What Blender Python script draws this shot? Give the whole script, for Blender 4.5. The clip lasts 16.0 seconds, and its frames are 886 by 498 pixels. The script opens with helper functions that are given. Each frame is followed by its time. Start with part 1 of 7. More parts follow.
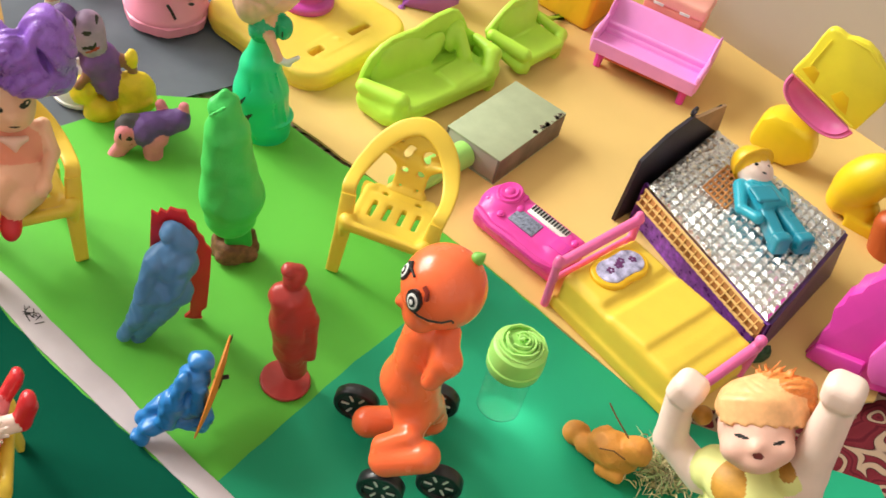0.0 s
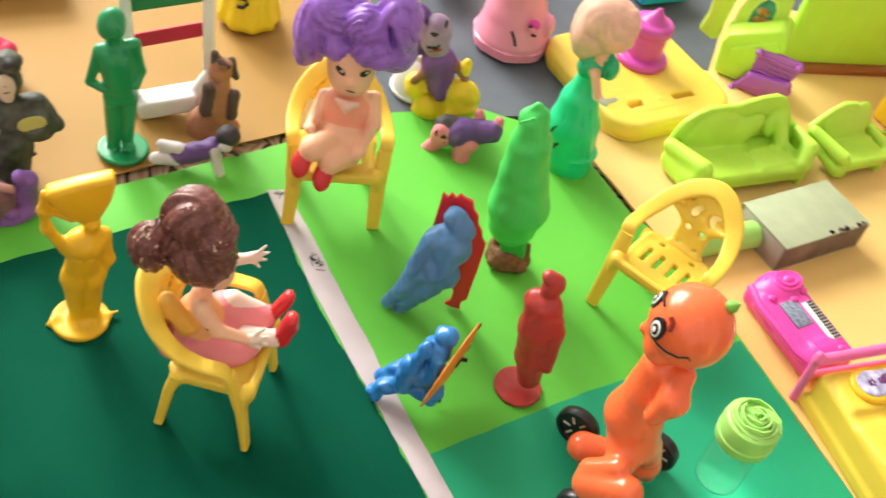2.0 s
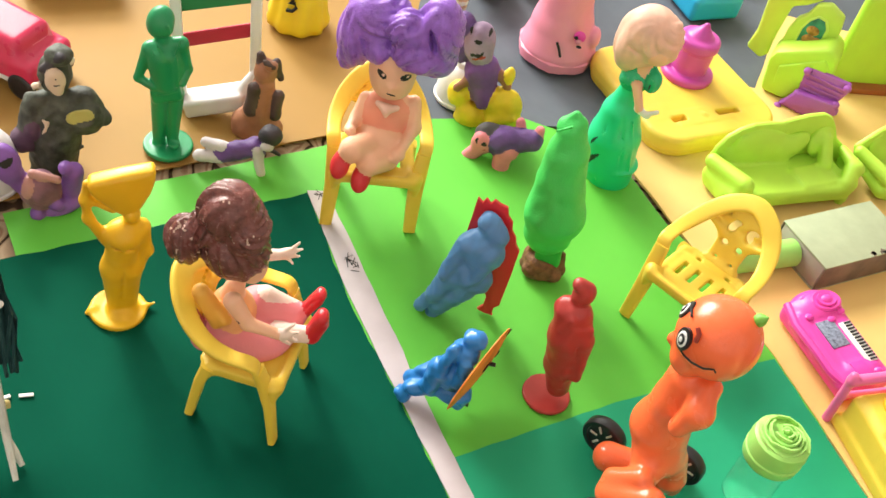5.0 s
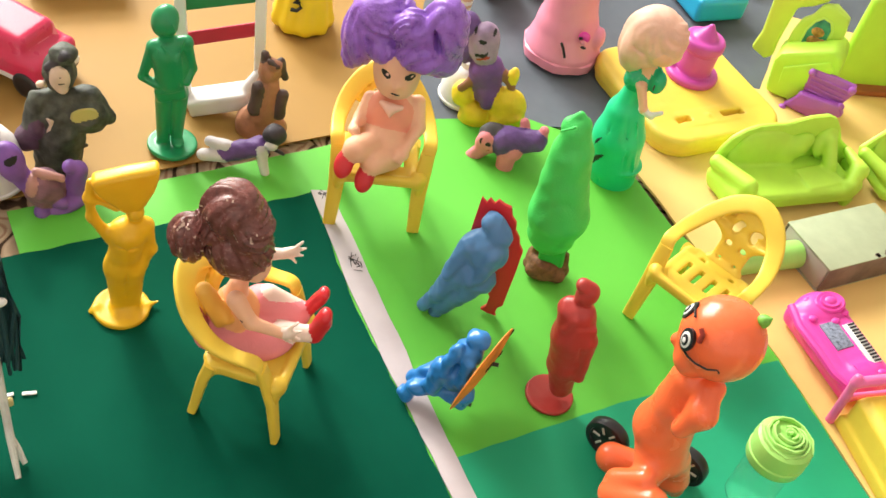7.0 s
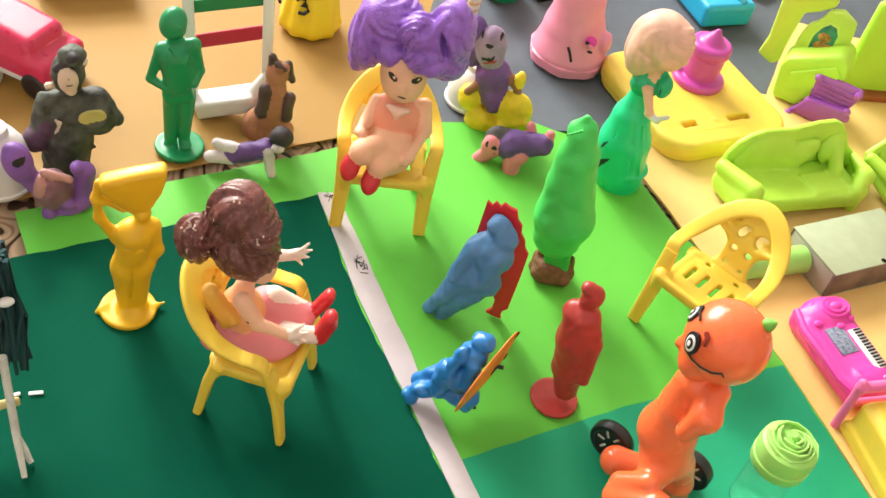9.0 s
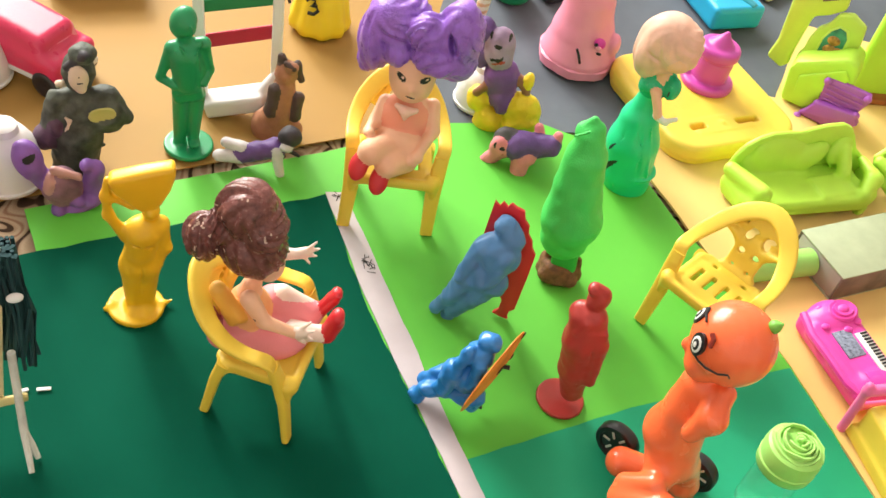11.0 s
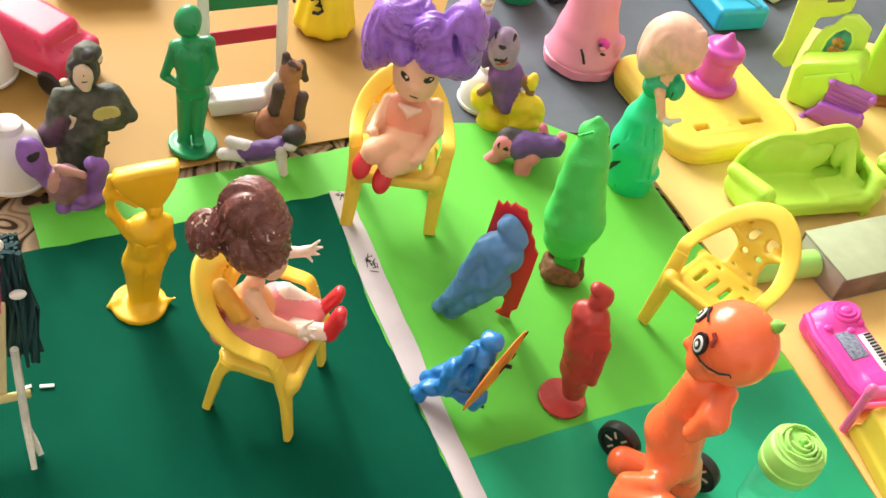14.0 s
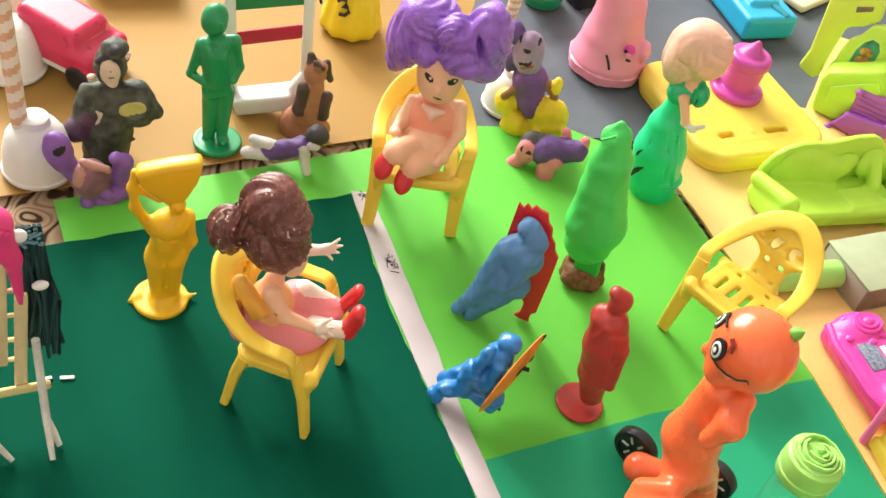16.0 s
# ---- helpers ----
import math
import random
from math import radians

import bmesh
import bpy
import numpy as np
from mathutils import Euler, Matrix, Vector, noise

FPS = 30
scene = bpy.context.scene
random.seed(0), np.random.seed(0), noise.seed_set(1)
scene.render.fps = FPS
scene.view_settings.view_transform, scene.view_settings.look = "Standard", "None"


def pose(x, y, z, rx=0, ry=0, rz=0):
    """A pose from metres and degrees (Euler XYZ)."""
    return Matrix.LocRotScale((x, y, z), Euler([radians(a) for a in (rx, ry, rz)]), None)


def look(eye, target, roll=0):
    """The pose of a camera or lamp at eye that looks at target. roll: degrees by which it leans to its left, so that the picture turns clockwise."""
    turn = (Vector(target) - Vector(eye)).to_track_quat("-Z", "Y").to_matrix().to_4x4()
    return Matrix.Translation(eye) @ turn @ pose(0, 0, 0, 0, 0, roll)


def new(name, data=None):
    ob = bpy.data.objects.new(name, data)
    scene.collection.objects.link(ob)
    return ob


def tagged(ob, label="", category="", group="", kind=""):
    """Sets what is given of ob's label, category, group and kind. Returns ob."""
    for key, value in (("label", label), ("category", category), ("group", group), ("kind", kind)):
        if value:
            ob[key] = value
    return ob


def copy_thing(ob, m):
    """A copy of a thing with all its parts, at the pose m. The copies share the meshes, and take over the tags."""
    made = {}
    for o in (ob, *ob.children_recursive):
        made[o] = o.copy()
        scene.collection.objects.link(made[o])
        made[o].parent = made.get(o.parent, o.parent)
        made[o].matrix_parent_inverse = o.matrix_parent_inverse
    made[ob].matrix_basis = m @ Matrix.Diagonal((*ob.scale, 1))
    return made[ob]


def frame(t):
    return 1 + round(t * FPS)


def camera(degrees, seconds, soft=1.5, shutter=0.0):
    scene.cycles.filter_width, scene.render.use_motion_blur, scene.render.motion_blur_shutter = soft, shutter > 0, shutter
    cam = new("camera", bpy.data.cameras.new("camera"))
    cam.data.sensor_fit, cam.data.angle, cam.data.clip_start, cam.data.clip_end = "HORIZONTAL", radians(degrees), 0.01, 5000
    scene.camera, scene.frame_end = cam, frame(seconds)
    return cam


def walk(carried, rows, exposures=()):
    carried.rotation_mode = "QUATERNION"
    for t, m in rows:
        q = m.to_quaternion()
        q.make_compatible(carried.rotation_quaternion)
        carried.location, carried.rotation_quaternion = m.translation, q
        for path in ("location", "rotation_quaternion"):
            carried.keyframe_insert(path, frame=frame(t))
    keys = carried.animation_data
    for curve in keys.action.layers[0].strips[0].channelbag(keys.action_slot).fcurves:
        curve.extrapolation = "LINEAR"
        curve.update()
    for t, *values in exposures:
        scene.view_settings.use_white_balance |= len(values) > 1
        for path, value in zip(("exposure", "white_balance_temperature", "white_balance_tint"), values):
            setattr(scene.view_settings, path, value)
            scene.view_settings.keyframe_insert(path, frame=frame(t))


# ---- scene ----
cam = camera(44.62, 16.0, soft=1.5, shutter=0.4)
# seconds, place in centimetres, yaw, pitch, roll in degrees
PATH = [
    (0.0, -1.13, 2.99, 28.56, -27.47, -45.04, 15.54),
    (0.5, -1.73, 2.65, 28.50, -25.50, -44.79, 15.86),
    (1.0, -1.67, 1.99, 28.37, -19.22, -44.79, 16.14),
    (1.5, -1.27, 1.53, 28.14, -13.84, -44.67, 16.01),
    (2.0, -0.68, 0.53, 28.04, -5.34, -44.57, 15.83),
    (2.5, -0.05, -0.18, 28.00, 1.05, -44.42, 15.50),
    (3.0, 0.25, -0.47, 28.01, 4.17, -44.41, 15.45),
    (3.5, 0.28, -0.32, 28.06, 3.68, -44.55, 15.29),
    (4.0, -0.00, 0.07, 28.07, -0.44, -44.54, 15.27),
    (6.5, -0.14, 0.26, 28.06, -1.81, -44.55, 15.31),
    (7.0, -0.09, 0.21, 28.03, -1.22, -44.55, 15.33),
    (7.5, -0.08, 0.14, 28.04, -0.90, -44.46, 15.36),
    (8.0, -0.05, 0.08, 27.98, -0.66, -44.39, 15.34),
    (8.5, -0.08, 0.09, 28.01, -0.84, -44.32, 15.28),
    (9.0, -0.07, 0.11, 28.05, -0.71, -44.40, 15.28),
    (11.5, 0.00, -0.00, 28.05, -0.05, -44.38, 15.28),
    (12.0, 0.02, 0.02, 28.00, -0.21, -44.36, 15.24),
    (12.5, 0.00, 0.00, 28.00, -0.00, -44.35, 15.30),
    (13.0, 0.09, -0.01, 28.03, 0.40, -44.39, 15.14),
    (13.5, 0.07, -0.06, 28.00, 0.28, -44.29, 15.19),
    (14.0, 0.08, -0.05, 28.04, 0.33, -44.39, 15.23),
    (14.5, 0.04, -0.02, 28.00, 0.00, -44.37, 15.26),
    (15.0, 0.01, 0.00, 28.01, 0.43, -44.45, 15.35),
    (15.5, 0.18, -0.11, 28.01, 1.56, -44.41, 15.17),
    (16.0, 0.24, -0.18, 27.97, 2.15, -44.37, 15.16),
]
walk(cam, [(t, pose(x / 100, y / 100, z / 100, 90 + p, 0, w) @ pose(0, 0, 0, 0, 0, r)) for t, x, y, z, w, p, r in PATH],
     exposures=[(0.0, -0.4), (1.0, -0.3), (2.5, -0.04), (16.0, -0.02)])

# ---- world and light ----
world = bpy.data.worlds.new("world")
scene.world = world
world.use_nodes = True
wn = world.node_tree
sky = wn.nodes.new("ShaderNodeTexSky")
sky.sky_type, sky.sun_disc = "NISHITA", False
sky.sun_elevation, sky.sun_rotation = radians(33), radians(-36)
wn.links.new(sky.outputs[0], wn.nodes["Background"].inputs[0])
wn.nodes["Background"].inputs[1].default_value = 0.15

sun = new("sun", bpy.data.lights.new("sun", "SUN"))
sun.data.energy, sun.data.angle, sun.data.color = 2.15, radians(8), (1.0, 0.96, 0.85)
sun.matrix_world = look((-0.588, 0.809, 0.65), (0, 0, 0))

window_light = new("window_light", bpy.data.lights.new("window_light", "AREA"))
window_light.data.shape, window_light.data.size, window_light.data.size_y = "RECTANGLE", 1.9, 1.4
window_light.data.energy, window_light.data.color = 146, (1.0, 0.995, 0.91)
window_light.matrix_world = look((-1.56, 1.85, 1.37), (0.05, 0.3, 0.0))


# ---- materials ----
MATS = {}


def mat(name, color, rough=0.4, metal=0.0, var=0.03, scale=120.0, bump=0.15, fine=1500.0, clear=0.0, coat=0.0, sub=0.0, spec=0.5):
    """A procedural surface: base colour that wanders at two scales, uneven gloss and a fine relief."""
    m = bpy.data.materials.new(name)
    m.use_nodes = True
    nt = m.node_tree
    b = nt.nodes["Principled BSDF"]
    tc = nt.nodes.new("ShaderNodeTexCoord")
    n1, n2 = nt.nodes.new("ShaderNodeTexNoise"), nt.nodes.new("ShaderNodeTexNoise")
    n1.inputs["Scale"].default_value, n1.inputs["Detail"].default_value = scale, 4
    n2.inputs["Scale"].default_value, n2.inputs["Detail"].default_value = fine, 3
    for n in (n1, n2):
        nt.links.new(tc.outputs["Object"], n.inputs["Vector"])
    ramp = nt.nodes.new("ShaderNodeValToRGB")
    lo, hi = [max(0, c * (1 - var)) for c in color], [min(1, c * (1 + var) + var * 0.03) for c in color]
    ramp.color_ramp.elements[0].position, ramp.color_ramp.elements[1].position = 0.3, 0.7
    ramp.color_ramp.elements[0].color, ramp.color_ramp.elements[1].color = (*lo, 1), (*hi, 1)
    nt.links.new(n1.outputs["Fac"], ramp.inputs["Fac"])
    nt.links.new(ramp.outputs["Color"], b.inputs["Base Color"])
    mr = nt.nodes.new("ShaderNodeMapRange")
    mr.inputs["To Min"].default_value, mr.inputs["To Max"].default_value = max(0.03, rough - 0.1), min(1, rough + 0.1)
    nt.links.new(n1.outputs["Fac"], mr.inputs["Value"])
    nt.links.new(mr.outputs["Result"], b.inputs["Roughness"])
    bp = nt.nodes.new("ShaderNodeBump")
    bp.inputs["Strength"].default_value, bp.inputs["Distance"].default_value = bump, 0.0004
    nt.links.new(n2.outputs["Fac"], bp.inputs["Height"])
    nt.links.new(bp.outputs["Normal"], b.inputs["Normal"])
    b.inputs["Metallic"].default_value, b.inputs["Specular IOR Level"].default_value = metal, spec
    b.inputs["Transmission Weight"].default_value = clear
    b.inputs["Coat Weight"].default_value = coat
    if sub:
        b.inputs["Subsurface Weight"].default_value = sub
        b.inputs["Subsurface Radius"].default_value = (0.004, 0.003, 0.002)
        b.inputs["Subsurface Scale"].default_value = 1.0
    MATS[name] = m
    return m


YELLOW = mat("yellow_plastic", (0.84, 0.58, 0.06), 0.45)
GOLD = mat("deep_yellow_plastic", (0.83, 0.48, 0.012), 0.4)
LIME = mat("lime_plastic", (0.50, 0.83, 0.07), 0.5)
LIME_PALE = mat("pale_lime_plastic", (0.36, 0.72, 0.16), 0.4)
PINK = mat("pink_plastic", (0.88, 0.16, 0.42), 0.35)
PINK_PALE = mat("orchid_pink_plastic", (0.90, 0.32, 0.74), 0.35)
MAGENTA = mat("magenta_plastic", (0.72, 0.05, 0.42), 0.35)
HOTPINK = mat("hot_pink_plastic", (0.85, 0.06, 0.45), 0.3)
SALMON = mat("salmon_plastic", (0.90, 0.32, 0.26), 0.4)
PURPLE = mat("purple_plastic", (0.42, 0.10, 0.55), 0.4)
RED = mat("red_plastic", (0.62, 0.02, 0.03), 0.35)
RED_BROWN = mat("brick_red_plastic", (0.40, 0.035, 0.03), 0.4)
BLUE = mat("blue_plastic", (0.03, 0.20, 0.55), 0.3)
BLUE_DULL = mat("dull_blue_plastic", (0.08, 0.22, 0.45), 0.45)
SKYBLUE = mat("sky_blue_plastic", (0.02, 0.42, 0.72), 0.35)
TEALBLUE = mat("teal_blue_plastic", (0.02, 0.28, 0.38), 0.35)
GREEN = mat("green_plastic", (0.01, 0.27, 0.10), 0.35)
EMERALD = mat("emerald_plastic", (0.01, 0.62, 0.27), 0.33)
LEAF = mat("leaf_green_plastic", (0.055, 0.60, 0.11), 0.45, bump=0.4)
ORANGE = mat("orange_plastic", (0.94, 0.155, 0.05), 0.25, coat=0.2)
BLACK = mat("black_plastic", (0.012, 0.012, 0.016), 0.35)
INK = mat("black_ink", (0.01, 0.01, 0.01), 0.6)
WHITE = mat("white_plastic", (0.80, 0.79, 0.77), 0.4)
GREYWHITE = mat("grey_white_plastic", (0.62, 0.62, 0.60), 0.4)
SKIN = mat("doll_vinyl", (0.86, 0.48, 0.31), 0.45, var=0.05, sub=0.1)
SKIN_PALE = mat("pale_doll_vinyl", (0.86, 0.66, 0.58), 0.45, var=0.05, sub=0.1)
PEACH = mat("peach_dress", (0.86, 0.33, 0.22), 0.6, bump=0.3)
ROSE = mat("rose_pink_dress", (0.82, 0.25, 0.28), 0.6, bump=0.3)
APRICOT = mat("apricot_cloth", (0.88, 0.42, 0.18), 0.6, bump=0.3)
HAIR_PURPLE = mat("purple_hair", (0.28, 0.115, 0.55), 0.3, var=0.15, scale=400, bump=0.6)
HAIR_BROWN = mat("brown_hair", (0.15, 0.044, 0.038), 0.25, var=0.35, scale=500, bump=0.6)
HAIR_ORANGE = mat("orange_hair", (0.75, 0.24, 0.05), 0.4, var=0.2, scale=400, bump=0.6)
HAIR_BLOND = mat("blond_hair", (0.80, 0.47, 0.36), 0.5, var=0.1, scale=200)
CLAY_PURPLE = mat("purple_clay", (0.13, 0.055, 0.24), 0.6, var=0.25, bump=0.6, fine=900)
CLAY_PINK = mat("pink_clay", (0.75, 0.22, 0.27), 0.6, var=0.15, bump=0.6, fine=900)
CLAY_WHITE = mat("white_clay", (0.62, 0.58, 0.60), 0.6, var=0.15, bump=0.6, fine=900)
CLAY_BROWN = mat("brown_clay", (0.28, 0.11, 0.055), 0.6, var=0.3, bump=0.6, fine=900)
CLAY_DARK = mat("dark_green_clay", (0.05, 0.058, 0.042), 0.65, var=0.6, scale=220, bump=0.8, fine=700)
CLAY_BLACK = mat("black_clay", (0.03, 0.025, 0.035), 0.6, var=0.3, bump=0.6, fine=900)
CLAY_YELLOW = mat("yellow_clay", (0.84, 0.60, 0.02), 0.55, var=0.15, bump=0.6, fine=900)
CLAY_ORANGE = mat("orange_clay", (0.68, 0.27, 0.04), 0.6, var=0.15, bump=0.6, fine=900)
CLAY_LILAC = mat("lilac_clay", (0.33, 0.22, 0.36), 0.6, var=0.25, bump=0.6, fine=900)
SOIL = mat("brown_pot", (0.17, 0.07, 0.025), 0.8, var=0.4, scale=500, bump=1.0, fine=800)
STICK = mat("pale_wood_stick", (0.72, 0.58, 0.32), 0.7, var=0.12)
CARD_GREY = mat("grey_green_card", (0.40, 0.45, 0.29), 0.75, var=0.08)
CARD_SIDE = mat("striker_brown", (0.20, 0.15, 0.11), 0.8, var=0.3)


# ---- mesh tools, in centimetres ----
class Geo:
    """Vertices, faces and a material slot for each face."""

    def __init__(self):
        self.v, self.f, self.m = [], [], []

    def add(self, v, f, m=0, at=None):
        if at is not None:
            v = [tuple(at @ Vector(p)) for p in v]
        n = len(self.v)
        self.v += [tuple(float(c) for c in p) for p in v]
        self.f += [tuple(int(i) + n for i in q) for q in f]
        self.m += list(m) if not isinstance(m, int) else [m] * len(f)
        return self

    def join(self, other, at=None, m=None):
        return self.add(other.v, other.f, other.m if m is None else m, at)


def cm(x=0, y=0, z=0, rx=0, ry=0, rz=0, s=1.0):
    k = (s, s, s) if isinstance(s, (int, float)) else s
    return Matrix.LocRotScale((x, y, z), Euler([radians(a) for a in (rx, ry, rz)]), Vector(k))


def link(name, geo, mats, parent=None, label="", sharp=42):
    me = bpy.data.meshes.new(name)
    me.from_pydata([(x / 100, y / 100, z / 100) for x, y, z in geo.v], [], geo.f)
    mats = mats if isinstance(mats, (list, tuple)) else [mats]
    for k in mats:
        me.materials.append(k)
    me.polygons.foreach_set("material_index", geo.m)
    me.polygons.foreach_set("use_smooth", [True] * len(geo.f))
    me.update()
    me.set_sharp_from_angle(angle=radians(sharp))
    ob = new(name, me)
    if parent is not None:
        ob.parent = parent
    if label:
        ob["label"] = label
    return ob


def part(name, geo, mats, parent, label="", sharp=42):
    return link(name, geo, mats, parent, label, sharp)


def thing(name, label, category, group="", kind=""):
    return tagged(new(name), label, category, group, kind)


def put(ob, x, y, z=0.0, rz=0.0, rx=0.0, ry=0.0, s=1.0):
    """Stands a thing at a place in centimetres: leaned by rx, ry in its own frame, then turned by rz."""
    k = (s, s, s) if isinstance(s, (int, float)) else s
    ob.matrix_basis = pose(x / 100, y / 100, z / 100, 0, 0, rz) @ pose(0, 0, 0, rx, ry, 0) @ Matrix.Diagonal((*k, 1))
    return ob


def box(sx, sy, sz, r=0.08, at=None, m=0, seg=2):
    """A box with rounded edges, its middle at the origin."""
    bm = bmesh.new()
    bmesh.ops.create_cube(bm, size=1, matrix=Matrix.Diagonal((sx, sy, sz, 1)))
    if r > 0:
        bmesh.ops.bevel(bm, geom=bm.edges[:], offset=min(r, sx * 0.45, sy * 0.45, sz * 0.45), segments=seg, profile=0.5, affect="EDGES")
    g = Geo().add([v.co[:] for v in bm.verts], [[v.index for v in f.verts] for f in bm.faces], m, at)
    bm.free()
    return g


def lathe(profile, n=32, at=None, m=0, ripple=None):
    """Turns (radius, height) pairs round z. ripple(angle, k) scales the radius."""
    v, f = [], []
    for k, (r, z) in enumerate(profile):
        for i in range(n):
            a = 2 * math.pi * i / n
            q = r * (ripple(a, k) if ripple else 1)
            v.append((q * math.cos(a), q * math.sin(a), z))
    for k in range(len(profile) - 1):
        for i in range(n):
            j = (i + 1) % n
            f.append((k * n + i, k * n + j, (k + 1) * n + j, (k + 1) * n + i))
    f.append(tuple(range(n))[::-1])
    f.append(tuple((len(profile) - 1) * n + i for i in range(n)))
    return Geo().add(v, f, m, at)


def tube(points, r, n=8, flat=1.0, at=None, m=0, closed=False, up=(0, 0, 1), sq=1.0):
    """Sweeps a round or flattened section along points; r is one radius or one for each point. flat scales it along up; sq under 1 squares it."""
    P = [Vector(p) for p in points]
    R = [r] * len(P) if isinstance(r, (int, float)) else list(r)
    v, f = [], []
    for k, p in enumerate(P):
        a, b = P[k - 1] if k or closed else P[k], P[(k + 1) % len(P)] if k + 1 < len(P) or closed else P[k]
        d = (b - a).normalized()
        s = d.cross(Vector(up))
        s = s.normalized() if s.length > 1e-4 else d.orthogonal().normalized()
        u = s.cross(d).normalized()
        for i in range(n):
            t = 2 * math.pi * i / n
            x, y = (math.copysign(abs(q) ** sq, q) for q in (math.cos(t), math.sin(t)))
            v.append(tuple(p + s * x * R[k] + u * y * R[k] * flat))
    K = len(P)
    for k in range(K if closed else K - 1):
        for i in range(n):
            j = (i + 1) % n
            f.append((k * n + i, k * n + j, (k + 1) % K * n + j, (k + 1) % K * n + i))
    if not closed:
        f.append(tuple(range(n))[::-1])
        f.append(tuple((K - 1) * n + i for i in range(n)))
    return Geo().add(v, f, m, at)


def sheet(outline, z, thick, m=0, worn=0.0):
    """A flat sheet with the given outline, its top at z. worn: how far its cut edge wanders."""
    if worn:
        rnd, pts = random.Random(len(outline)), []
        for a, b in zip(outline, outline[1:] + outline[:1]):
            a, b = Vector(a), Vector(b)
            k = max(1, int((b - a).length / 0.7))
            side = Vector((a.y - b.y, b.x - a.x)).normalized()
            pts += [tuple(a.lerp(b, i / k) + side * rnd.uniform(-worn, worn)) for i in range(k)]
        outline = pts
    n = len(outline)
    v = [(x, y, z) for x, y in outline] + [(x, y, z - thick) for x, y in outline]
    f = [tuple(range(n)), tuple(range(2 * n - 1, n - 1, -1))] + [(i, i + n, (i + 1) % n + n, (i + 1) % n) for i in range(n)]
    return Geo().add(v, f, m)


def rotm(r):
    return np.array(Euler([radians(a) for a in r]).to_matrix())


# solids for moulded and modelled shapes: ball, limb, block, drum
def E(c, r, m=0, rot=(0, 0, 0), paint=False, cut=False):
    return dict(k="E", c=np.array(c, float), r=np.array(r if hasattr(r, "__len__") else (r, r, r), float), R=rotm(rot), m=m, paint=paint, cut=cut)


def C(a, b, r1, r2=None, m=0, paint=False, cut=False):
    return dict(k="C", a=np.array(a, float), b=np.array(b, float), r1=r1, r2=r1 if r2 is None else r2, m=m, paint=paint, cut=cut)


def B(c, h, rnd=0.1, m=0, rot=(0, 0, 0), paint=False, cut=False):
    return dict(k="B", c=np.array(c, float), h=np.array(h, float), rnd=rnd, R=rotm(rot), m=m, paint=paint, cut=cut)


def D(c, r, h, rnd=0.05, m=0, rot=(0, 0, 0), paint=False, cut=False):
    return dict(k="D", c=np.array(c, float), rr=r, h=h, rnd=rnd, R=rotm(rot), m=m, paint=paint, cut=cut)


def lock(c, r, axis, amp=0.05, n=15, m=None):
    """A tuft of hair: a ball combed round an axis."""
    s = E(c, r, 3 if m is None else m)
    z = Vector(axis).normalized()
    x = z.orthogonal().normalized()
    y = z.cross(x)
    o, x, y, z = (np.array(q) for q in (Vector(c), x, y, z))

    def wave(p):
        q = (p - o) / s["r"]
        a = np.arctan2(q @ y, q @ x)
        h = q @ z
        a = a + 1.1 * h + 0.35 * np.sin(2.5 * h + a)
        return amp * (0.5 * np.sin(n * a) + 0.3 * np.sin((n * 1.73) * a + 2 * h) + 0.35 * np.sin(5 * a + 4 * h)) * np.clip(1.15 - h * h, 0.15, 1)

    s["wave"] = wave
    return s


def far(p, s):
    """Distance of points p (n, 3) from a solid."""
    if s["k"] == "C":
        d = s["b"] - s["a"]
        t = np.clip(((p - s["a"]) @ d) / max(d @ d, 1e-9), 0, 1)
        return np.linalg.norm(p - s["a"] - t[:, None] * d, axis=1) - (s["r1"] + t * (s["r2"] - s["r1"]))
    q = (p - s["c"]) @ s["R"]
    if s["k"] == "E":
        l = np.linalg.norm(q / s["r"], axis=1)
        return l * (l - 1) / np.maximum(np.linalg.norm(q / s["r"] ** 2, axis=1), 1e-6)
    if s["k"] == "B":
        w = np.abs(q) - (s["h"] - s["rnd"])
        return np.linalg.norm(np.maximum(w, 0), axis=1) + np.minimum(w.max(1), 0) - s["rnd"]
    w = np.stack([np.hypot(q[:, 0], q[:, 1]) - s["rr"] + s["rnd"], np.abs(q[:, 2]) - s["h"] + s["rnd"]], 1)
    return np.linalg.norm(np.maximum(w, 0), axis=1) + np.minimum(w.max(1), 0) - s["rnd"]


def span(s):
    if s["k"] == "C":
        r = max(s["r1"], s["r2"])
        return np.minimum(s["a"], s["b"]) - r, np.maximum(s["a"], s["b"]) + r
    r = np.linalg.norm(s["h"]) if s["k"] == "B" else (max(s["r"]) if s["k"] == "E" else math.hypot(s["rr"], s["h"]))
    return s["c"] - r, s["c"] + r


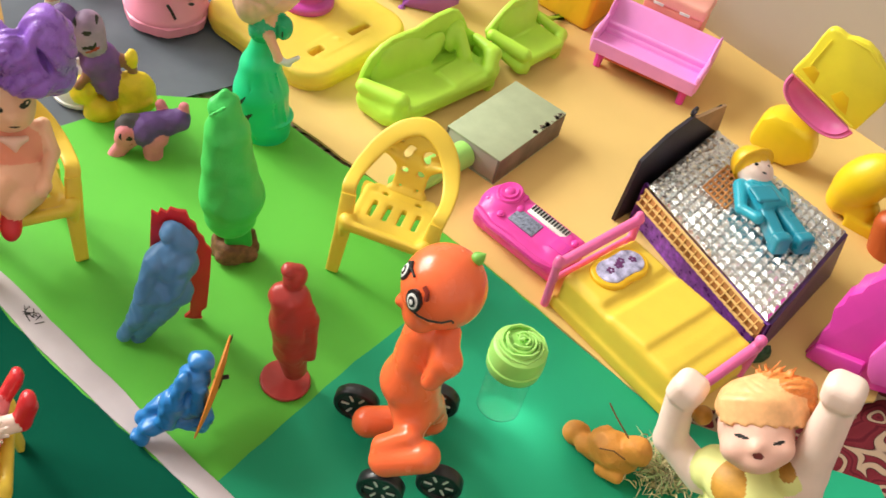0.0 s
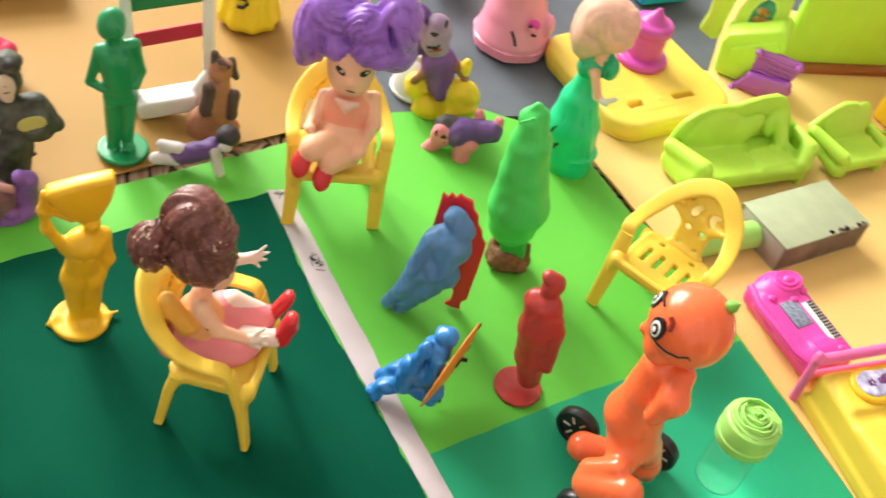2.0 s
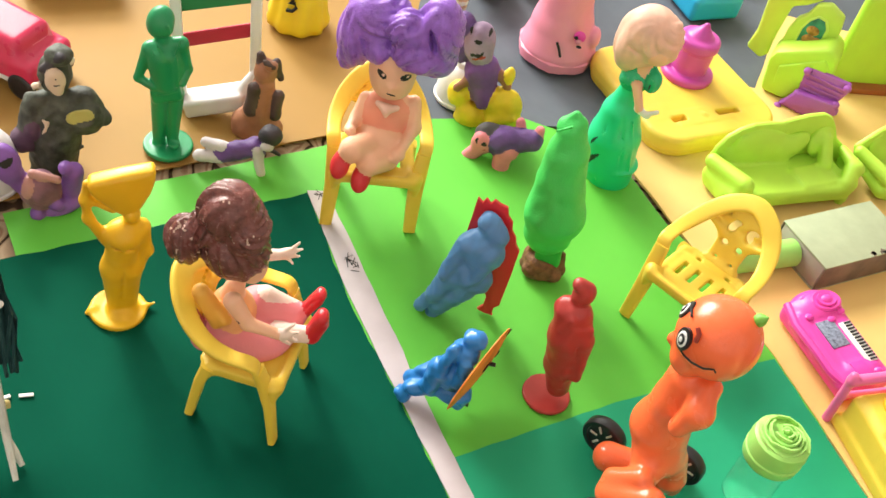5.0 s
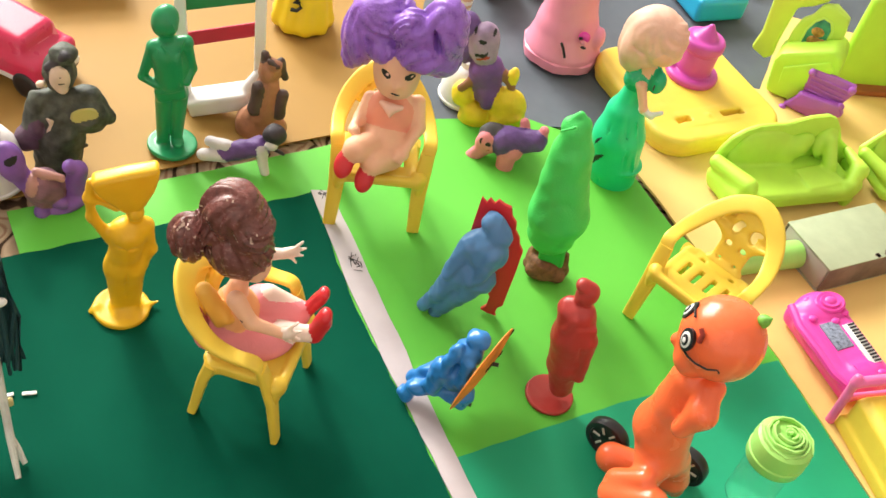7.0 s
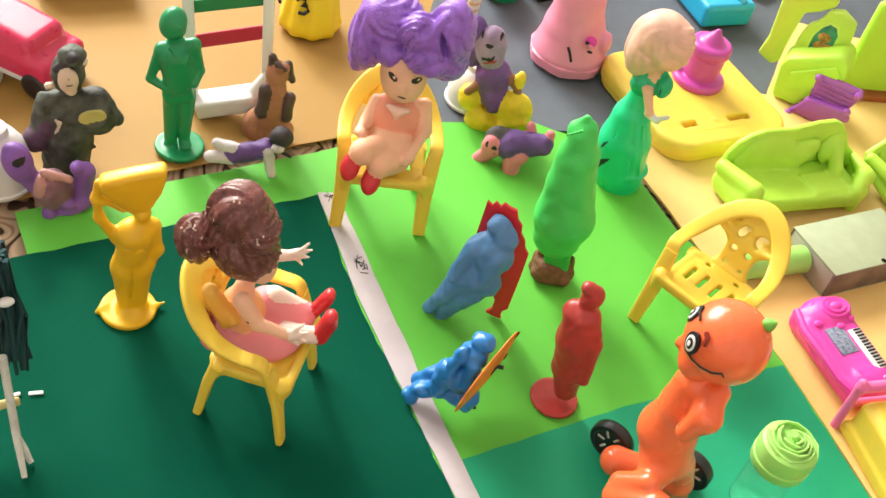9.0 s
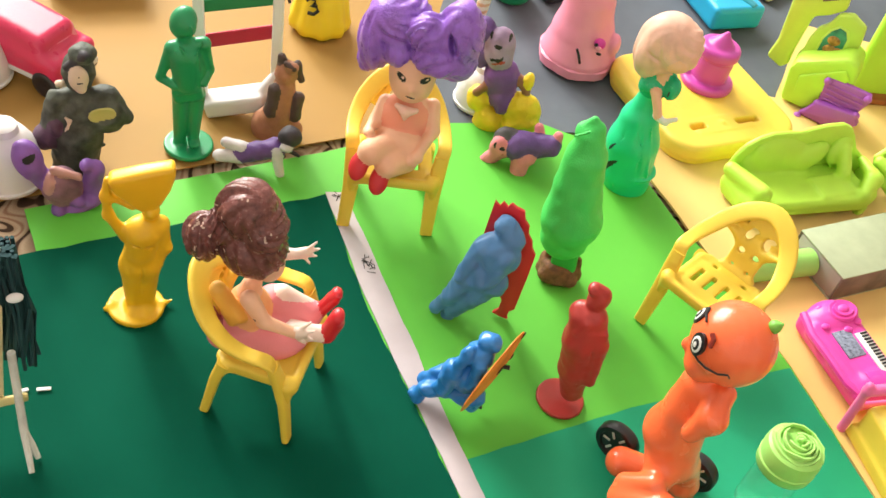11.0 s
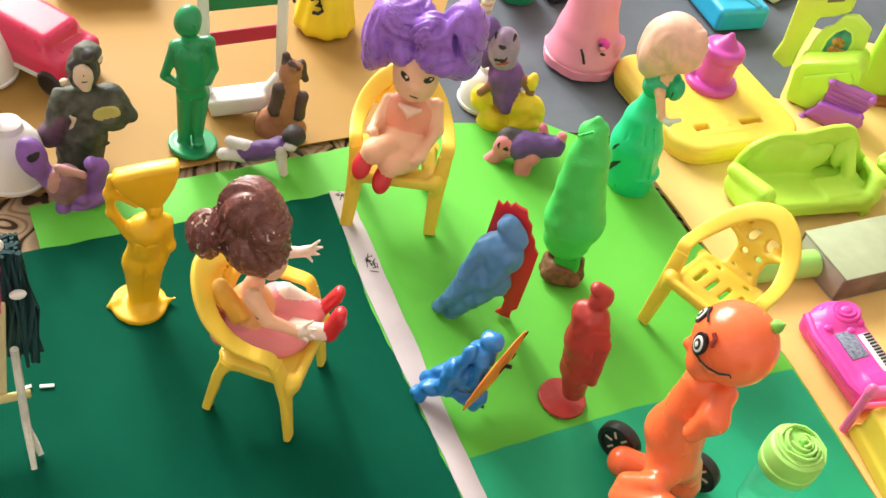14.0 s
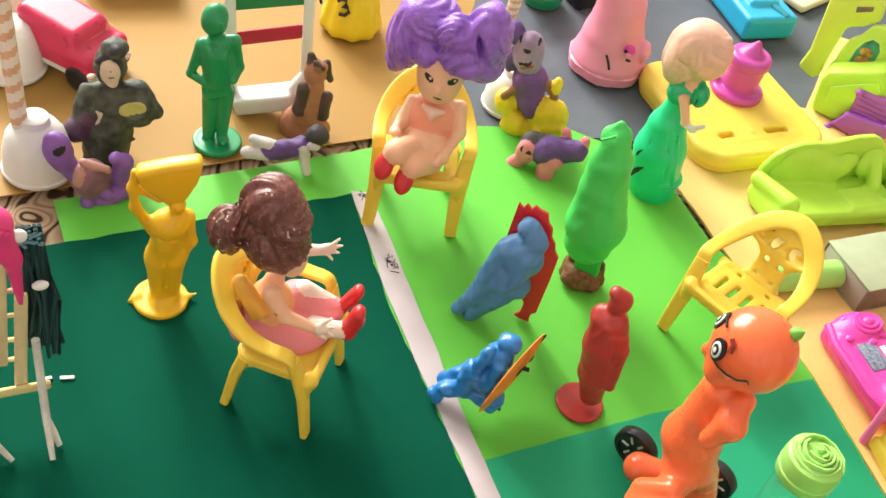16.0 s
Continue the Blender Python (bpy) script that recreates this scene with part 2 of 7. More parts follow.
def solid(prims, h=0.09, k=0.12, bumps=None):
    """Blends solids into one smooth skin. Faces take the slot of the nearest solid, or of the paint that covers them.
    bumps: {slot: (height, waves per cm)} for curls and lumps."""
    form = [s for s in prims if not s["paint"] and not s["cut"]]
    lo = np.min([span(s)[0] for s in form], 0) - 2.5 * h
    hi = np.max([span(s)[1] for s in form], 0) + 2.5 * h
    n = np.ceil((hi - lo) / h).astype(int) + 1
    ax = [lo[i] + h * np.arange(n[i]) for i in range(3)]
    p = np.stack(np.meshgrid(*ax, indexing="ij"), -1).reshape(-1, 3)
    d = None
    for s in form:
        q = far(p, s)
        if s.get("wave"):
            q = q + s["wave"](p)
        if bumps and s["m"] in bumps:
            amp, w = bumps[s["m"]]
            q = q + amp * (np.sin(w * p[:, 0] + 1.3 * np.sin(w * 0.7 * p[:, 1])) * np.sin(w * p[:, 1] + 1.1 * np.sin(w * 0.8 * p[:, 2])) * np.sin(w * p[:, 2] + np.sin(w * 0.9 * p[:, 0])))
        if d is None:
            d = q
        else:
            e = np.maximum(k - np.abs(d - q), 0) / k
            d = np.minimum(d, q) - e * e * k * 0.25
    for s in prims:
        if s["cut"]:
            q = -far(p, s)
            e = np.maximum(0.06 - np.abs(d - q), 0) / 0.06
            d = np.maximum(d, q) + e * e * 0.015
    d = d.reshape(n)
    d[np.abs(d) < 1e-6] = 1e-6
    inside = d < 0
    cells = tuple(n - 1)
    total, count = np.zeros((*cells, 3)), np.zeros(cells)
    base = np.stack(np.meshgrid(*[np.arange(c) for c in cells], indexing="ij"), -1).astype(float)
    cut3 = lambda a, o: a[o[0]:o[0] + cells[0], o[1]:o[1] + cells[1], o[2]:o[2] + cells[2]]
    for axis in range(3):
        for i in (0, 1):
            for j in (0, 1):
                o = [i, j]
                o.insert(axis, 0)
                o2 = list(o)
                o2[axis] = 1
                a, b = cut3(d, o), cut3(d, o2)
                hit = (a < 0) != (b < 0)
                t = np.where(hit, a / np.where(hit, a - b, 1), 0)
                q = base + np.array(o, float)
                q[..., axis] += t
                total += q * hit[..., None]
                count += hit
    has = count > 0
    index = np.full(cells, -1)
    index[has] = np.arange(has.sum())
    verts = lo + h * total[has] / count[has][:, None]
    faces = []
    for axis in range(3):
        u, w = [i for i in range(3) if i != axis]
        a, b = [slice(None)] * 3, [slice(None)] * 3
        a[axis], b[axis] = slice(0, -1), slice(1, None)
        cross = inside[tuple(a)] != inside[tuple(b)]
        at = np.argwhere(cross)
        at = at[(at[:, u] > 0) & (at[:, w] > 0) & (at[:, u] < cells[u]) & (at[:, w] < cells[w])]
        quad = []
        for du, dw in ((0, 0), (1, 0), (1, 1), (0, 1)):
            c = at.copy()
            c[:, u] -= du
            c[:, w] -= dw
            quad.append(index[c[:, 0], c[:, 1], c[:, 2]])
        quad = np.stack(quad, 1)
        flip = inside[at[:, 0], at[:, 1], at[:, 2]]
        if axis == 1:
            flip = ~flip
        quad[~flip] = quad[~flip][:, ::-1]
        faces.append(quad)
    faces = np.concatenate(faces)
    faces = faces[(faces >= 0).all(1)]
    mid = verts[faces].mean(1)
    dist = np.stack([far(mid, s) for s in form], 1)
    slot = np.array([s["m"] for s in form])[dist.argmin(1)]
    for s in prims:
        if s["paint"]:
            slot = np.where(far(mid, s) < 0, s["m"], slot)
    return Geo().add(verts.tolist(), faces.tolist(), [int(i) for i in slot])


# ---- the setting ----
def card(name, color, rough=0.85, var=0.06, scale=25.0, crease=0.25, spec=0.12):
    m = mat(name, color, rough, var=var, scale=scale, bump=crease, fine=60.0, spec=spec)
    return m


CARD_DARK = card("dark_green_paper", (0.001, 0.074, 0.043), 0.85, 0.12, 12, 0.3, 0.03)
CARD_LIGHT = card("grass_green_card", (0.115, 0.50, 0.05), 0.55, 0.08, 10, 0.25, 0.3)
CARD_TEAL = card("teal_green_card", (0.012, 0.335, 0.17), 0.6, 0.08, 10, 0.25, 0.25)
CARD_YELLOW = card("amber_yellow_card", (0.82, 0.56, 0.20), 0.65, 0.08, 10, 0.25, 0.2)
# darker than the amber card: the shade over this sheet is in the colour
CARD_TAN_SHADED = card("tan_yellow_card_shaded", (0.37, 0.208, 0.052), 0.6, 0.08, 10, 0.25, 0.25)
CARD_SLATE = card("slate_grey_card", (0.115, 0.128, 0.155), 0.7, 0.15, 30)
STRIP = card("white_paper_strip", (0.52, 0.46, 0.49), 0.8, 0.08, 60)
WALL = mat("beige_wall_paint", (0.55, 0.49, 0.43), 0.8, var=0.04, scale=6, bump=0.2, fine=400)
CEIL = mat("white_ceiling_paint", (0.78, 0.77, 0.75), 0.9, var=0.03, scale=5, bump=0.1)


def carpet_material():
    """Woven carpet: beige border with dark scrolls on one side, maroon field with cream scrolls on the other."""
    m = mat("carpet_weave", (0.2, 0.1, 0.06), 0.95, var=0.25, scale=900, bump=0.9, fine=1300, spec=0.1)
    nt = m.node_tree
    b = nt.nodes["Principled BSDF"]
    tc = nt.nodes.new("ShaderNodeTexCoord")
    warp = nt.nodes.new("ShaderNodeTexNoise")
    warp.inputs["Scale"].default_value, warp.inputs["Detail"].default_value = 45, 1
    mixv = nt.nodes.new("ShaderNodeVectorMath")
    mixv.operation = "MULTIPLY_ADD"
    mixv.inputs[1].default_value = (0.035, 0.035, 0)
    nt.links.new(tc.outputs["Object"], warp.inputs["Vector"])
    nt.links.new(warp.outputs["Color"], mixv.inputs[0])
    nt.links.new(tc.outputs["Object"], mixv.inputs[2])
    vor = nt.nodes.new("ShaderNodeTexVoronoi")
    vor.feature, vor.distance = "F1", "EUCLIDEAN"
    vor.inputs["Scale"].default_value = 55
    nt.links.new(mixv.outputs[0], vor.inputs["Vector"])
    wave = nt.nodes.new("ShaderNodeMath")
    wave.operation = "SINE"
    mul = nt.nodes.new("ShaderNodeMath")
    mul.operation = "MULTIPLY"
    mul.inputs[1].default_value = 17
    nt.links.new(vor.outputs["Distance"], mul.inputs[0])
    nt.links.new(mul.outputs[0], wave.inputs[0])

    def bands(stops):
        r = nt.nodes.new("ShaderNodeValToRGB")
        r.color_ramp.interpolation = "LINEAR"
        while len(r.color_ramp.elements) < len(stops):
            r.color_ramp.elements.new(0.5)
        for e, (q, c) in zip(r.color_ramp.elements, stops):
            e.position, e.color = q, (*c, 1)
        mr = nt.nodes.new("ShaderNodeMapRange")
        mr.inputs["From Min"].default_value, mr.inputs["From Max"].default_value = -1, 1
        nt.links.new(wave.outputs[0], mr.inputs["Value"])
        nt.links.new(mr.outputs["Result"], r.inputs["Fac"])
        return r

    beige = bands([(0.0, (0.05, 0.03, 0.02)), (0.09, (0.07, 0.04, 0.025)), (0.15, (0.34, 0.23, 0.15)), (0.5, (0.44, 0.32, 0.22)), (0.86, (0.48, 0.36, 0.25)), (1.0, (0.30, 0.17, 0.11))])
    maroon = bands([(0.0, (0.42, 0.30, 0.20)), (0.12, (0.40, 0.28, 0.20)), (0.18, (0.03, 0.01, 0.01)), (0.26, (0.14, 0.018, 0.025)), (0.9, (0.17, 0.022, 0.03)), (1.0, (0.10, 0.012, 0.02))])
    sep = nt.nodes.new("ShaderNodeSeparateXYZ")
    nt.links.new(tc.outputs["Object"], sep.inputs[0])
    side = nt.nodes.new("ShaderNodeMath")
    side.operation = "GREATER_THAN"
    side.inputs[1].default_value = 0.12
    nt.links.new(sep.outputs["X"], side.inputs[0])
    mix = nt.nodes.new("ShaderNodeMix")
    mix.data_type = "RGBA"
    nt.links.new(side.outputs[0], mix.inputs["Factor"])
    nt.links.new(beige.outputs["Color"], mix.inputs["A"])
    nt.links.new(maroon.outputs["Color"], mix.inputs["B"])
    nt.links.new(mix.outputs["Result"], b.inputs["Base Color"])
    return m


CARPET = carpet_material()
PLASTER = mat("white_wall_paint", (0.74, 0.73, 0.71), 0.85, var=0.04, scale=6, bump=0.2, fine=400)


def setting(name, geo, m, label, category):
    return tagged(link(name, geo, m), label, category, kind="structure")


setting("floor", sheet([(-180, -120), (160, -120), (160, 310), (-180, 310)], -0.3, 4), CARPET, "maroon patterned carpet on the floor", "carpet")
setting("sheet_slate", sheet([(-2.6, 35.4), (7.6, 38.9), (16.5, 43), (24, 62), (-4, 62)], -0.02, 0.06, worn=0.03), CARD_SLATE, "slate grey card sheet laid flat", "card sheet")
setting("sheet_amber_1", sheet([(-16.2, 24.6), (-10.3, 29.2), (-4.4, 33.9), (-1.0, 36.2), (-2.4, 60), (-28, 45), (-20.5, 29.5)], -0.06, 0.06, worn=0.03), CARD_TAN_SHADED, "tan yellow card sheet laid flat, shade put into its colour", "card sheet")
setting("sheet_amber_2", sheet([(5.6, 43.5), (7.7, 35.9), (10.5, 31.8), (13.35, 27.5), (17.4, 20.1), (26.0, 19.2), (38.5, 32.0), (36.5, 40), (30.5, 52), (15.2, 52), (13.4, 44.5)], 0.05, 0.12, worn=0.03), CARD_YELLOW, "amber yellow card sheet with a worn edge", "card sheet")
setting("sheet_grass", sheet([(-14.4, 25.1), (-13.0, 23.2), (0, 17), (9, 10), (16, 27), (9.2, 33.2), (6.6, 37.2), (2.7, 37.7), (-1.3, 36.0), (-5.1, 32.5)], 0.0, 0.06, worn=0.03), CARD_LIGHT, "bright grass green card sheet laid flat", "card sheet")
setting("sheet_dark", sheet([(-4.8, 29.8), (-13.0, 23.45), (-21, 17.2), (-13, 2), (10, 7), (2.5, 18.4), (-0.6, 22.9), (-2.3, 25.4)], 0.05, 0.08, worn=0.05), CARD_DARK, "dark green paper sheet, gently rippled", "paper sheet")
setting("strip_white", sheet([(-4.85, 29.9), (-4.15, 30.15), (-1.45, 25.9), (0.5, 22.8), (3.25, 18.6), (8.8, 9.5), (7.9, 9.0), (2.55, 18.35), (-0.55, 22.9), (-2.25, 25.4)], 0.08, 0.04, worn=0.03), STRIP, "white paper strip with a torn edge", "paper strip")
setting("sheet_teal", sheet([(2.4, 19.8), (7.5, 23.6), (13.3, 27.4), (17.45, 20.0), (24.1, 16.0), (22, 2), (9, 5)], 0.03, 0.06, worn=0.03), CARD_TEAL, "teal green card sheet laid flat", "card sheet")

# the room round it, with a wide window in the west wall
WZ = 240
setting("ceiling", sheet([(-175, -120), (160, -120), (160, 310), (-175, 310)], WZ + 10, 10), CEIL, "plain white ceiling", "ceiling")
setting("wall_south", box(320, 10, WZ, 0, cm(-5, -115, WZ / 2)), PLASTER, "plain white wall", "wall")
setting("wall_east", box(10, 430, WZ, 0, cm(155, 95, WZ / 2)), PLASTER, "plain white wall", "wall")
west = box(10, 200, WZ, 0, cm(-165, -20, WZ / 2)).join(box(10, 20, WZ, 0, cm(-165, 300, WZ / 2))).join(box(10, 210, 60, 0, cm(-165, 185, 30))).join(box(10, 210, 30, 0, cm(-165, 185, WZ - 15)))
setting("wall_west", west, PLASTER, "plain white wall with a wide window opening", "wall")
setting("wall_north", box(320, 10, WZ, 0, cm(-5, 305, WZ / 2)), PLASTER, "plain white wall", "wall")
setting("wall_ledge", box(4, 90, 60, 0.3, cm(32.5, 41.3, 29.6, 0, 0, 27.2)), WALL, "plain beige plastered wall behind the sheet", "wall")


# ---- small shapes used by many toys ----
def ball(c, r, m=0, n=10, rot=(0, 0, 0)):
    """A small ellipsoid."""
    rr = (r, r, r) if isinstance(r, (int, float)) else r
    prof = [(math.sin(math.pi * i / n) + 1e-4, -math.cos(math.pi * i / n)) for i in range(n + 1)]
    return lathe(prof, 2 * n, Matrix.Translation(c) @ Euler([radians(a) for a in rot]).to_matrix().to_4x4() @ Matrix.Diagonal((*rr, 1)), m)


def slab(points, y, t, m=0, bevel=0.08):
    """A flat board in an upright plane with softened edges, its outline given as (x, -, z)."""
    bm = bmesh.new()
    f = bm.faces.new([bm.verts.new((p[0], y, max(p[2], 0.03))) for p in points])
    back = bmesh.ops.extrude_face_region(bm, geom=[f])["geom"]
    bmesh.ops.translate(bm, vec=(0, t, 0), verts=[e for e in back if isinstance(e, bmesh.types.BMVert)])
    bmesh.ops.recalc_face_normals(bm, faces=bm.faces[:])
    bmesh.ops.bevel(bm, geom=bm.edges[:], offset=bevel, segments=2, profile=0.5, affect="EDGES", clamp_overlap=True)
    bm.verts.index_update()
    g = Geo().add([v.co[:] for v in bm.verts], [[v.index for v in q.verts] for q in bm.faces], m)
    bm.free()
    return g


def toy(name, geo, mats, label, category="toy figure", group="", sharp=60):
    return tagged(link(name, geo, mats, sharp=sharp), label, category, group)


# ---- chairs ----
def smooth(pts, n=6):
    """A rounded line through the given points."""
    P = [Vector(p) for p in pts]
    P = [P[0] * 2 - P[1]] + P + [P[-1] * 2 - P[-2]]
    out = []
    for a, b, c, d in zip(P, P[1:], P[2:], P[3:]):
        for k in range(n):
            u = k / n
            out.append(tuple(0.5 * (2 * b + (c - a) * u + (2 * a - 5 * b + 4 * c - d) * u * u + (3 * b - a - 3 * c + d) * u ** 3)))
    return out + [tuple(P[-2])]


def chair_model():
    t = thing("toy_chair", "yellow plastic toy armchair with a pierced back", "chair", "yellow toy chairs")
    seat = [B((0, -0.45, 2.3), (1.32, 1.0, 0.1), 0.08), B((0, 0.3, 2.3), (1.15, 0.85, 0.1), 0.08), B((0, -1.34, 2.32), (1.45, 0.12, 0.2), 0.1), B((-1.32, -0.35, 2.25), (0.1, 1.05, 0.18), 0.08), B((1.32, -0.35, 2.25), (0.1, 1.05, 0.18), 0.08)]
    for sx in (-1, 1):
        seat += [C((sx * 1.42, -1.15, 2.35), (sx * 1.47, -1.18, 1.7), 0.28, 0.16), C((sx * 1.25, 0.8, 2.2), (sx * 1.35, 1.0, 1.7), 0.26, 0.16), E((sx * 0.62, 0.72, 2.3), (0.11, 0.09, 0.5), cut=True)]
    for i in range(4):
        seat.append(B((-0.8 + 0.535 * i, -0.2, 2.3), (0.085, 0.4, 0.5), 0.07, cut=True))
    part("seat", solid(seat, 0.06, 0.16), YELLOW, t)
    back = [B((0, 1.33, 2.85), (0.6, 0.08, 0.8), 0.07, rot=(-24, 0, 0)), E((0, 1.8, 3.92), (1.15, 0.1, 0.72), rot=(-24, 0, 0)), B((0, 1.93, 4.2), (0.8, 0.08, 0.38), 0.08, rot=(-24, 0, 0)), C((-0.45, 1.58, 3.35), (-1.25, 1.35, 3.85), 0.1, 0.12), C((0.45, 1.58, 3.35), (1.25, 1.35, 3.85), 0.1, 0.12), B((0, 1.12, 2.32), (0.75, 0.14, 0.12), 0.08)]
    for dx, dz, a, b, r in ((-0.35, 3.72, 0.14, 0.24, 20), (0.35, 3.72, 0.14, 0.24, -20), (-0.25, 3.92, 0.15, 0.09, 0), (0.47, 3.92, 0.15, 0.09, 0), (-0.3, 3.15, 0.13, 0.11, 0), (0.3, 3.15, 0.13, 0.11, 0), (-0.68, 4.05, 0.07, 0.06, 0), (0.75, 4.0, 0.1, 0.08, 20), (0.25, 4.42, 0.24, 0.045, 8), (-0.3, 2.58, 0.07, 0.05, 0), (0.35, 2.58, 0.07, 0.05, 0)):
        back.append(E((dx, 1.05 + 0.45 * (dz - 2.3), dz), (a, 0.8, b), rot=(-24, r, 0), cut=True))
    part("backrest", solid(back, 0.055, 0.25), YELLOW, t)
    half = [(-1.53, -0.98, 2.5), (-1.6, -0.76, 3.1), (-1.66, -0.55, 3.45), (-1.66, 0.1, 3.5), (-1.54, 0.8, 3.64), (-1.24, 1.45, 4.02), (-0.72, 1.9, 4.46), (0, 2.12, 4.68)]
    hoop = smooth(half + [(-x, y, z) for x, y, z in reversed(half[:-1])], 5)
    wide = [0.25 + 0.09 * max(0, p[1]) / 1.8 for p in hoop]
    part("armrest", tube(hoop, wide, 20, 0.36, up=(0, -0.55, 0.83), sq=0.55), YELLOW, t)
    for sx in (-1, 1):
        part("leg", tube([(sx * 1.6, -0.74, 3.2), (sx * 1.55, -0.94, 2.6), (sx * 1.5, -1.16, 1.7), (sx * 1.56, -1.42, 0)], [0.26, 0.28, 0.28, 0.23], 16, 0.5, up=(0, 1, 0.2), sq=0.55), YELLOW, t)
        part("leg", tube([(sx * 1.25, 0.8, 2.35), (sx * 1.36, 1.0, 1.7), (sx * 1.4, 1.28, 0)], [0.3, 0.25, 0.2], 16, 0.7, up=(0, 1, 0.2), sq=0.55), YELLOW, t)
    return t


CHAIR_1 = put(chair_model(), -2.585, 30.19, 0.05, 12.6)
CHAIR_2 = copy_thing(CHAIR_1, pose(-0.0441, 0.2044, 0.001, 0, 0, 86.6))
tagged(CHAIR_2, "yellow plastic toy armchair on the dark green paper")
CHAIR_3 = copy_thing(CHAIR_1, pose(0.0972, 0.2802, 0.0005, 0, 0, -34))
tagged(CHAIR_3, "empty yellow plastic toy armchair with a pierced back")

# ---- dolls ----
def purple_doll():
    p = [E((-0.11, -0.00, 6.22), (0.81, 0.85, 1.10), 0), E((-0.06, -0.30, 5.83), (0.65, 0.6, 0.57), 0), C((0.02, 0.00, 5.26), (0.01, 0.00, 4.83), 0.30, 0.41, 0), E((0.01, 0.00, 4.47), (0.85, 0.58, 0.85), 0), E((-0.06, -0.16, 4.27), (0.91, 0.62, 1.01), 2), E((-0.12, -0.50, 3.30), (1.01, 0.8, 0.89), 1), C((-0.38, -0.90, 3.37), (-0.96, -1.70, 3.71), 0.55, 0.47, 1), C((0.18, -0.90, 3.05), (-0.29, -1.70, 3.27), 0.55, 0.45, 1)]
    p += [C((-1.26, -1.70, 3.31), (-1.28, -1.90, 3.27), 0.26, 0.24, 0), C((-0.48, -1.70, 2.93), (-0.50, -1.90, 2.85), 0.26, 0.24, 0), E((-1.29, -2.05, 3.23), (0.34, 0.22, 0.51), 4, (-38, 6, 0)), E((-0.50, -2.05, 2.77), (0.34, 0.22, 0.51), 4, (-38, 6, 0))]
    p += [C((-0.84, 0.00, 4.70), (-1.05, -0.40, 4.08), 0.26, 0.24, 0), C((-1.05, -0.40, 4.08), (-1.23, -0.95, 3.95), 0.22, 0.18, 0), E((-1.16, -1.15, 4.08), (0.20, 0.2, 0.16), 0), C((0.82, 0.00, 4.95), (1.01, -0.40, 4.14), 0.26, 0.24, 0), C((1.01, -0.40, 4.14), (0.67, -1.10, 3.57), 0.22, 0.18, 0), E((0.63, -1.25, 3.47), (0.24, 0.2, 0.20), 0)]
    for k in range(3):
        p.append(C((0.55, -1.35, 3.51), tuple(np.array((0.38, -1.45, 3.39)) + np.array((0.13 * k, 0, -0.06 * k))), 0.07, 0.055, 0))
    # collar bow
    p += [C((-0.41, -0.72, 5.16), (-0.12, -0.80, 5.06), 0.10, 0.18, 6), C((0.27, -0.72, 5.10), (-0.06, -0.80, 5.02), 0.10, 0.18, 6), E((-0.07, -0.85, 4.86), (0.08, 0.1, 0.18), 6)]
    face = [E((-0.11, -0.00, 6.22), (0.83, 0.87, 1.12), 0), E((-0.06, -0.30, 5.83), (0.67, 0.62, 0.59), 0), E((-0.07, -0.85, 6.04), (0.12, 0.12, 0.10), 0)]
    face += [E((-0.46, -0.85, 6.41), (0.20, 0.4, 0.12), 5, (0, 30, 0), paint=True), E((0.38, -0.80, 6.41), (0.20, 0.4, 0.12), 5, (0, 0, 0), paint=True), E((-0.40, -0.90, 6.41), (0.05, 0.4, 0.05), 6, paint=True), E((0.42, -0.85, 6.43), (0.05, 0.4, 0.05), 6, paint=True), E((-0.02, -0.80, 5.75), (0.16, 0.4, 0.04), 5, (0, 12, 0), paint=True)]
    hair = [lock((-1.50, 0.50, 6.96), (0.67, 0.95, 1.22), (0.2, -0.2, 1), 0.085, 10), lock((-0.86, 0.50, 7.82), (1.14, 1.0, 0.93), (-0.5, -0.5, 0.7), 0.085, 10), lock((-0.66, 0.10, 6.95), (0.67, 0.82, 0.61), (0.4, 0.2, 1)), lock((0.17, -0.40, 8.05), (0.73, 0.62, 0.69), (0.6, -0.8, 0.2), 0.085, 10), lock((0.64, -0.50, 7.25), (0.93, 0.65, 0.61), (0.9, -0.3, 0.3), 0.085, 10), lock((1.14, -0.20, 8.13), (0.81, 0.85, 1.26), (0.3, -0.6, 0.8), 0.085, 10), lock((1.32, -0.25, 7.16), (0.61, 0.65, 0.69), (0.5, -0.5, -0.6), 0.085, 10), lock((-1.72, 0.70, 5.99), (0.37, 0.6, 0.61), (0, 0, 1), 0.085, 10),
            E((0.28, -1.15, 8.54), (0.22, 0.5, 0.30), 3, (0, 30, 0), cut=True), E((0.38, -1.00, 8.90), (0.12, 0.5, 0.41), 3, (0, 50, 0), cut=True), E((0.99, -1.00, 8.12), (0.12, 0.5, 0.45), 3, (0, -20, 0), cut=True)]
    g = solid(p, 0.055, 0.12).join(solid(face, 0.035, 0.2)).join(solid(hair, 0.07, 0.1))
    return toy("seated_doll", g, [SKIN, mat("pale_peach_cloth", (0.86, 0.47, 0.30), 0.6, bump=0.3), PEACH, HAIR_PURPLE, RED, INK, mat("pale_pink_cloth", (0.88, 0.55, 0.45), 0.6, bump=0.3)], "small seated doll with big purple hair, peach dress and red shoes", "doll")


put(purple_doll(), -2.45, 30.30, 0.05, 4.6)

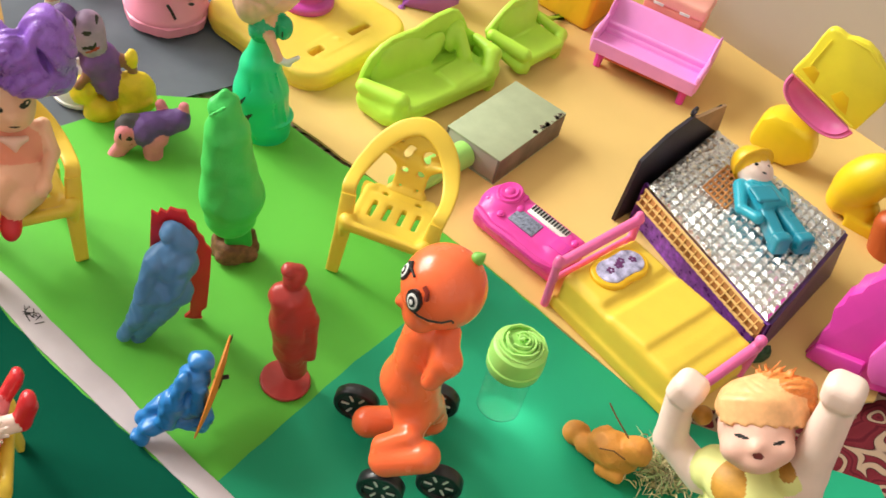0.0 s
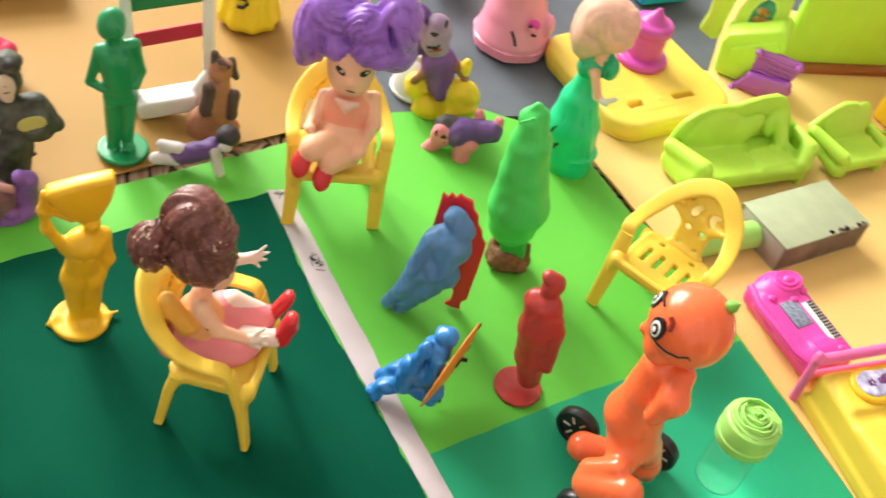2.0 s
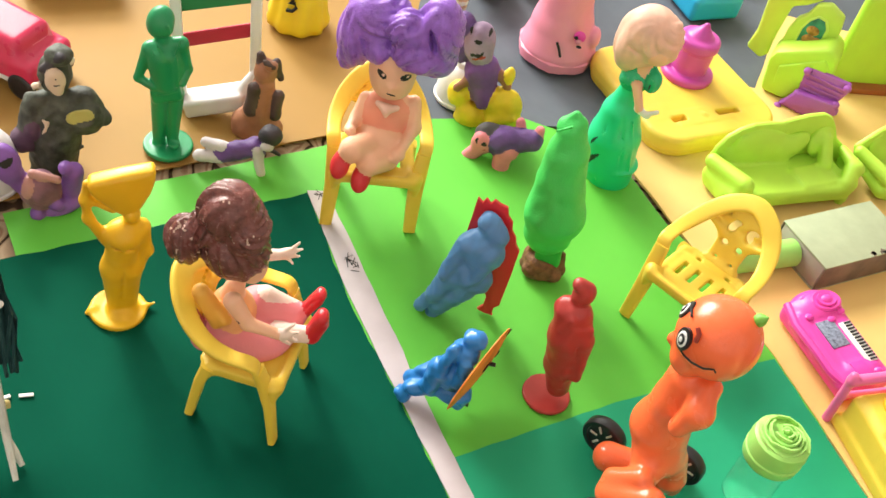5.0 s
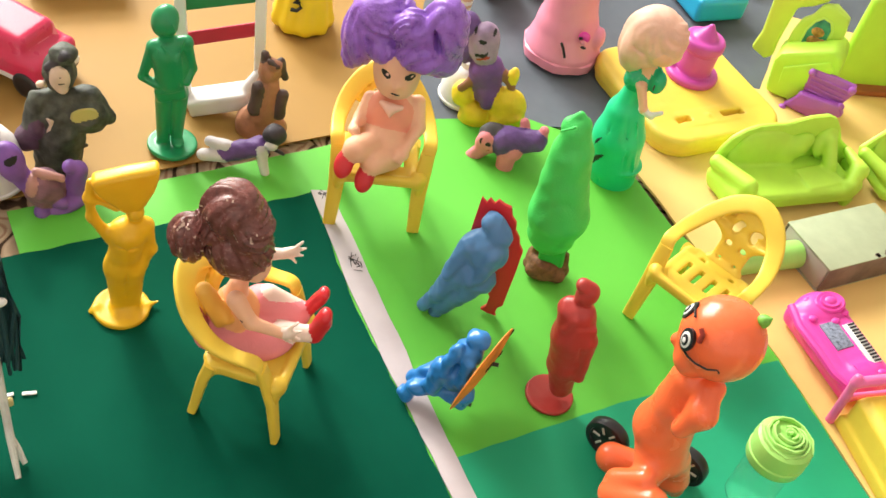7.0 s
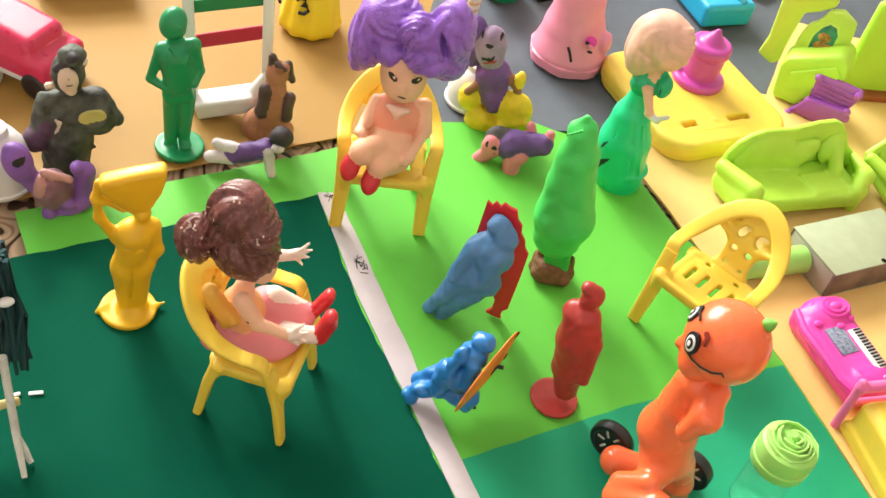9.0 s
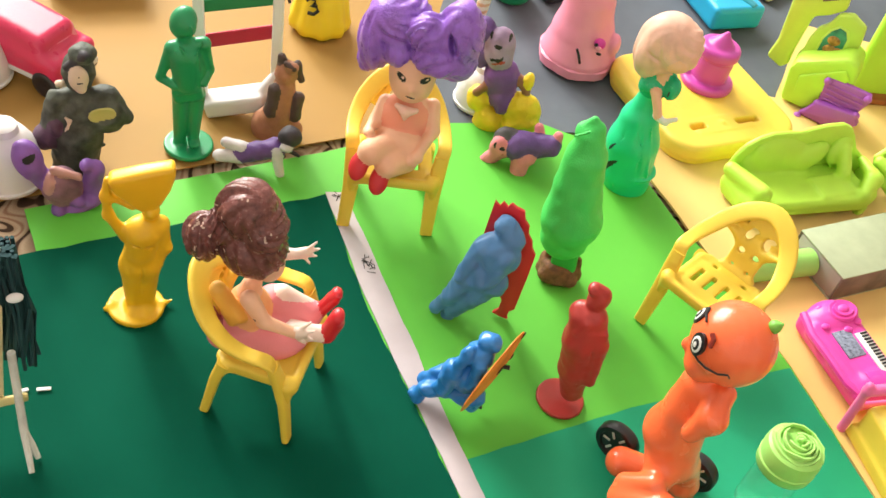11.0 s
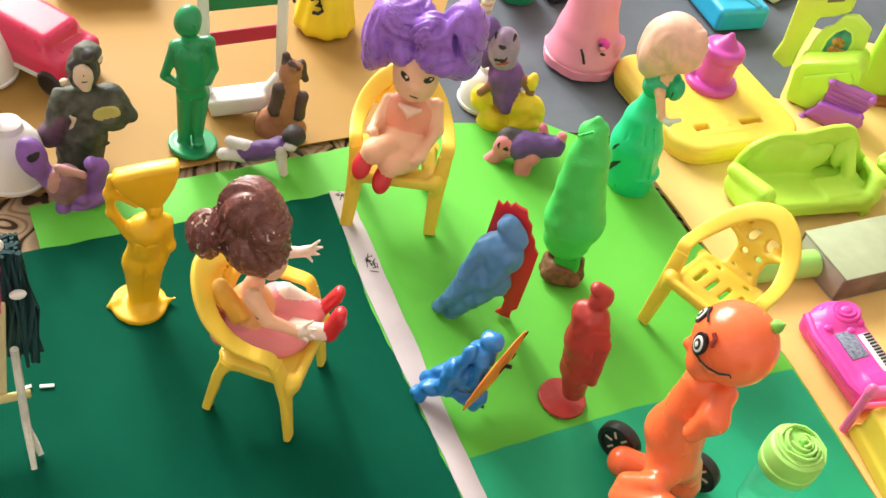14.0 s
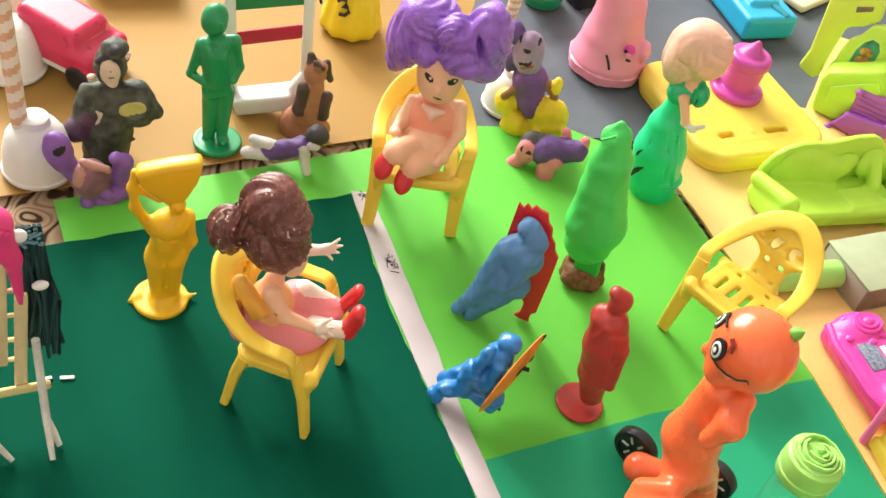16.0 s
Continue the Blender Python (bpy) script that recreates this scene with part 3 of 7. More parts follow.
def brown_doll():
    p = [E((-0.10, 0.00, 5.59), (0.44, 0.55, 0.62), 0), C((-0.51, 0.00, 4.67), (-0.58, 0.00, 4.24), 0.28, 0.36, 0), E((-0.57, 0.00, 3.49), (0.69, 0.66, 0.92), 1), C((-1.25, 0.00, 2.26), (0.83, -0.10, 2.72), 0.49, 0.52, 2), E((0.00, -0.20, 2.70), (1.28, 0.95, 0.59), 2), C((-0.71, 0.00, 3.08), (-0.50, 0.00, 2.33), 0.69, 0.62, 2), C((0.15, 0.55, 3.23), (1.20, 0.45, 3.00), 0.59, 0.46, 2), C((0.37, 0.60, 3.60), (1.37, 0.55, 3.09), 0.33, 0.26, 3), C((0.82, -0.30, 3.03), (1.82, -0.30, 3.06), 0.31, 0.25, 3)]
    p += [C((1.80, -0.30, 3.01), (2.00, -0.30, 3.62), 0.26, 0.28, 4), E((2.03, -0.30, 3.88), (0.21, 0.3, 0.28), 4, (0, 20, 0)), C((1.57, 0.55, 3.12), (1.88, 0.55, 3.70), 0.21, 0.23, 4), E((1.97, 0.55, 3.92), (0.18, 0.26, 0.21), 4, (0, 25, 0))]
    p += [C((-0.54, -0.75, 4.78), (-0.07, -0.95, 4.10), 0.28, 0.21, 0), C((-0.07, -0.95, 4.10), (0.80, -1.00, 3.80), 0.21, 0.16, 0), E((0.96, -1.00, 3.82), (0.25, 0.16, 0.18), 3), C((-0.10, 0.90, 4.97), (0.71, 1.00, 5.00), 0.23, 0.16, 3), E((0.87, 1.00, 5.10), (0.21, 0.15, 0.16), 3)]
    for a, b in (((1.03, -1.00, 4.04), (1.25, -1.00, 4.33)), ((1.09, -1.00, 3.84), (1.38, -1.00, 3.97)), ((1.09, -1.00, 3.69), (1.36, -1.00, 3.58)), ((0.95, -1.00, 3.56), (1.18, -1.00, 3.39)), ((0.94, 1.00, 5.23), (1.18, 1.00, 5.56)), ((0.98, 1.00, 5.14), (1.27, 1.00, 5.31)), ((0.96, 1.00, 5.00), (1.21, 1.00, 4.99)), ((0.85, 1.00, 4.93), (1.06, 1.00, 4.65))):
        p.append(C(a, b, 0.065, 0.05, 3))
    # stiff golden wings and pale petals at the back of the dress
    p += [C((-1.45, -0.50, 4.78), (-0.97, -0.60, 3.59), 0.25, 0.18, 6), C((-1.26, -0.40, 4.58), (-0.77, -0.60, 3.78), 0.16, 0.21, 6), C((-1.65, -0.30, 3.66), (-1.13, -0.50, 2.57), 0.15, 0.20, 7), E((-1.02, -0.80, 2.85), (0.36, 0.14, 0.15), 8, (0, 28, 0)), E((-1.36, -0.75, 3.04), (0.20, 0.12, 0.13), 8, (0, 40, 0))]
    p += [C((-0.99, -0.70, 5.19), (-0.78, -0.85, 4.44), 0.06, 0.05, 9, paint=True), C((0.16, -0.60, 4.91), (-0.19, -0.75, 4.17), 0.05, 0.05, 6, paint=True), C((-1.07, -0.90, 4.03), (-0.35, -1.10, 4.24), 0.06, 0.06, 9, paint=True)]
    h = [lock((-0.55, 0.00, 6.14), (0.93, 0.85, 0.98), (0.3, 0.1, 1), 0.06, 14, 5), lock((-0.82, 0.00, 7.55), (0.85, 0.78, 0.82), (0.5, -0.5, 0.6), 0.09, 10, 5), lock((-0.33, -0.15, 7.10), (0.62, 0.75, 0.74), (-0.3, -0.5, 0.8), 0.08, 11, 5), lock((-1.92, 0.10, 6.23), (0.59, 0.6, 0.79), (0.5, 0, 0.8), 0.09, 10, 5), lock((-1.39, 0.10, 6.78), (0.52, 0.6, 0.59), (0.9, 0, 0.3), 0.08, 11, 5), E((-1.20, -0.85, 8.63), (0.13, 0.3, 0.13), 5, cut=True), C((-0.99, -1.00, 8.41), (-0.31, -1.00, 7.95), 0.06, 0.04, 5, cut=True)]
    rnd = random.Random(12)
    for c, r, n in (((-0.82, 0.00, 7.55), 0.98, 60), ((-1.92, 0.10, 6.23), 0.74, 60), ((-0.55, 0.00, 6.14), 1.08, 20)):
        for _ in range(n):
            d = Vector((rnd.gauss(0, 1), -abs(rnd.gauss(0, 1)), rnd.gauss(0.4, 1))).normalized() * r
            a = Vector(c) + d
            b = a + Vector((rnd.gauss(0, 0.16), rnd.gauss(0, 0.1), rnd.gauss(0, 0.16)))
            h.append(C(a, b, 0.03, 0.03, 10, paint=True))
    g = solid(p, 0.06, 0.1).join(solid(h, 0.05, 0.1))
    return toy("seated_doll", g, [SKIN, APRICOT, ROSE, SKIN_PALE, RED, HAIR_BROWN, mat("golden_cloth", (0.80, 0.40, 0.06), 0.5), mat("mauve_cloth", (0.45, 0.10, 0.14), 0.6), mat("blush_petal", (0.86, 0.48, 0.42), 0.6), mat("dark_seam", (0.10, 0.04, 0.03), 0.6), mat("gilt_strand", (0.62, 0.42, 0.34), 0.2)], "small seated doll with brown bun, apricot top and pink skirt", "doll")


put(brown_doll(), -4.50, 20.60, 0.05, 12.3)

def orange_haired_doll():
    c = Vector((1.85, 0.00, 6.47))
    p = [C((1.35, 0.00, 7.78), (1.65, 0.00, 6.93), 0.51, 1.14, 1), C((c.x, 0.1, c.z), (c.x, 0.1, 1.3), 1.21, 1.3, 1), E((c.x, 0.1, 1.3), (1.5, 1.3, 1.3), 1), E((0.52, 0.00, 7.08), (0.53, 0.6, 0.61), 1), E((2.07, 0.10, 8.34), (0.46, 0.55, 0.53), 1), E((1.54, -0.15, 7.32), (1.25, 0.95, 0.79), 1),
         C((-1.00, 0.20, 8.34), (-0.74, 0.15, 6.99), 0.38, 0.42, 2), C((-0.74, 0.15, 6.99), (0.38, 0.10, 6.45), 0.41, 0.46, 2), B((-0.97, 0.15, 8.85), (0.43, 0.42, 0.46), 0.3, 2, (0, 10, 0)), C((1.97, 0.30, 11.03), (2.30, 0.25, 8.47), 0.38, 0.53, 2), C((2.30, 0.25, 8.47), (2.55, 0.10, 7.25), 0.53, 0.61, 2), B((1.91, 0.25, 11.30), (0.46, 0.42, 0.42), 0.3, 2, (0, -10, 0))]
    for k in range(3):
        p += [C(tuple(np.array((-1.23, -0.35, 9.53)) + np.array((0.24 * k, 0, 0.0))), tuple(np.array((-1.03, -0.45, 9.19)) + np.array((0.24 * k, 0, 0.0))), 0.04, 0.04, 2, cut=True), C(tuple(np.array((1.63, -0.25, 11.87)) + np.array((0.24 * k, 0, 0.02 * k))), tuple(np.array((1.82, -0.35, 11.62)) + np.array((0.24 * k, 0, 0.02 * k))), 0.04, 0.04, 2, cut=True)]
    p += [E((0.26, -0.50, 8.26), (0.28, 1.2, 0.53), 3, paint=True), E((0.99, -1.00, 7.71), (0.46, 1.2, 0.43), 3, paint=True), E((1.89, -1.00, 8.69), (0.31, 1.2, 0.23), 3, paint=True), E((1.70, -0.40, 9.01), (0.14, 1.0, 0.14), 3, paint=True), E((-0.36, 0.25, 8.25), (0.25, 0.3, 0.18), 3)]
    # the head, upright in its own axes and tilted on the neck
    head = [E((0, 0, 0), (0.88, 1.0, 1.02), 0), E((0.02, -0.3, -0.37), (0.72, 0.66, 0.56), 0), E((-0.01, -0.98, -0.42), (0.10, 0.12, 0.11), 0), E((-0.52, -0.5, -0.45), (0.28, 0.32, 0.26), 0), E((0.54, -0.5, -0.48), (0.28, 0.32, 0.26), 0), E((0.02, -0.55, -0.76), (0.3, 0.3, 0.2), 0)]
    head += [E((-0.33, -0.9, -0.16), (0.17, 0.5, 0.048), 6, (0, 18, 0), paint=True), E((0.49, -0.9, -0.31), (0.15, 0.5, 0.044), 6, (0, -16, 0), paint=True), E((0.02, -0.9, -0.60), (0.13, 0.6, 0.075), 7, (0, 10, 0), paint=True)]
    hair = [lock((0.18, 0.08, 0.55), (1.10, 1.05, 0.74), (0.1, 0.2, 1), 0.02, 26, 5), lock((0.86, -0.1, 0.94), (0.55, 0.7, 0.28), (0.9, -0.3, -0.3), 0.05, 13, 4), lock((1.25, 0.0, 0.67), (0.16, 0.5, 0.34), (0.3, -0.3, 1), 0.04, 11, 4), lock((0.42, 0.1, 1.13), (0.42, 0.6, 0.2), (0.9, 0, 0.2), 0.05, 11, 4)]
    for k in range(19):
        u = (k - 9) / 9
        x = 0.22 + 0.98 * u
        a = Vector((x, 0.56 * x * x - 1.0, 0.22 - 0.06 * u))
        hair.append(C(a + Vector((-u * 0.1, 0.1, 0.36)), a + Vector((0, 0.02, -0.08 - 0.04 * (k * 7 % 3))), 0.16, 0.05, 5))
    rnd = random.Random(4)
    for _ in range(18):
        a = Vector((0.42, 0.1, 1.23)) + Vector((rnd.gauss(0, 0.22), rnd.gauss(0, 0.2), 0))
        hair.append(C(a, a + Vector((rnd.gauss(0.05, 0.2), rnd.gauss(0, 0.2), rnd.uniform(0.1, 0.35))), 0.035, 0.025, 4))
    tilt = Matrix(((0.836, 0.049, -0.546, 0.826), (0.370, 0.685, 0.627, 0), (0.405, -0.727, 0.555, 9.086), (0, 0, 0, 1)))
    g = solid(p, 0.045, 0.1).join(solid(head, 0.032, 0.22), tilt).join(solid(hair, 0.04, 0.1), tilt)
    return toy("doll", g, [mat("pink_doll_face", (0.86, 0.50, 0.40), 0.45, var=0.05, sub=0.1), mat("pale_green_dress", (0.74, 0.74, 0.28), 0.6), SKIN_PALE, mat("ochre_dots", (0.46, 0.22, 0.02), 0.5, var=0.4, scale=150), HAIR_ORANGE, mat("pale_orange_hair", (0.88, 0.46, 0.20), 0.4, var=0.12, scale=400), INK, mat("dark_red_lips", (0.16, 0.02, 0.02), 0.5)], "doll with raised arms, orange hair and pale green dotted dress", "doll")


put(orange_haired_doll(), 13.20, 14.40, 0.05, -50)

# ---- moulded figures ----
def green_figure():
    c = Vector((-0.00, 0.00, 0.04))
    p = [D((c.x, 0, 0.08), 0.93, 0.1, 0.05), E((-0.31, 0.00, 5.64), (0.47, 0.45, 0.63), 0, (0, 14, 0)), E((-0.15, -0.25, 5.59), (0.28, 0.25, 0.36)), C((-0.26, 0.00, 5.08), (-0.17, 0.00, 4.70), 0.26, 0.28), C((-0.63, 0.00, 4.51), (0.41, 0.00, 4.80), 0.30, 0.26), C((-0.20, 0.00, 4.28), (-0.10, 0.00, 3.17), 0.61, 0.53), E((-0.03, -0.10, 3.75), (0.57, 0.42, 0.81)), B((-0.09, 0.00, 2.70), (0.55, 0.38, 0.30), 0.12, rot=(0, -14, 0)), C((-0.32, 0.00, 2.50), (-0.34, 0.00, 0.05), 0.34, 0.22), C((0.24, 0.00, 2.55), (0.16, 0.00, 0.37), 0.32, 0.20), E((-0.33, -0.20, 0.08), (0.24, 0.3, 0.14)), E((0.20, -0.20, 0.34), (0.24, 0.3, 0.14)),
         C((-0.71, 0.00, 4.46), (-1.07, 0.00, 3.24), 0.24, 0.16), C((-1.07, 0.00, 3.19), (-0.52, -0.25, 3.02), 0.16, 0.16), C((0.45, 0.00, 4.71), (0.66, 0.00, 3.69), 0.20, 0.16), C((0.66, 0.00, 3.69), (0.46, -0.30, 3.29), 0.16, 0.16)]
    p += [C((-0.43, -0.48, 4.93), (0.04, -0.50, 4.31), 0.05, 0.04), C((0.36, -0.40, 5.18), (0.12, -0.50, 4.31), 0.05, 0.04), C((0.10, -0.50, 4.26), (0.13, -0.45, 3.07), 0.04, 0.04), C((-0.58, -0.42, 4.73), (-0.06, -0.50, 3.80), 0.03, 0.03), C((-0.06, -0.50, 3.80), (-0.01, -0.45, 3.06), 0.03, 0.03), C((0.23, -0.45, 4.53), (0.31, -0.45, 3.17), 0.03, 0.03), C((-0.07, -0.50, 5.82), (0.01, -0.50, 5.55), 0.035, 0.03), C((-0.40, -0.40, 2.79), (0.27, -0.40, 3.00), 0.03, 0.03)]
    return toy("standing_figure", solid(p, 0.05, 0.09), GREEN, "green moulded plastic standing figure on a round base", "toy figure", "moulded plastic figures")


put(green_figure(), -10.40, 30.40, 0.05, 18.9)

def yellow_figure():
    p = [D((0, 0, 0.09), 0.9, 0.1, 0.05), C((-0.01, 0.00, 0.21), (-0.04, -0.00, 1.98), 0.31, 0.44, 0), C((0.33, 0.00, 0.28), (0.37, 0.00, 1.97), 0.26, 0.39, 0), E((-0.06, -0.25, 0.22), (0.21, 0.3, 0.14)), E((0.29, -0.25, 0.21), (0.19, 0.3, 0.14)), E((0.13, 0.00, 2.19), (0.62, 0.45, 0.75)), C((0.17, 0.00, 2.88), (0.27, 0.00, 3.55), 0.50, 0.55), E((0.09, -0.22, 3.53), (0.26, 0.22, 0.22)), E((0.50, -0.22, 3.67), (0.24, 0.22, 0.22)), C((-0.03, 0.00, 3.70), (0.75, 0.00, 3.93), 0.24, 0.22),
         C((0.81, 0.00, 3.84), (0.92, 0.00, 2.84), 0.21, 0.17), C((0.92, 0.00, 2.84), (0.68, 0.00, 2.22), 0.17, 0.17), C((0.47, 0.00, 3.94), (0.47, 0.00, 4.42), 0.19, 0.19), E((0.47, -0.10, 4.56), (0.26, 0.3, 0.29)),
         C((-0.82, 0.00, 5.05), (-0.76, 0.00, 4.28), 0.14, 0.14), C((-0.76, 0.00, 4.28), (-0.29, 0.00, 3.38), 0.15, 0.19), C((-0.73, 0.00, 5.66), (-0.82, 0.00, 5.05), 0.14, 0.14), C((-0.62, 0.00, 4.98), (-0.05, 0.00, 4.66), 0.10, 0.15)]
    p += [C((0.75, 0, 0.1), (1.15, 0.1, 0.2), 0.07, 0.04), C((-0.8, 0, 0.1), (-1.0, -0.1, 0.06), 0.09, 0.05), C((-0.23, -0.42, 3.40), (0.58, -0.48, 3.30), 0.04, 0.04, cut=True), C((0.15, -0.35, 1.02), (0.19, -0.48, 2.49), 0.045, 0.03, cut=True)]
    bowl = slab([(-0.74, 0.00, 5.86), (0.22, 0.00, 6.15), (1.18, 0.00, 6.36), (1.17, 0.00, 5.96), (1.04, 0.00, 5.44), (0.80, 0.00, 4.93), (0.59, 0.00, 4.61), (0.26, 0.00, 4.56), (-0.01, -0.00, 4.75), (-0.27, 0.00, 5.03), (-0.55, 0.00, 5.30), (-0.71, 0.00, 5.57)], -0.32, 0.6, 0, 0.26)
    return toy("standing_figure", solid(p, 0.05, 0.2).join(bowl), GOLD, "yellow moulded plastic woman carrying a bowl on her head", "toy figure", "moulded plastic figures")


put(yellow_figure(), -9.20, 22.20, 0.05, 22.5)

def red_figure():
    p = [D((Vector((-0.11, -0.00, 0.11)).x, 0, 0.06), 0.82, 0.08, 0.04), C((0.13, 0.00, 0.72), (-0.08, -0.00, 1.79), 0.39, 0.51), C((-0.08, -0.00, 1.79), (-0.19, 0.00, 3.16), 0.53, 0.64), C((-0.19, 0.00, 3.16), (-0.29, 0.00, 4.14), 0.64, 0.55), E((-0.25, 0.00, 5.06), (0.35, 0.34, 0.48), 0, (0, 10, 0)), E((-0.46, -0.10, 5.44), (0.23, 0.25, 0.21)), E((-0.66, 0.00, 4.22), (0.30, 0.3, 0.39)), C((-0.65, -0.25, 4.21), (-0.46, -0.30, 3.01), 0.18, 0.16), C((-0.01, -0.10, 4.42), (0.38, -0.20, 3.41), 0.23, 0.23), C((0.38, -0.20, 3.41), (0.53, -0.20, 1.69), 0.25, 0.19)]
    for k in range(4):
        p.append(C(tuple(np.array((-0.14, -0.50, 3.93)) - np.array((0.02 * k, 0, 0.16 * k))), tuple(np.array((0.42, -0.25, 3.98)) - np.array((0.0, 0, 0.16 * k))), 0.055, 0.045))
    # drapery
    p += [C((-0.44, -0.50, 3.79), (-0.26, -0.50, 4.31), 0.05, 0.05), C((-0.45, -0.40, 2.27), (-0.14, -0.42, 2.06), 0.04, 0.04), C((0.21, -0.30, 1.13), (0.11, -0.38, 1.81), 0.05, 0.04), C((-0.46, -0.34, 5.51), (-0.21, -0.36, 5.53), 0.045, 0.04, cut=True), C((0.22, -0.50, 3.26), (0.53, -0.40, 1.77), 0.04, 0.04, cut=True), C((-0.14, -0.52, 3.18), (0.17, -0.40, 1.51), 0.03, 0.03, cut=True), C((-0.43, -0.35, 4.84), (-0.14, -0.45, 4.47), 0.05, 0.04, cut=True)]
    return toy("standing_figure", solid(p, 0.05, 0.16, {0: (0.012, 8.0)}), RED_BROWN, "brick red moulded plastic figure holding a jar on a round base", "toy figure", "moulded plastic figures")


put(red_figure(), 5.20, 23.10, 0.05, -12.7)

def reclining_blue():
    t = thing("mirror_figure", "dull blue moulded figure leaning on a red scalloped stand", "toy figure", "moulded plastic figures")
    part("stand", slab([(-1.21, 0.40, 5.07), (-1.02, 0.40, 4.92), (-0.94, 0.40, 5.14), (-0.76, 0.40, 4.99), (-0.66, 0.40, 5.19), (-0.48, 0.40, 5.09), (-0.20, 0.40, 5.04), (-0.09, 0.40, 4.68), (0.10, 0.40, 4.48), (0.16, 0.40, 4.14), (0.35, 0.40, 3.88), (0.42, 0.40, 3.60), (0.60, 0.40, 3.35), (0.60, 0.40, 2.85), (0.60, 0.40, 2.29), (0.57, 0.40, 1.35), (0.55, 0.40, 0.62), (0.39, 0.40, 0.42), (0.38, 0.40, 0.05), (0.43, 0.40, -0.62), (0.12, 0.40, -0.27), (-0.16, 0.40, 0.11), (0.01, 0.40, 0.35), (0.02, 0.40, 0.84), (-0.37, 0.40, 1.53), (-1.07, 0.40, 2.06), (-1.26, 0.40, 2.66), (-1.25, 0.40, 3.75)], 0.35, 0.13, 0, 0.03), RED, t, "red scalloped plastic stand")
    b = [E((-0.59, 0.00, 4.54), (0.38, 0.36, 0.38)), C((-0.54, 0.00, 4.36), (-0.53, 0.00, 3.83), 0.34, 0.45), E((-0.33, -0.05, 4.11), (0.49, 0.41, 0.53)), E((-0.62, -0.15, 3.39), (0.83, 0.56, 0.79), rot=(0, 20, 0)), E((-0.75, -0.20, 2.28), (0.86, 0.60, 0.68), rot=(0, 30, 0)), C((-1.25, -0.30, 2.13), (-1.64, -0.40, 1.03), 0.45, 0.34), C((-0.78, -0.30, 1.65), (-1.44, -0.30, 0.43), 0.45, 0.32), C((-1.73, -0.40, 0.98), (-2.06, -0.40, 0.22), 0.24, 0.23), C((-1.52, -0.30, 0.30), (-1.71, -0.30, -0.41), 0.26, 0.23)]
    b += [C((-1.20, -0.40, 3.63), (-1.54, -0.60, 2.29), 0.28, 0.23), C((-0.30, -0.50, 3.61), (-0.50, -0.60, 2.51), 0.26, 0.23), E((-0.79, -0.25, 4.60), (0.19, 0.19, 0.23))]
    b += [C((-0.61, -0.75, 3.12), (-1.11, -0.80, 2.59), 0.05, 0.04, cut=True), C((-0.55, -0.80, 2.22), (-1.23, -0.75, 0.96), 0.05, 0.04, cut=True), C((-0.67, -0.50, 4.32), (-0.33, -0.55, 4.00), 0.05, 0.05, cut=True)]
    part("figure", solid(b, 0.05, 0.12, {0: (0.045, 7.5)}), BLUE_DULL, t, "dull blue moulded body")
    return t


put(reclining_blue(), 2.40, 25.70, 0.05, -5.3)

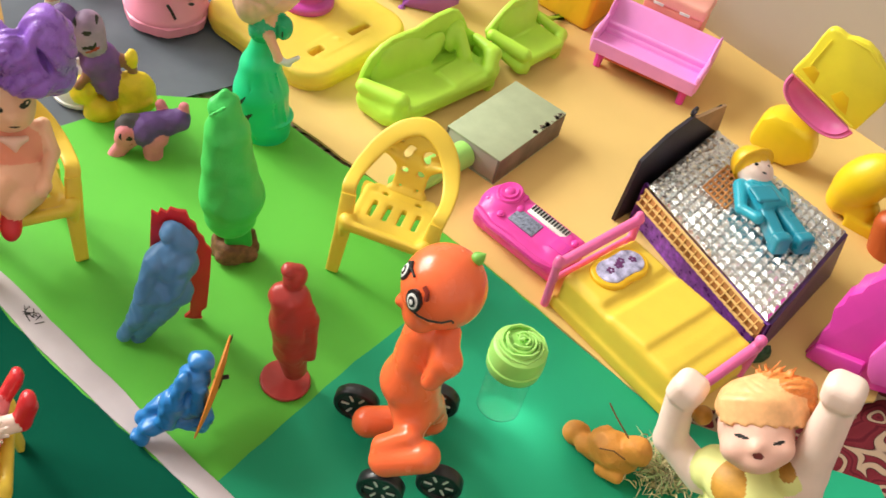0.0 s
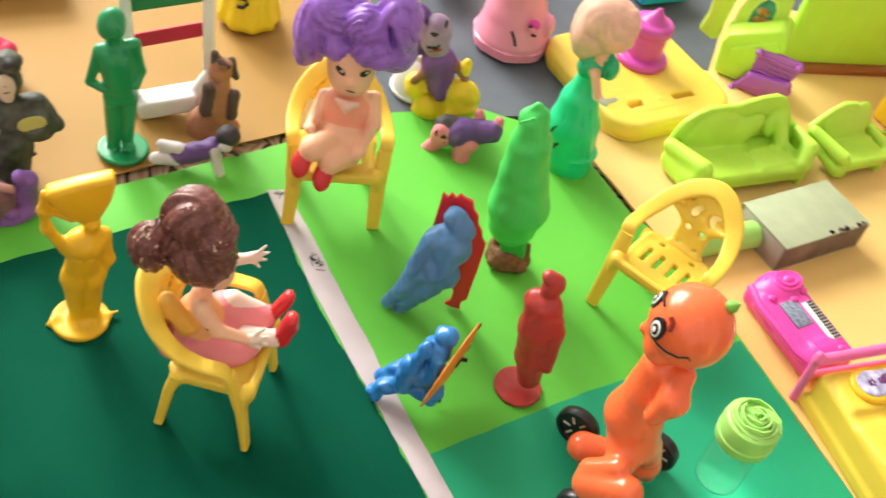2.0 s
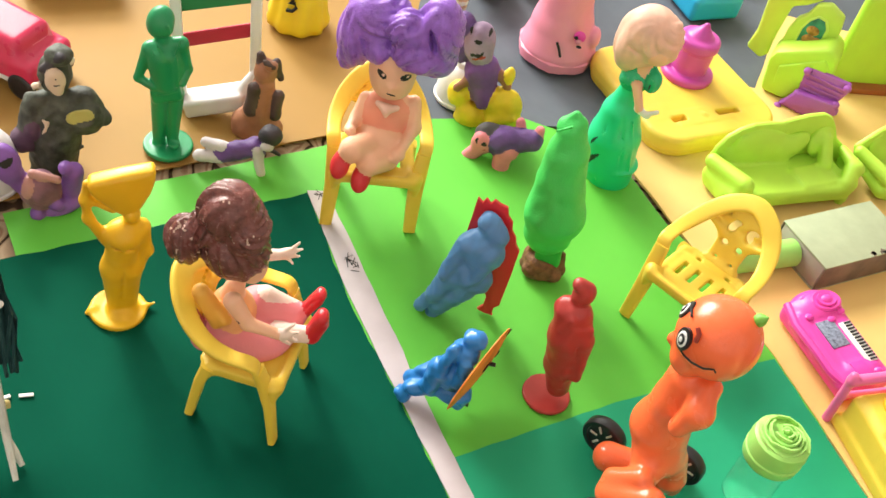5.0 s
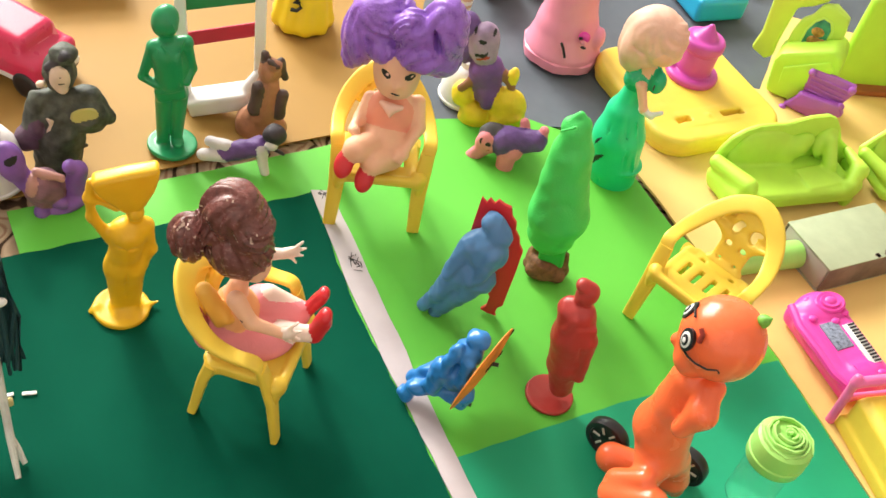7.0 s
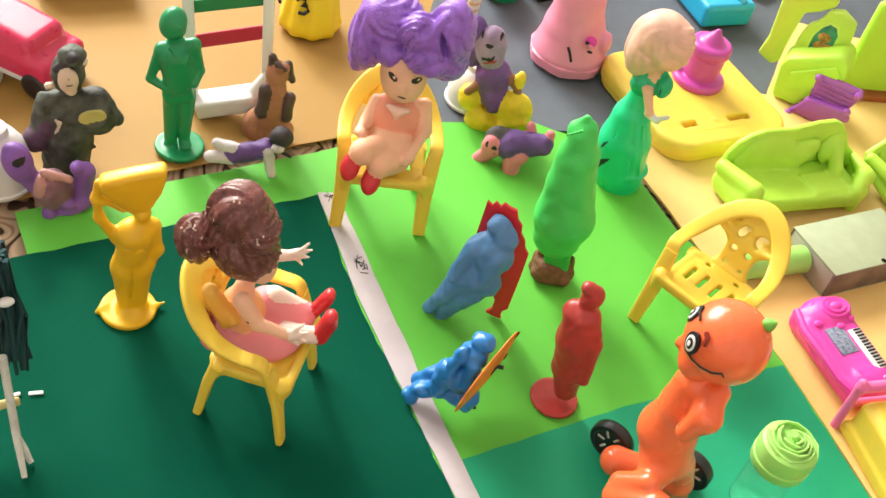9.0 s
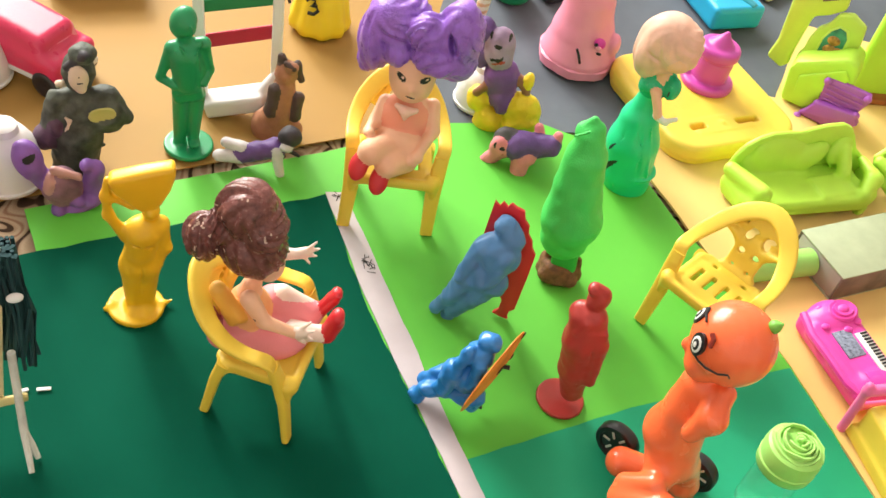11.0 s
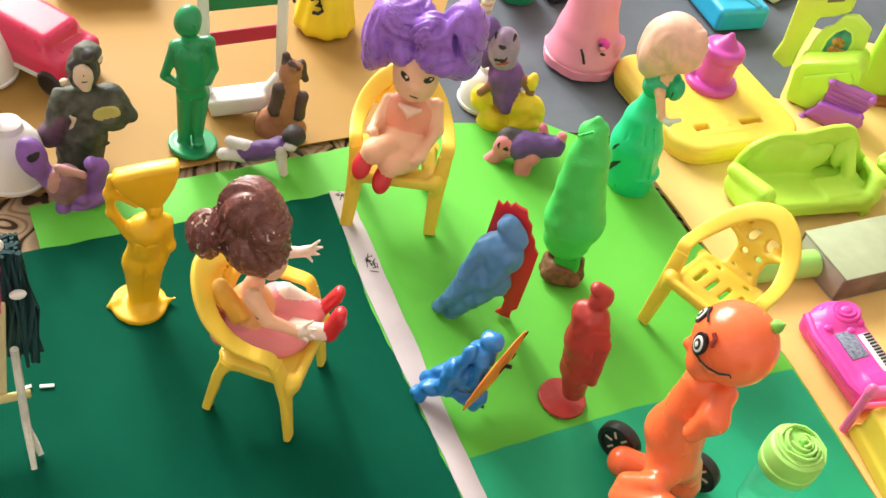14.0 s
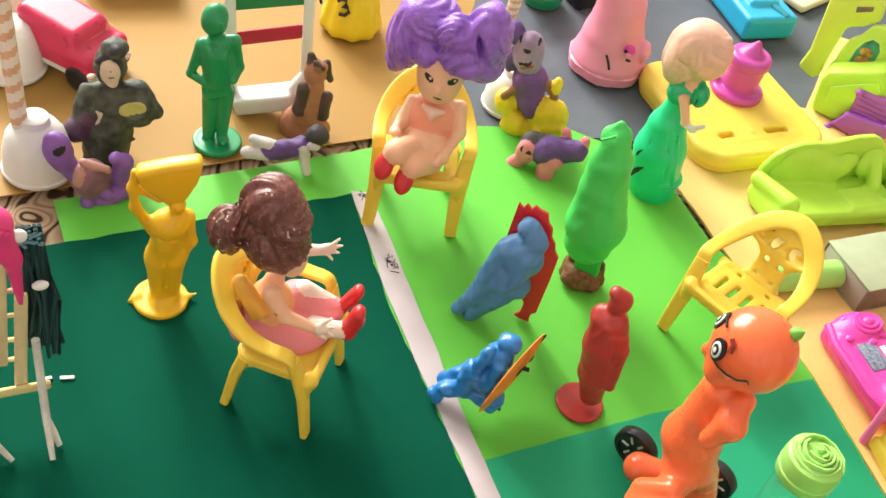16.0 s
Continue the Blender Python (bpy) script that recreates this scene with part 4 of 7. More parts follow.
def umbrella_blue():
    t = thing("parasol_figure", "glossy blue moulded figure leaning on an orange paper parasol", "toy figure", "moulded plastic figures")
    b = [E((-0.07, 0.00, 3.57), (0.38, 0.34, 0.31)), E((-0.24, -0.10, 2.99), (0.48, 0.45, 0.48)), E((-0.40, -0.10, 1.90), (0.69, 0.55, 0.59), rot=(0, 30, 0)), E((-0.09, 0.00, 0.92), (0.45, 0.45, 0.41)), C((-0.84, -0.30, 2.19), (-1.01, -0.30, 1.22), 0.38, 0.29), C((-0.99, -0.20, 0.96), (-1.50, -0.30, 0.79), 0.29, 0.22),
         C((-1.73, 0.20, 0.66), (-1.08, 0.20, 1.31), 0.22, 0.31), C((-1.58, -0.20, 0.77), (-1.72, -0.30, 0.21), 0.21, 0.22), E((-1.83, -0.20, 0.33), (0.21, 0.24, 0.17)), C((-0.58, -0.40, 3.28), (-0.75, -0.50, 2.47), 0.22, 0.19), C((-0.12, -0.50, 2.96), (-0.17, -0.60, 2.06), 0.22, 0.19), C((-0.74, -0.10, 0.98), (0.00, -0.10, 0.64), 0.28, 0.28)]
    part("figure", solid(b, 0.05, 0.08, {0: (0.05, 7.5)}), BLUE, t, "glossy blue moulded body")
    a, c = Vector((-0.02, 0.20, -0.23)), Vector((0.68, 0.20, 4.42))
    view = Vector((0.1, 0.64, -0.76)).normalized()
    d = c - a
    d -= view * d.dot(view)
    ax = d.normalized()
    nrm = ax.cross(view).normalized()
    nrm = nrm if nrm.x > 0 else -nrm
    nrm = (nrm - view * -0.03).normalized()
    turn = Matrix((ax, nrm.cross(ax), nrm)).transposed().to_4x4()
    half = d.length / 2
    para = part("parasol", lathe([(0.02, 0.16), (half * 0.5, 0.11), (half * 0.96, 0.0), (half, -0.03), (half * 0.98, -0.06), (half * 0.5, 0.07), (0.02, 0.12)], 40, Matrix.Translation((a + c) / 2) @ turn, ripple=lambda q, k: 1 + 0.015 * math.sin(11 * q)), mat("orange_paper", (0.74, 0.25, 0.03), 0.6, var=0.25, scale=150), t, "orange paper canopy")
    char = mat("charred_paper", (0.06, 0.025, 0.01), 0.8)
    for u, w, l in ((0.92, 0.1, 0.16), (0.12, 0.3, 0.2), (-0.6, -0.3, 0.22), (0.45, -0.5, 0.14)):
        q = Matrix.Translation((a + c) / 2) @ turn @ Matrix.Translation((u * half, w * half, 0.17 - 0.16 * abs(u)))
        part("burn_mark", ball((0, 0, 0), (l, 0.07, 0.03), 0, 6), char, para, "dark burn mark").matrix_basis = Matrix.Translation(q.translation / 100) @ turn
    part("stick", tube([(0.34, 0.20, 2.46), (0.75, 0.20, 2.54)], 0.07, 8), BLACK, t, "thin black stick")
    part("stick", tube([(0.06, 0.20, 0.25), (0.36, 0.20, 0.21)], 0.06, 8), BLACK, t)
    part("handle", tube(smooth([(0.03, 0.20, -0.17), (-0.12, -0.30, -0.37), (-0.26, -1.20, -0.29)], 4), 0.03, 6), mat("red_thread", (0.62, 0.10, 0.05), 0.6), t, "thin red handle")
    return t


put(umbrella_blue(), 2.20, 21.60, 0.05, -5.8)

def toy_tree():
    t = thing("toy_tree", "bright green moulded toy tree in a brown pot", "tree")
    rings = [C((-0.37, 0.00, 1.91), (-0.36, 0.00, 2.80), 0.87, 1.08), C((-0.36, 0.00, 2.80), (-0.56, 0.00, 4.33), 1.08, 0.83), C((-0.56, 0.00, 4.33), (-0.65, 0.00, 5.53), 0.85, 0.72), C((-0.65, 0.00, 5.53), (-0.75, 0.00, 6.45), 0.72, 0.49), C((-0.99, -0.00, 6.54), (-0.61, -0.00, 6.80), 0.32, 0.30), C((-1.05, -0.00, 6.72), (-0.81, 0.00, 7.14), 0.19, 0.13), C((-0.54, 0.00, 6.76), (-0.72, -0.00, 7.06), 0.15, 0.11)]
    rings += [C((-1.21, -0.55, 6.65), (-0.79, -0.70, 7.10), 0.05, 0.05), C((-1.23, -1.00, 4.05), (0.10, -1.00, 4.09), 0.05, 0.05, cut=True), C((-1.19, -0.90, 5.46), (-0.07, -0.90, 5.73), 0.05, 0.05, cut=True), C((-1.13, -0.75, 6.14), (-0.55, -0.80, 6.46), 0.04, 0.04, cut=True)]
    part("crown", solid(rings, 0.055, 0.12, {0: (0.035, 4.1)}), LEAF, t)
    part("trunk", solid([B((-0.11, 0.00, 1.26), (0.47, 0.42, 0.68), 0.12, rot=(0, -8, 0))], 0.06, 0.1), mat("deep_leaf_green", (0.03, 0.44, 0.06), 0.45), t, "square green trunk")
    part("pot", solid([D((Vector((-0.18, 0.00, 0.02)).x, 0, 0.4), 0.72, 0.4, 0.2), C((-0.73, -0.00, 0.14), (-0.70, 0.00, 0.86), 0.28, 0.17), C((0.46, 0.00, 0.21), (0.43, 0.00, 1.07), 0.25, 0.11), E((-0.34, -0.50, 0.26), (0.47, 0.3, 0.34)), E((0.29, -0.40, 0.33), (0.34, 0.28, 0.30))], 0.06, 0.1, {0: (0.05, 5.5)}), SOIL, t, "rough brown pot")
    return t


put(toy_tree(), 4.50, 28.90, 0.05, -8.9)

def bell_lady():
    p = [C((-0.22, 0.00, -0.13), (-0.36, 0.00, 0.59), 0.93, 1.02, 0), C((-0.36, 0.00, 0.59), (-0.54, 0.00, 2.03), 1.02, 1.05, 0), C((-0.54, 0.00, 2.03), (-0.64, 0.00, 3.16), 1.05, 0.78, 0), C((-0.68, 0.00, 3.14), (-0.67, 0.00, 4.23), 0.71, 0.40, 0), E((-0.59, 0.00, 4.81), (0.58, 0.45, 0.58), 1), E((-0.86, -0.15, 4.84), (0.33, 0.35, 0.38), 1), E((0.09, -0.20, 5.09), (0.33, 0.35, 0.49), 1), C((-0.95, 0.00, 5.19), (-0.11, 0.00, 5.41), 0.27, 0.24, 1), C((-0.46, 0.00, 5.73), (-0.39, 0.00, 5.23), 0.31, 0.31, 3)]
    p += [lock((-0.65, 0.00, 6.79), (1.16, 0.95, 1.20), (0.2, -0.6, 0.7), 0.05, 7, 2), lock((-1.08, -0.15, 6.33), (0.76, 0.75, 1.02), (0.5, -0.2, 0.8), 0.05, 7, 2), lock((-1.18, 0.10, 5.66), (0.49, 0.6, 0.62), (0.2, 0, 1), 0.04, 7, 2), lock((-0.02, -0.10, 6.82), (0.62, 0.7, 0.98), (-0.3, -0.3, 0.8), 0.05, 7, 2), E((-0.17, -0.60, 6.44), (0.44, 0.3, 0.40), 3), C((-0.42, -0.50, 4.86), (-0.03, -0.75, 4.11), 0.20, 0.16, 3), C((-0.01, -0.75, 4.06), (0.30, -0.85, 4.02), 0.13, 0.11, 4), C((0.30, -0.85, 4.02), (0.66, -0.90, 4.34), 0.11, 0.09, 4), C((-0.11, -0.75, 4.07), (0.38, -0.85, 3.95), 0.11, 0.09, 4)]
    p += [C((-1.13, -0.90, 7.99), (-1.33, -0.85, 6.89), 0.05, 0.04, 2, cut=True), C((-0.55, -0.90, 8.12), (0.17, -0.75, 7.24), 0.05, 0.04, 2, cut=True), C((-0.81, -1.00, 7.70), (-0.56, -0.95, 6.65), 0.05, 0.04, 2, cut=True), C((-1.21, -0.85, 6.56), (-0.46, -0.90, 6.34), 0.05, 0.04, 2, cut=True)]
    # curled slits, hem line and folds of the skirt
    p += [C((-1.33, -0.75, 1.77), (-1.13, -0.95, 2.37), 0.05, 0.07, 5, paint=True), C((-1.13, -0.95, 2.37), (-1.04, -0.95, 2.99), 0.07, 0.05, 5, paint=True), C((-1.25, -0.60, 0.63), (-1.07, -0.85, 1.18), 0.07, 0.12, 5, paint=True), C((-1.07, -0.85, 1.18), (-0.83, -0.95, 1.53), 0.12, 0.05, 5, paint=True), C((-0.22, -1.00, 6.84), (0.19, -0.90, 6.37), 0.05, 0.03, 5, paint=True), C((0.06, -0.50, 4.73), (0.03, -0.60, 5.27), 0.04, 0.04, 5, paint=True)]
    p += [C((-0.58, -0.70, 3.95), (0.28, -0.95, 0.72), 0.035, 0.05, 0, cut=True), C((-1.03, -0.75, 3.35), (-0.62, -0.90, 0.21), 0.03, 0.04, 0, cut=True), C((-0.03, -0.60, 3.29), (0.53, -0.60, 1.04), 0.04, 0.05, 0)]
    c = Vector((-0.13, 0.00, -0.50))
    p += [D((c.x, 0.0, 0.45), 0.86, 0.45, 0.08, 0), D((c.x, 0.0, 0.86), 0.96, 0.06, 0.05, 0)]
    return toy("bell_doll", solid(p, 0.06, 0.1), [EMERALD, mat("deep_emerald_plastic", (0.01, 0.42, 0.20), 0.25), HAIR_BLOND, SKIN, WHITE, INK], "green bell-skirted plastic lady with blond hair", "doll")


put(bell_lady(), 6.80, 35.30, 0.05, -10.9)

def orange_skater():
    t = thing("roller_toy", "glossy orange plastic toy on four black wheels", "toy figure")
    b = [E((-0.28, 0.00, 8.04), (1.14, 1.09, 1.19)), E((-0.64, -0.20, 7.23), (0.57, 0.7, 0.63)), C((-0.38, 0.00, 6.17), (-0.37, 0.00, 5.17), 0.65, 0.73), C((-0.37, 0.00, 5.17), (-0.46, 0.00, 3.89), 0.69, 0.85), C((-0.46, 0.00, 3.89), (-0.08, 0.00, 2.84), 0.85, 0.74), C((-0.19, -0.30, 3.08), (-0.01, -1.00, 2.47), 0.66, 0.39), C((0.26, 0.30, 2.65), (0.61, 0.70, 1.48), 0.47, 0.35)]
    b += [C((0.15, -0.30, 6.50), (0.35, -0.75, 6.05), 0.32, 0.43), C((0.35, -0.75, 6.05), (0.09, -0.95, 5.31), 0.39, 0.28), C((0.27, -0.10, 6.47), (0.23, -0.30, 6.14), 0.27, 0.32)]
    b += [C((-0.49, -1.50, 1.88), (0.55, -1.50, 2.59), 0.51, 0.48), C((0.43, 0.60, 1.47), (0.57, 1.20, 0.5), 0.46, 0.36), C((-1.39, 0.31, 0.85), (0.11, 0.79, 0.95), 0.50, 0.50), E((-1.28, -0.35, 7.41), (0.14, 0.15, 0.16)), C((-0.70, -1.30, 2.23), (-0.00, -1.20, 2.89), 0.33, 0.33)]
    b += [C((-0.18, -1.00, 5.98), (-0.05, -1.00, 4.90), 0.05, 0.04, cut=True), C((0.13, -0.85, 7.23), (0.04, -1.00, 6.70), 0.04, 0.04, cut=True), C((0.04, -2.02, 3.48), (0.19, -2.02, 2.70), 0.04, 0.04, cut=True)]
    part("body", solid(b, 0.07, 0.17), ORANGE, t)
    for c, k in (((-0.92, -0.95, 8.20), 1.0), ((-1.33, -0.25, 8.47), 0.85)):
        n = Vector(c) - Vector((-0.26, 0.00, 8.14))
        n.normalize()
        q = n.to_track_quat("Z", "Y").to_matrix().to_4x4()
        eye = Geo()
        for d, r, m in ((0.0, 0.38, 0), (0.03, 0.27, 1), (0.05, 0.19, 0), (0.065, 0.1, 1)):
            eye.join(lathe([(0.001, 0.03), (r * 0.7 * k, 0.02), (r * 0.85 * k, 0.0), (r * 0.8 * k, -0.1)], 18), Matrix.Translation(Vector(c) + n * d) @ q @ Matrix.Diagonal((0.8, 1.15, 1, 1)), m)
        part("eye", eye, [BLACK, WHITE], t, "white eye ringed in black")
    part("mouth", tube([(-0.88, -0.94, 7.83), (-0.68, -1.05, 7.82), (-0.41, -1.13, 7.85), (-0.08, -1.14, 7.92), (0.15, -1.10, 8.07), (0.21, -1.06, 7.97)], 0.026, 6), INK, t)
    part("eyebrow", tube([(-0.74, -0.87, 8.73), (-0.62, -0.96, 8.67), (-0.60, -1.03, 8.45)], 0.07, 6), mat("dark_red_ink", (0.25, 0.02, 0.01), 0.5), t)
    part("hairline", tube([(-1.22, -0.16, 8.78), (-1.21, -0.35, 8.72), (-1.06, -0.61, 8.71)], 0.035, 6), INK, t)
    part("leaf", solid([C((0.26, 0.30, 8.77), (0.35, 0.30, 9.07), 0.1, 0.16), C((0.35, 0.30, 9.07), (0.50, 0.30, 9.30), 0.15, 0.03)], 0.04), mat("leaf_tip_green", (0.16, 0.42, 0.05), 0.45), t, "small pointed green leaf")
    for c in ((-1.93, 1.01, 0.60), (0.49, 2.01, 0.60), (-0.41, -1.67, 0.60), (1.24, -0.92, 0.60)):
        w = part("wheel", lathe([(0.68, -0.2), (0.72, -0.15), (0.72, 0.15), (0.68, 0.2), (0.55, 0.21), (0.52, 0.13), (0.5, 0.12), (0.02, 0.14)], 32), BLACK, t)
        if "grey_spokes" not in MATS:
            mat("grey_spokes", (0.62, 0.62, 0.58), 0.5)
        for k in range(6):
            part("spoke", box(0.26, 0.075, 0.06, 0.02, cm(0.33 * math.cos(k * 1.047), 0.33 * math.sin(k * 1.047), 0.14, 0, 0, 60 * k)), MATS["grey_spokes"], w, "pale grey spoke")
        w.matrix_basis = cm(c[0] / 100, c[1] / 100, 0.0068, 90, 0, 0)
    return t


put(orange_skater(), 8.20, 19.70, 0.05, -29.2)

def lidded_jar():
    t = thing("jar", "clear plastic jar with a lime rose-shaped lid", "jar")
    glass = mat("clear_plastic", (0.95, 0.97, 0.95), 0.08, var=0.01, clear=1.0, bump=0.02)
    glass.node_tree.nodes["Principled BSDF"].inputs["IOR"].default_value = 1.35
    part("jar_body", lathe([(0.02, 0.02), (0.74, 0.02), (0.8, 0.1), (0.8, 2.5), (0.76, 2.5), (0.76, 0.14), (0.7, 0.08), (0.02, 0.08)], 36), glass, t, "clear plastic body").visible_shadow = False
    lid = part("lid", lathe([(0.92, 2.35), (0.97, 2.4), (1.0, 2.75), (0.96, 2.8), (1.0, 3.1), (0.95, 3.45), (0.75, 3.58), (0.02, 3.6)], 40), LIME_PALE, t, "lime plastic rose lid")
    rose = Geo()
    for r, z, n, a0 in ((0.92, 3.42, 1.0, 0.2), (0.74, 3.62, 0.8, 1.5), (0.56, 3.7, 0.7, 2.9), (0.4, 3.76, 0.75, 4.1), (0.24, 3.8, 0.7, 5.4), (0.12, 3.82, 0.9, 0.7), (0.66, 3.64, 0.5, 4.6), (0.84, 3.52, 0.6, 3.4)):
        pts = [((r - 0.12 * k / 10) * math.cos(a0 + 2 * math.pi * n * k / 10), (r - 0.12 * k / 10) * math.sin(a0 + 2 * math.pi * n * k / 10), z + 0.05 * math.sin(k)) for k in range(11)]
        rose.join(tube(pts, 0.055, 6, 1.8))
    part("petals", rose, mat("lime_petals", (0.42, 0.78, 0.20), 0.4), lid)
    return t


put(lidded_jar(), 11.85, 21.15, 0.05, -35.9, s=0.92)


def bar(a, b, w, h, rnd=0.08, m=0, cut=False):
    """A level block between two points, w wide and h high."""
    a, b = np.array(a, float), np.array(b, float)
    d = b - a
    return B((a + b) / 2, (np.linalg.norm(d) / 2, w / 2, h / 2), rnd, m, (0, -math.degrees(math.atan2(d[2], math.hypot(d[0], d[1]))), math.degrees(math.atan2(d[1], d[0]))), cut=cut)


# ---- clay figures ----
def clay_witch():
    p = [C((-0.45, 0.00, -0.03), (-0.33, -0.00, 1.59), 0.80, 0.91, 0), E((-0.26, -0.00, 2.29), (0.99, 0.6, 0.91), 0), C((-0.98, 0.00, 2.95), (0.75, -0.00, 3.03), 0.34, 0.38, 0), E((-0.18, 0.10, 4.01), (0.57, 0.5, 0.76), 0), E((-0.01, 0.00, 4.82), (0.48, 0.48, 0.32), 0), C((-0.57, -0.20, 4.41), (0.03, -0.35, 4.99), 0.13, 0.15, 4), C((-1.02, -0.10, 2.83), (-1.36, -0.20, 1.52), 0.36, 0.30, 0), E((-1.37, -0.30, 1.48), (0.48, 0.4, 0.53), 3), E((-1.04, -0.45, 1.98), (0.30, 0.3, 0.38), 3), C((0.89, 0.00, 2.86), (1.30, -0.10, 2.16), 0.30, 0.29, 0), E((0.60, -0.35, 2.38), (0.76, 0.42, 0.69), 0), E((0.52, -0.78, 2.71), (0.51, 0.14, 0.36), 4, cut=True), E((0.52, -0.68, 2.68), (0.46, 0.14, 0.30), 2, (0, -10, 0)),
         E((-0.19, -0.42, 4.10), (0.34, 0.2, 0.50), 1), E((-0.12, -0.42, 3.67), (0.19, 0.18, 0.17), 1), E((-0.81, -0.20, 3.74), (0.17, 0.15, 0.11), 1), C((-0.68, -0.65, 2.58), (-0.58, -0.68, 2.35), 0.06, 0.04, 1), C((-0.73, -0.65, 1.97), (-0.53, -0.68, 2.50), 0.04, 0.06, 1), C((0.34, -0.40, 1.04), (0.56, -0.40, 1.12), 0.11, 0.06, 0)]
    p += [C((-0.39, -0.65, 4.56), (-0.24, -0.66, 4.48), 0.05, 0.06, 4, paint=True), C((-0.19, -0.66, 4.29), (-0.06, -0.66, 4.38), 0.06, 0.06, 4, paint=True), C((-0.24, -0.64, 4.01), (-0.06, -0.64, 4.04), 0.04, 0.04, 4, paint=True), C((0.48, -0.85, 2.97), (0.66, -0.88, 2.64), 0.05, 0.05, 4, paint=True), C((0.26, -0.85, 2.85), (0.48, -0.85, 2.97), 0.04, 0.04, 4, paint=True)]
    g = solid(p, 0.05, 0.09, {0: (0.05, 6.0), 3: (0.05, 6.0)})
    return toy("clay_figure", g, [CLAY_DARK, mat("bone_clay", (0.66, 0.52, 0.40), 0.6, bump=0.5, fine=900), mat("olive_clay", (0.50, 0.46, 0.14), 0.6, bump=0.5, fine=900), mat("plum_clay", (0.07, 0.03, 0.06), 0.6, var=0.4, bump=0.8, fine=700), CLAY_BLACK], "dark green clay figure in a hat with a pale face", "clay figure", "clay figures")


put(clay_witch(), -13.40, 28.20, 0.05, 25.4)

def clay_octopus():
    p = [E((-1.46, 0.00, 2.15), (0.49, 0.5, 0.80), 0, (0, -12, 0)), C((-1.28, 0.00, 1.63), (-1.02, 0.00, 1.15), 0.36, 0.31, 0), E((-0.42, 0.00, 0.84), (0.69, 0.55, 0.80), 1), C((-0.66, -0.20, 1.78), (0.12, -0.30, 1.51), 0.16, 0.15, 2), E((-0.81, -0.20, 1.13), (0.25, 0.3, 0.47), 2), C((0.65, -0.00, 1.58), (0.56, -0.00, 0.59), 0.36, 0.33, 0), E((0.42, -0.10, 1.84), (0.25, 0.3, 0.24), 0), C((0.55, -0.10, 0.33), (-0.24, -0.20, -0.18), 0.35, 0.27, 0), E((-0.60, -0.30, 0.00), (0.27, 0.3, 0.24), 0), E((0.03, -0.35, 0.42), (0.29, 0.25, 0.24), 0)]
    p += [E((-1.40, -0.50, 2.49), (0.24, 0.5, 0.15), 3, (0, -20, 0), paint=True), E((-1.05, -0.50, 2.80), (0.11, 0.5, 0.11), 3, paint=True), C((-0.39, -0.55, 1.77), (-0.11, -0.60, 1.54), 0.06, 0.05, 3, paint=True)]
    return toy("clay_animal", solid(p, 0.05, 0.1, {0: (0.025, 6), 1: (0.05, 6), 2: (0.03, 6)}), [mat("bright_purple_clay", (0.20, 0.08, 0.36), 0.5, var=0.2), mat("mauve_clay", (0.24, 0.11, 0.16), 0.55, var=0.3, bump=0.6, fine=900), mat("dusty_pink_clay", (0.50, 0.26, 0.24), 0.6), INK], "purple and mauve clay animal with black eyes", "clay figure", "clay figures")


put(clay_octopus(), -12.90, 26.00, 0.05, 26.4)

def clay_sleeper():
    p = [C((-0.57, 0.10, 0.78), (-1.21, 0.30, 0.79), 0.27, 0.20, 0), C((-0.64, 0.00, 0.40), (-1.34, 0.00, 0.36), 0.27, 0.23, 0), E((-1.42, 0.00, 0.35), (0.25, 0.23, 0.18), 0), C((-0.59, 0.10, 0.49), (0.65, 0.00, 0.98), 0.37, 0.39, 1), C((0.69, -0.20, 1.04), (0.91, -0.30, 0.02), 0.23, 0.18, 0), E((1.16, 0.00, 1.64), (0.45, 0.41, 0.39), 2), E((1.05, -0.30, 1.35), (0.25, 0.20, 0.20), 0), C((1.15, -0.30, 1.20), (1.55, -0.30, 0.97), 0.08, 0.06, 2)]
    return toy("clay_figure", solid(p, 0.06, 0.07, {0: (0.03, 6), 1: (0.06, 6), 2: (0.04, 6)}), [CLAY_WHITE, CLAY_PURPLE, CLAY_BLACK], "lying clay figure in purple with white limbs", "clay figure", "clay figures")


put(clay_sleeper(), -7.70, 30.30, 0.05, 14.3)

def clay_bear():
    p = [E((-0.24, 0.00, 0.23), (0.77, 0.6, 0.89), 0), E((0.47, -0.20, 0.33), (0.55, 0.4, 0.55), 0), C((0.01, 0.00, 0.90), (0.13, 0.00, 2.30), 0.62, 0.43, 0), E((0.15, 0.00, 2.90), (0.45, 0.42, 0.55), 0), E((0.33, -0.30, 3.36), (0.26, 0.2, 0.21), 0), C((-0.08, 0.05, 3.56), (0.03, 0.00, 3.04), 0.17, 0.23, 1), C((0.55, 0.00, 3.39), (0.75, 0.00, 2.62), 0.15, 0.13, 1), C((-0.21, -0.30, 2.26), (-0.30, -0.40, 1.28), 0.26, 0.26, 1), C((0.70, -0.20, 1.95), (0.67, -0.35, 1.12), 0.23, 0.23, 1), C((0.11, -0.30, 3.53), (0.42, -0.42, 3.41), 0.11, 0.09, 1)]
    return toy("clay_animal", solid(p, 0.055, 0.1, {0: (0.03, 6), 1: (0.03, 6)}), [mat("brown_pink_clay", (0.38, 0.16, 0.085), 0.6, var=0.2, bump=0.6, fine=900), mat("dark_brown_clay", (0.075, 0.042, 0.035), 0.6, var=0.3, bump=0.6, fine=900)], "brown clay animal sitting upright with dark paws", "clay figure", "clay figures")


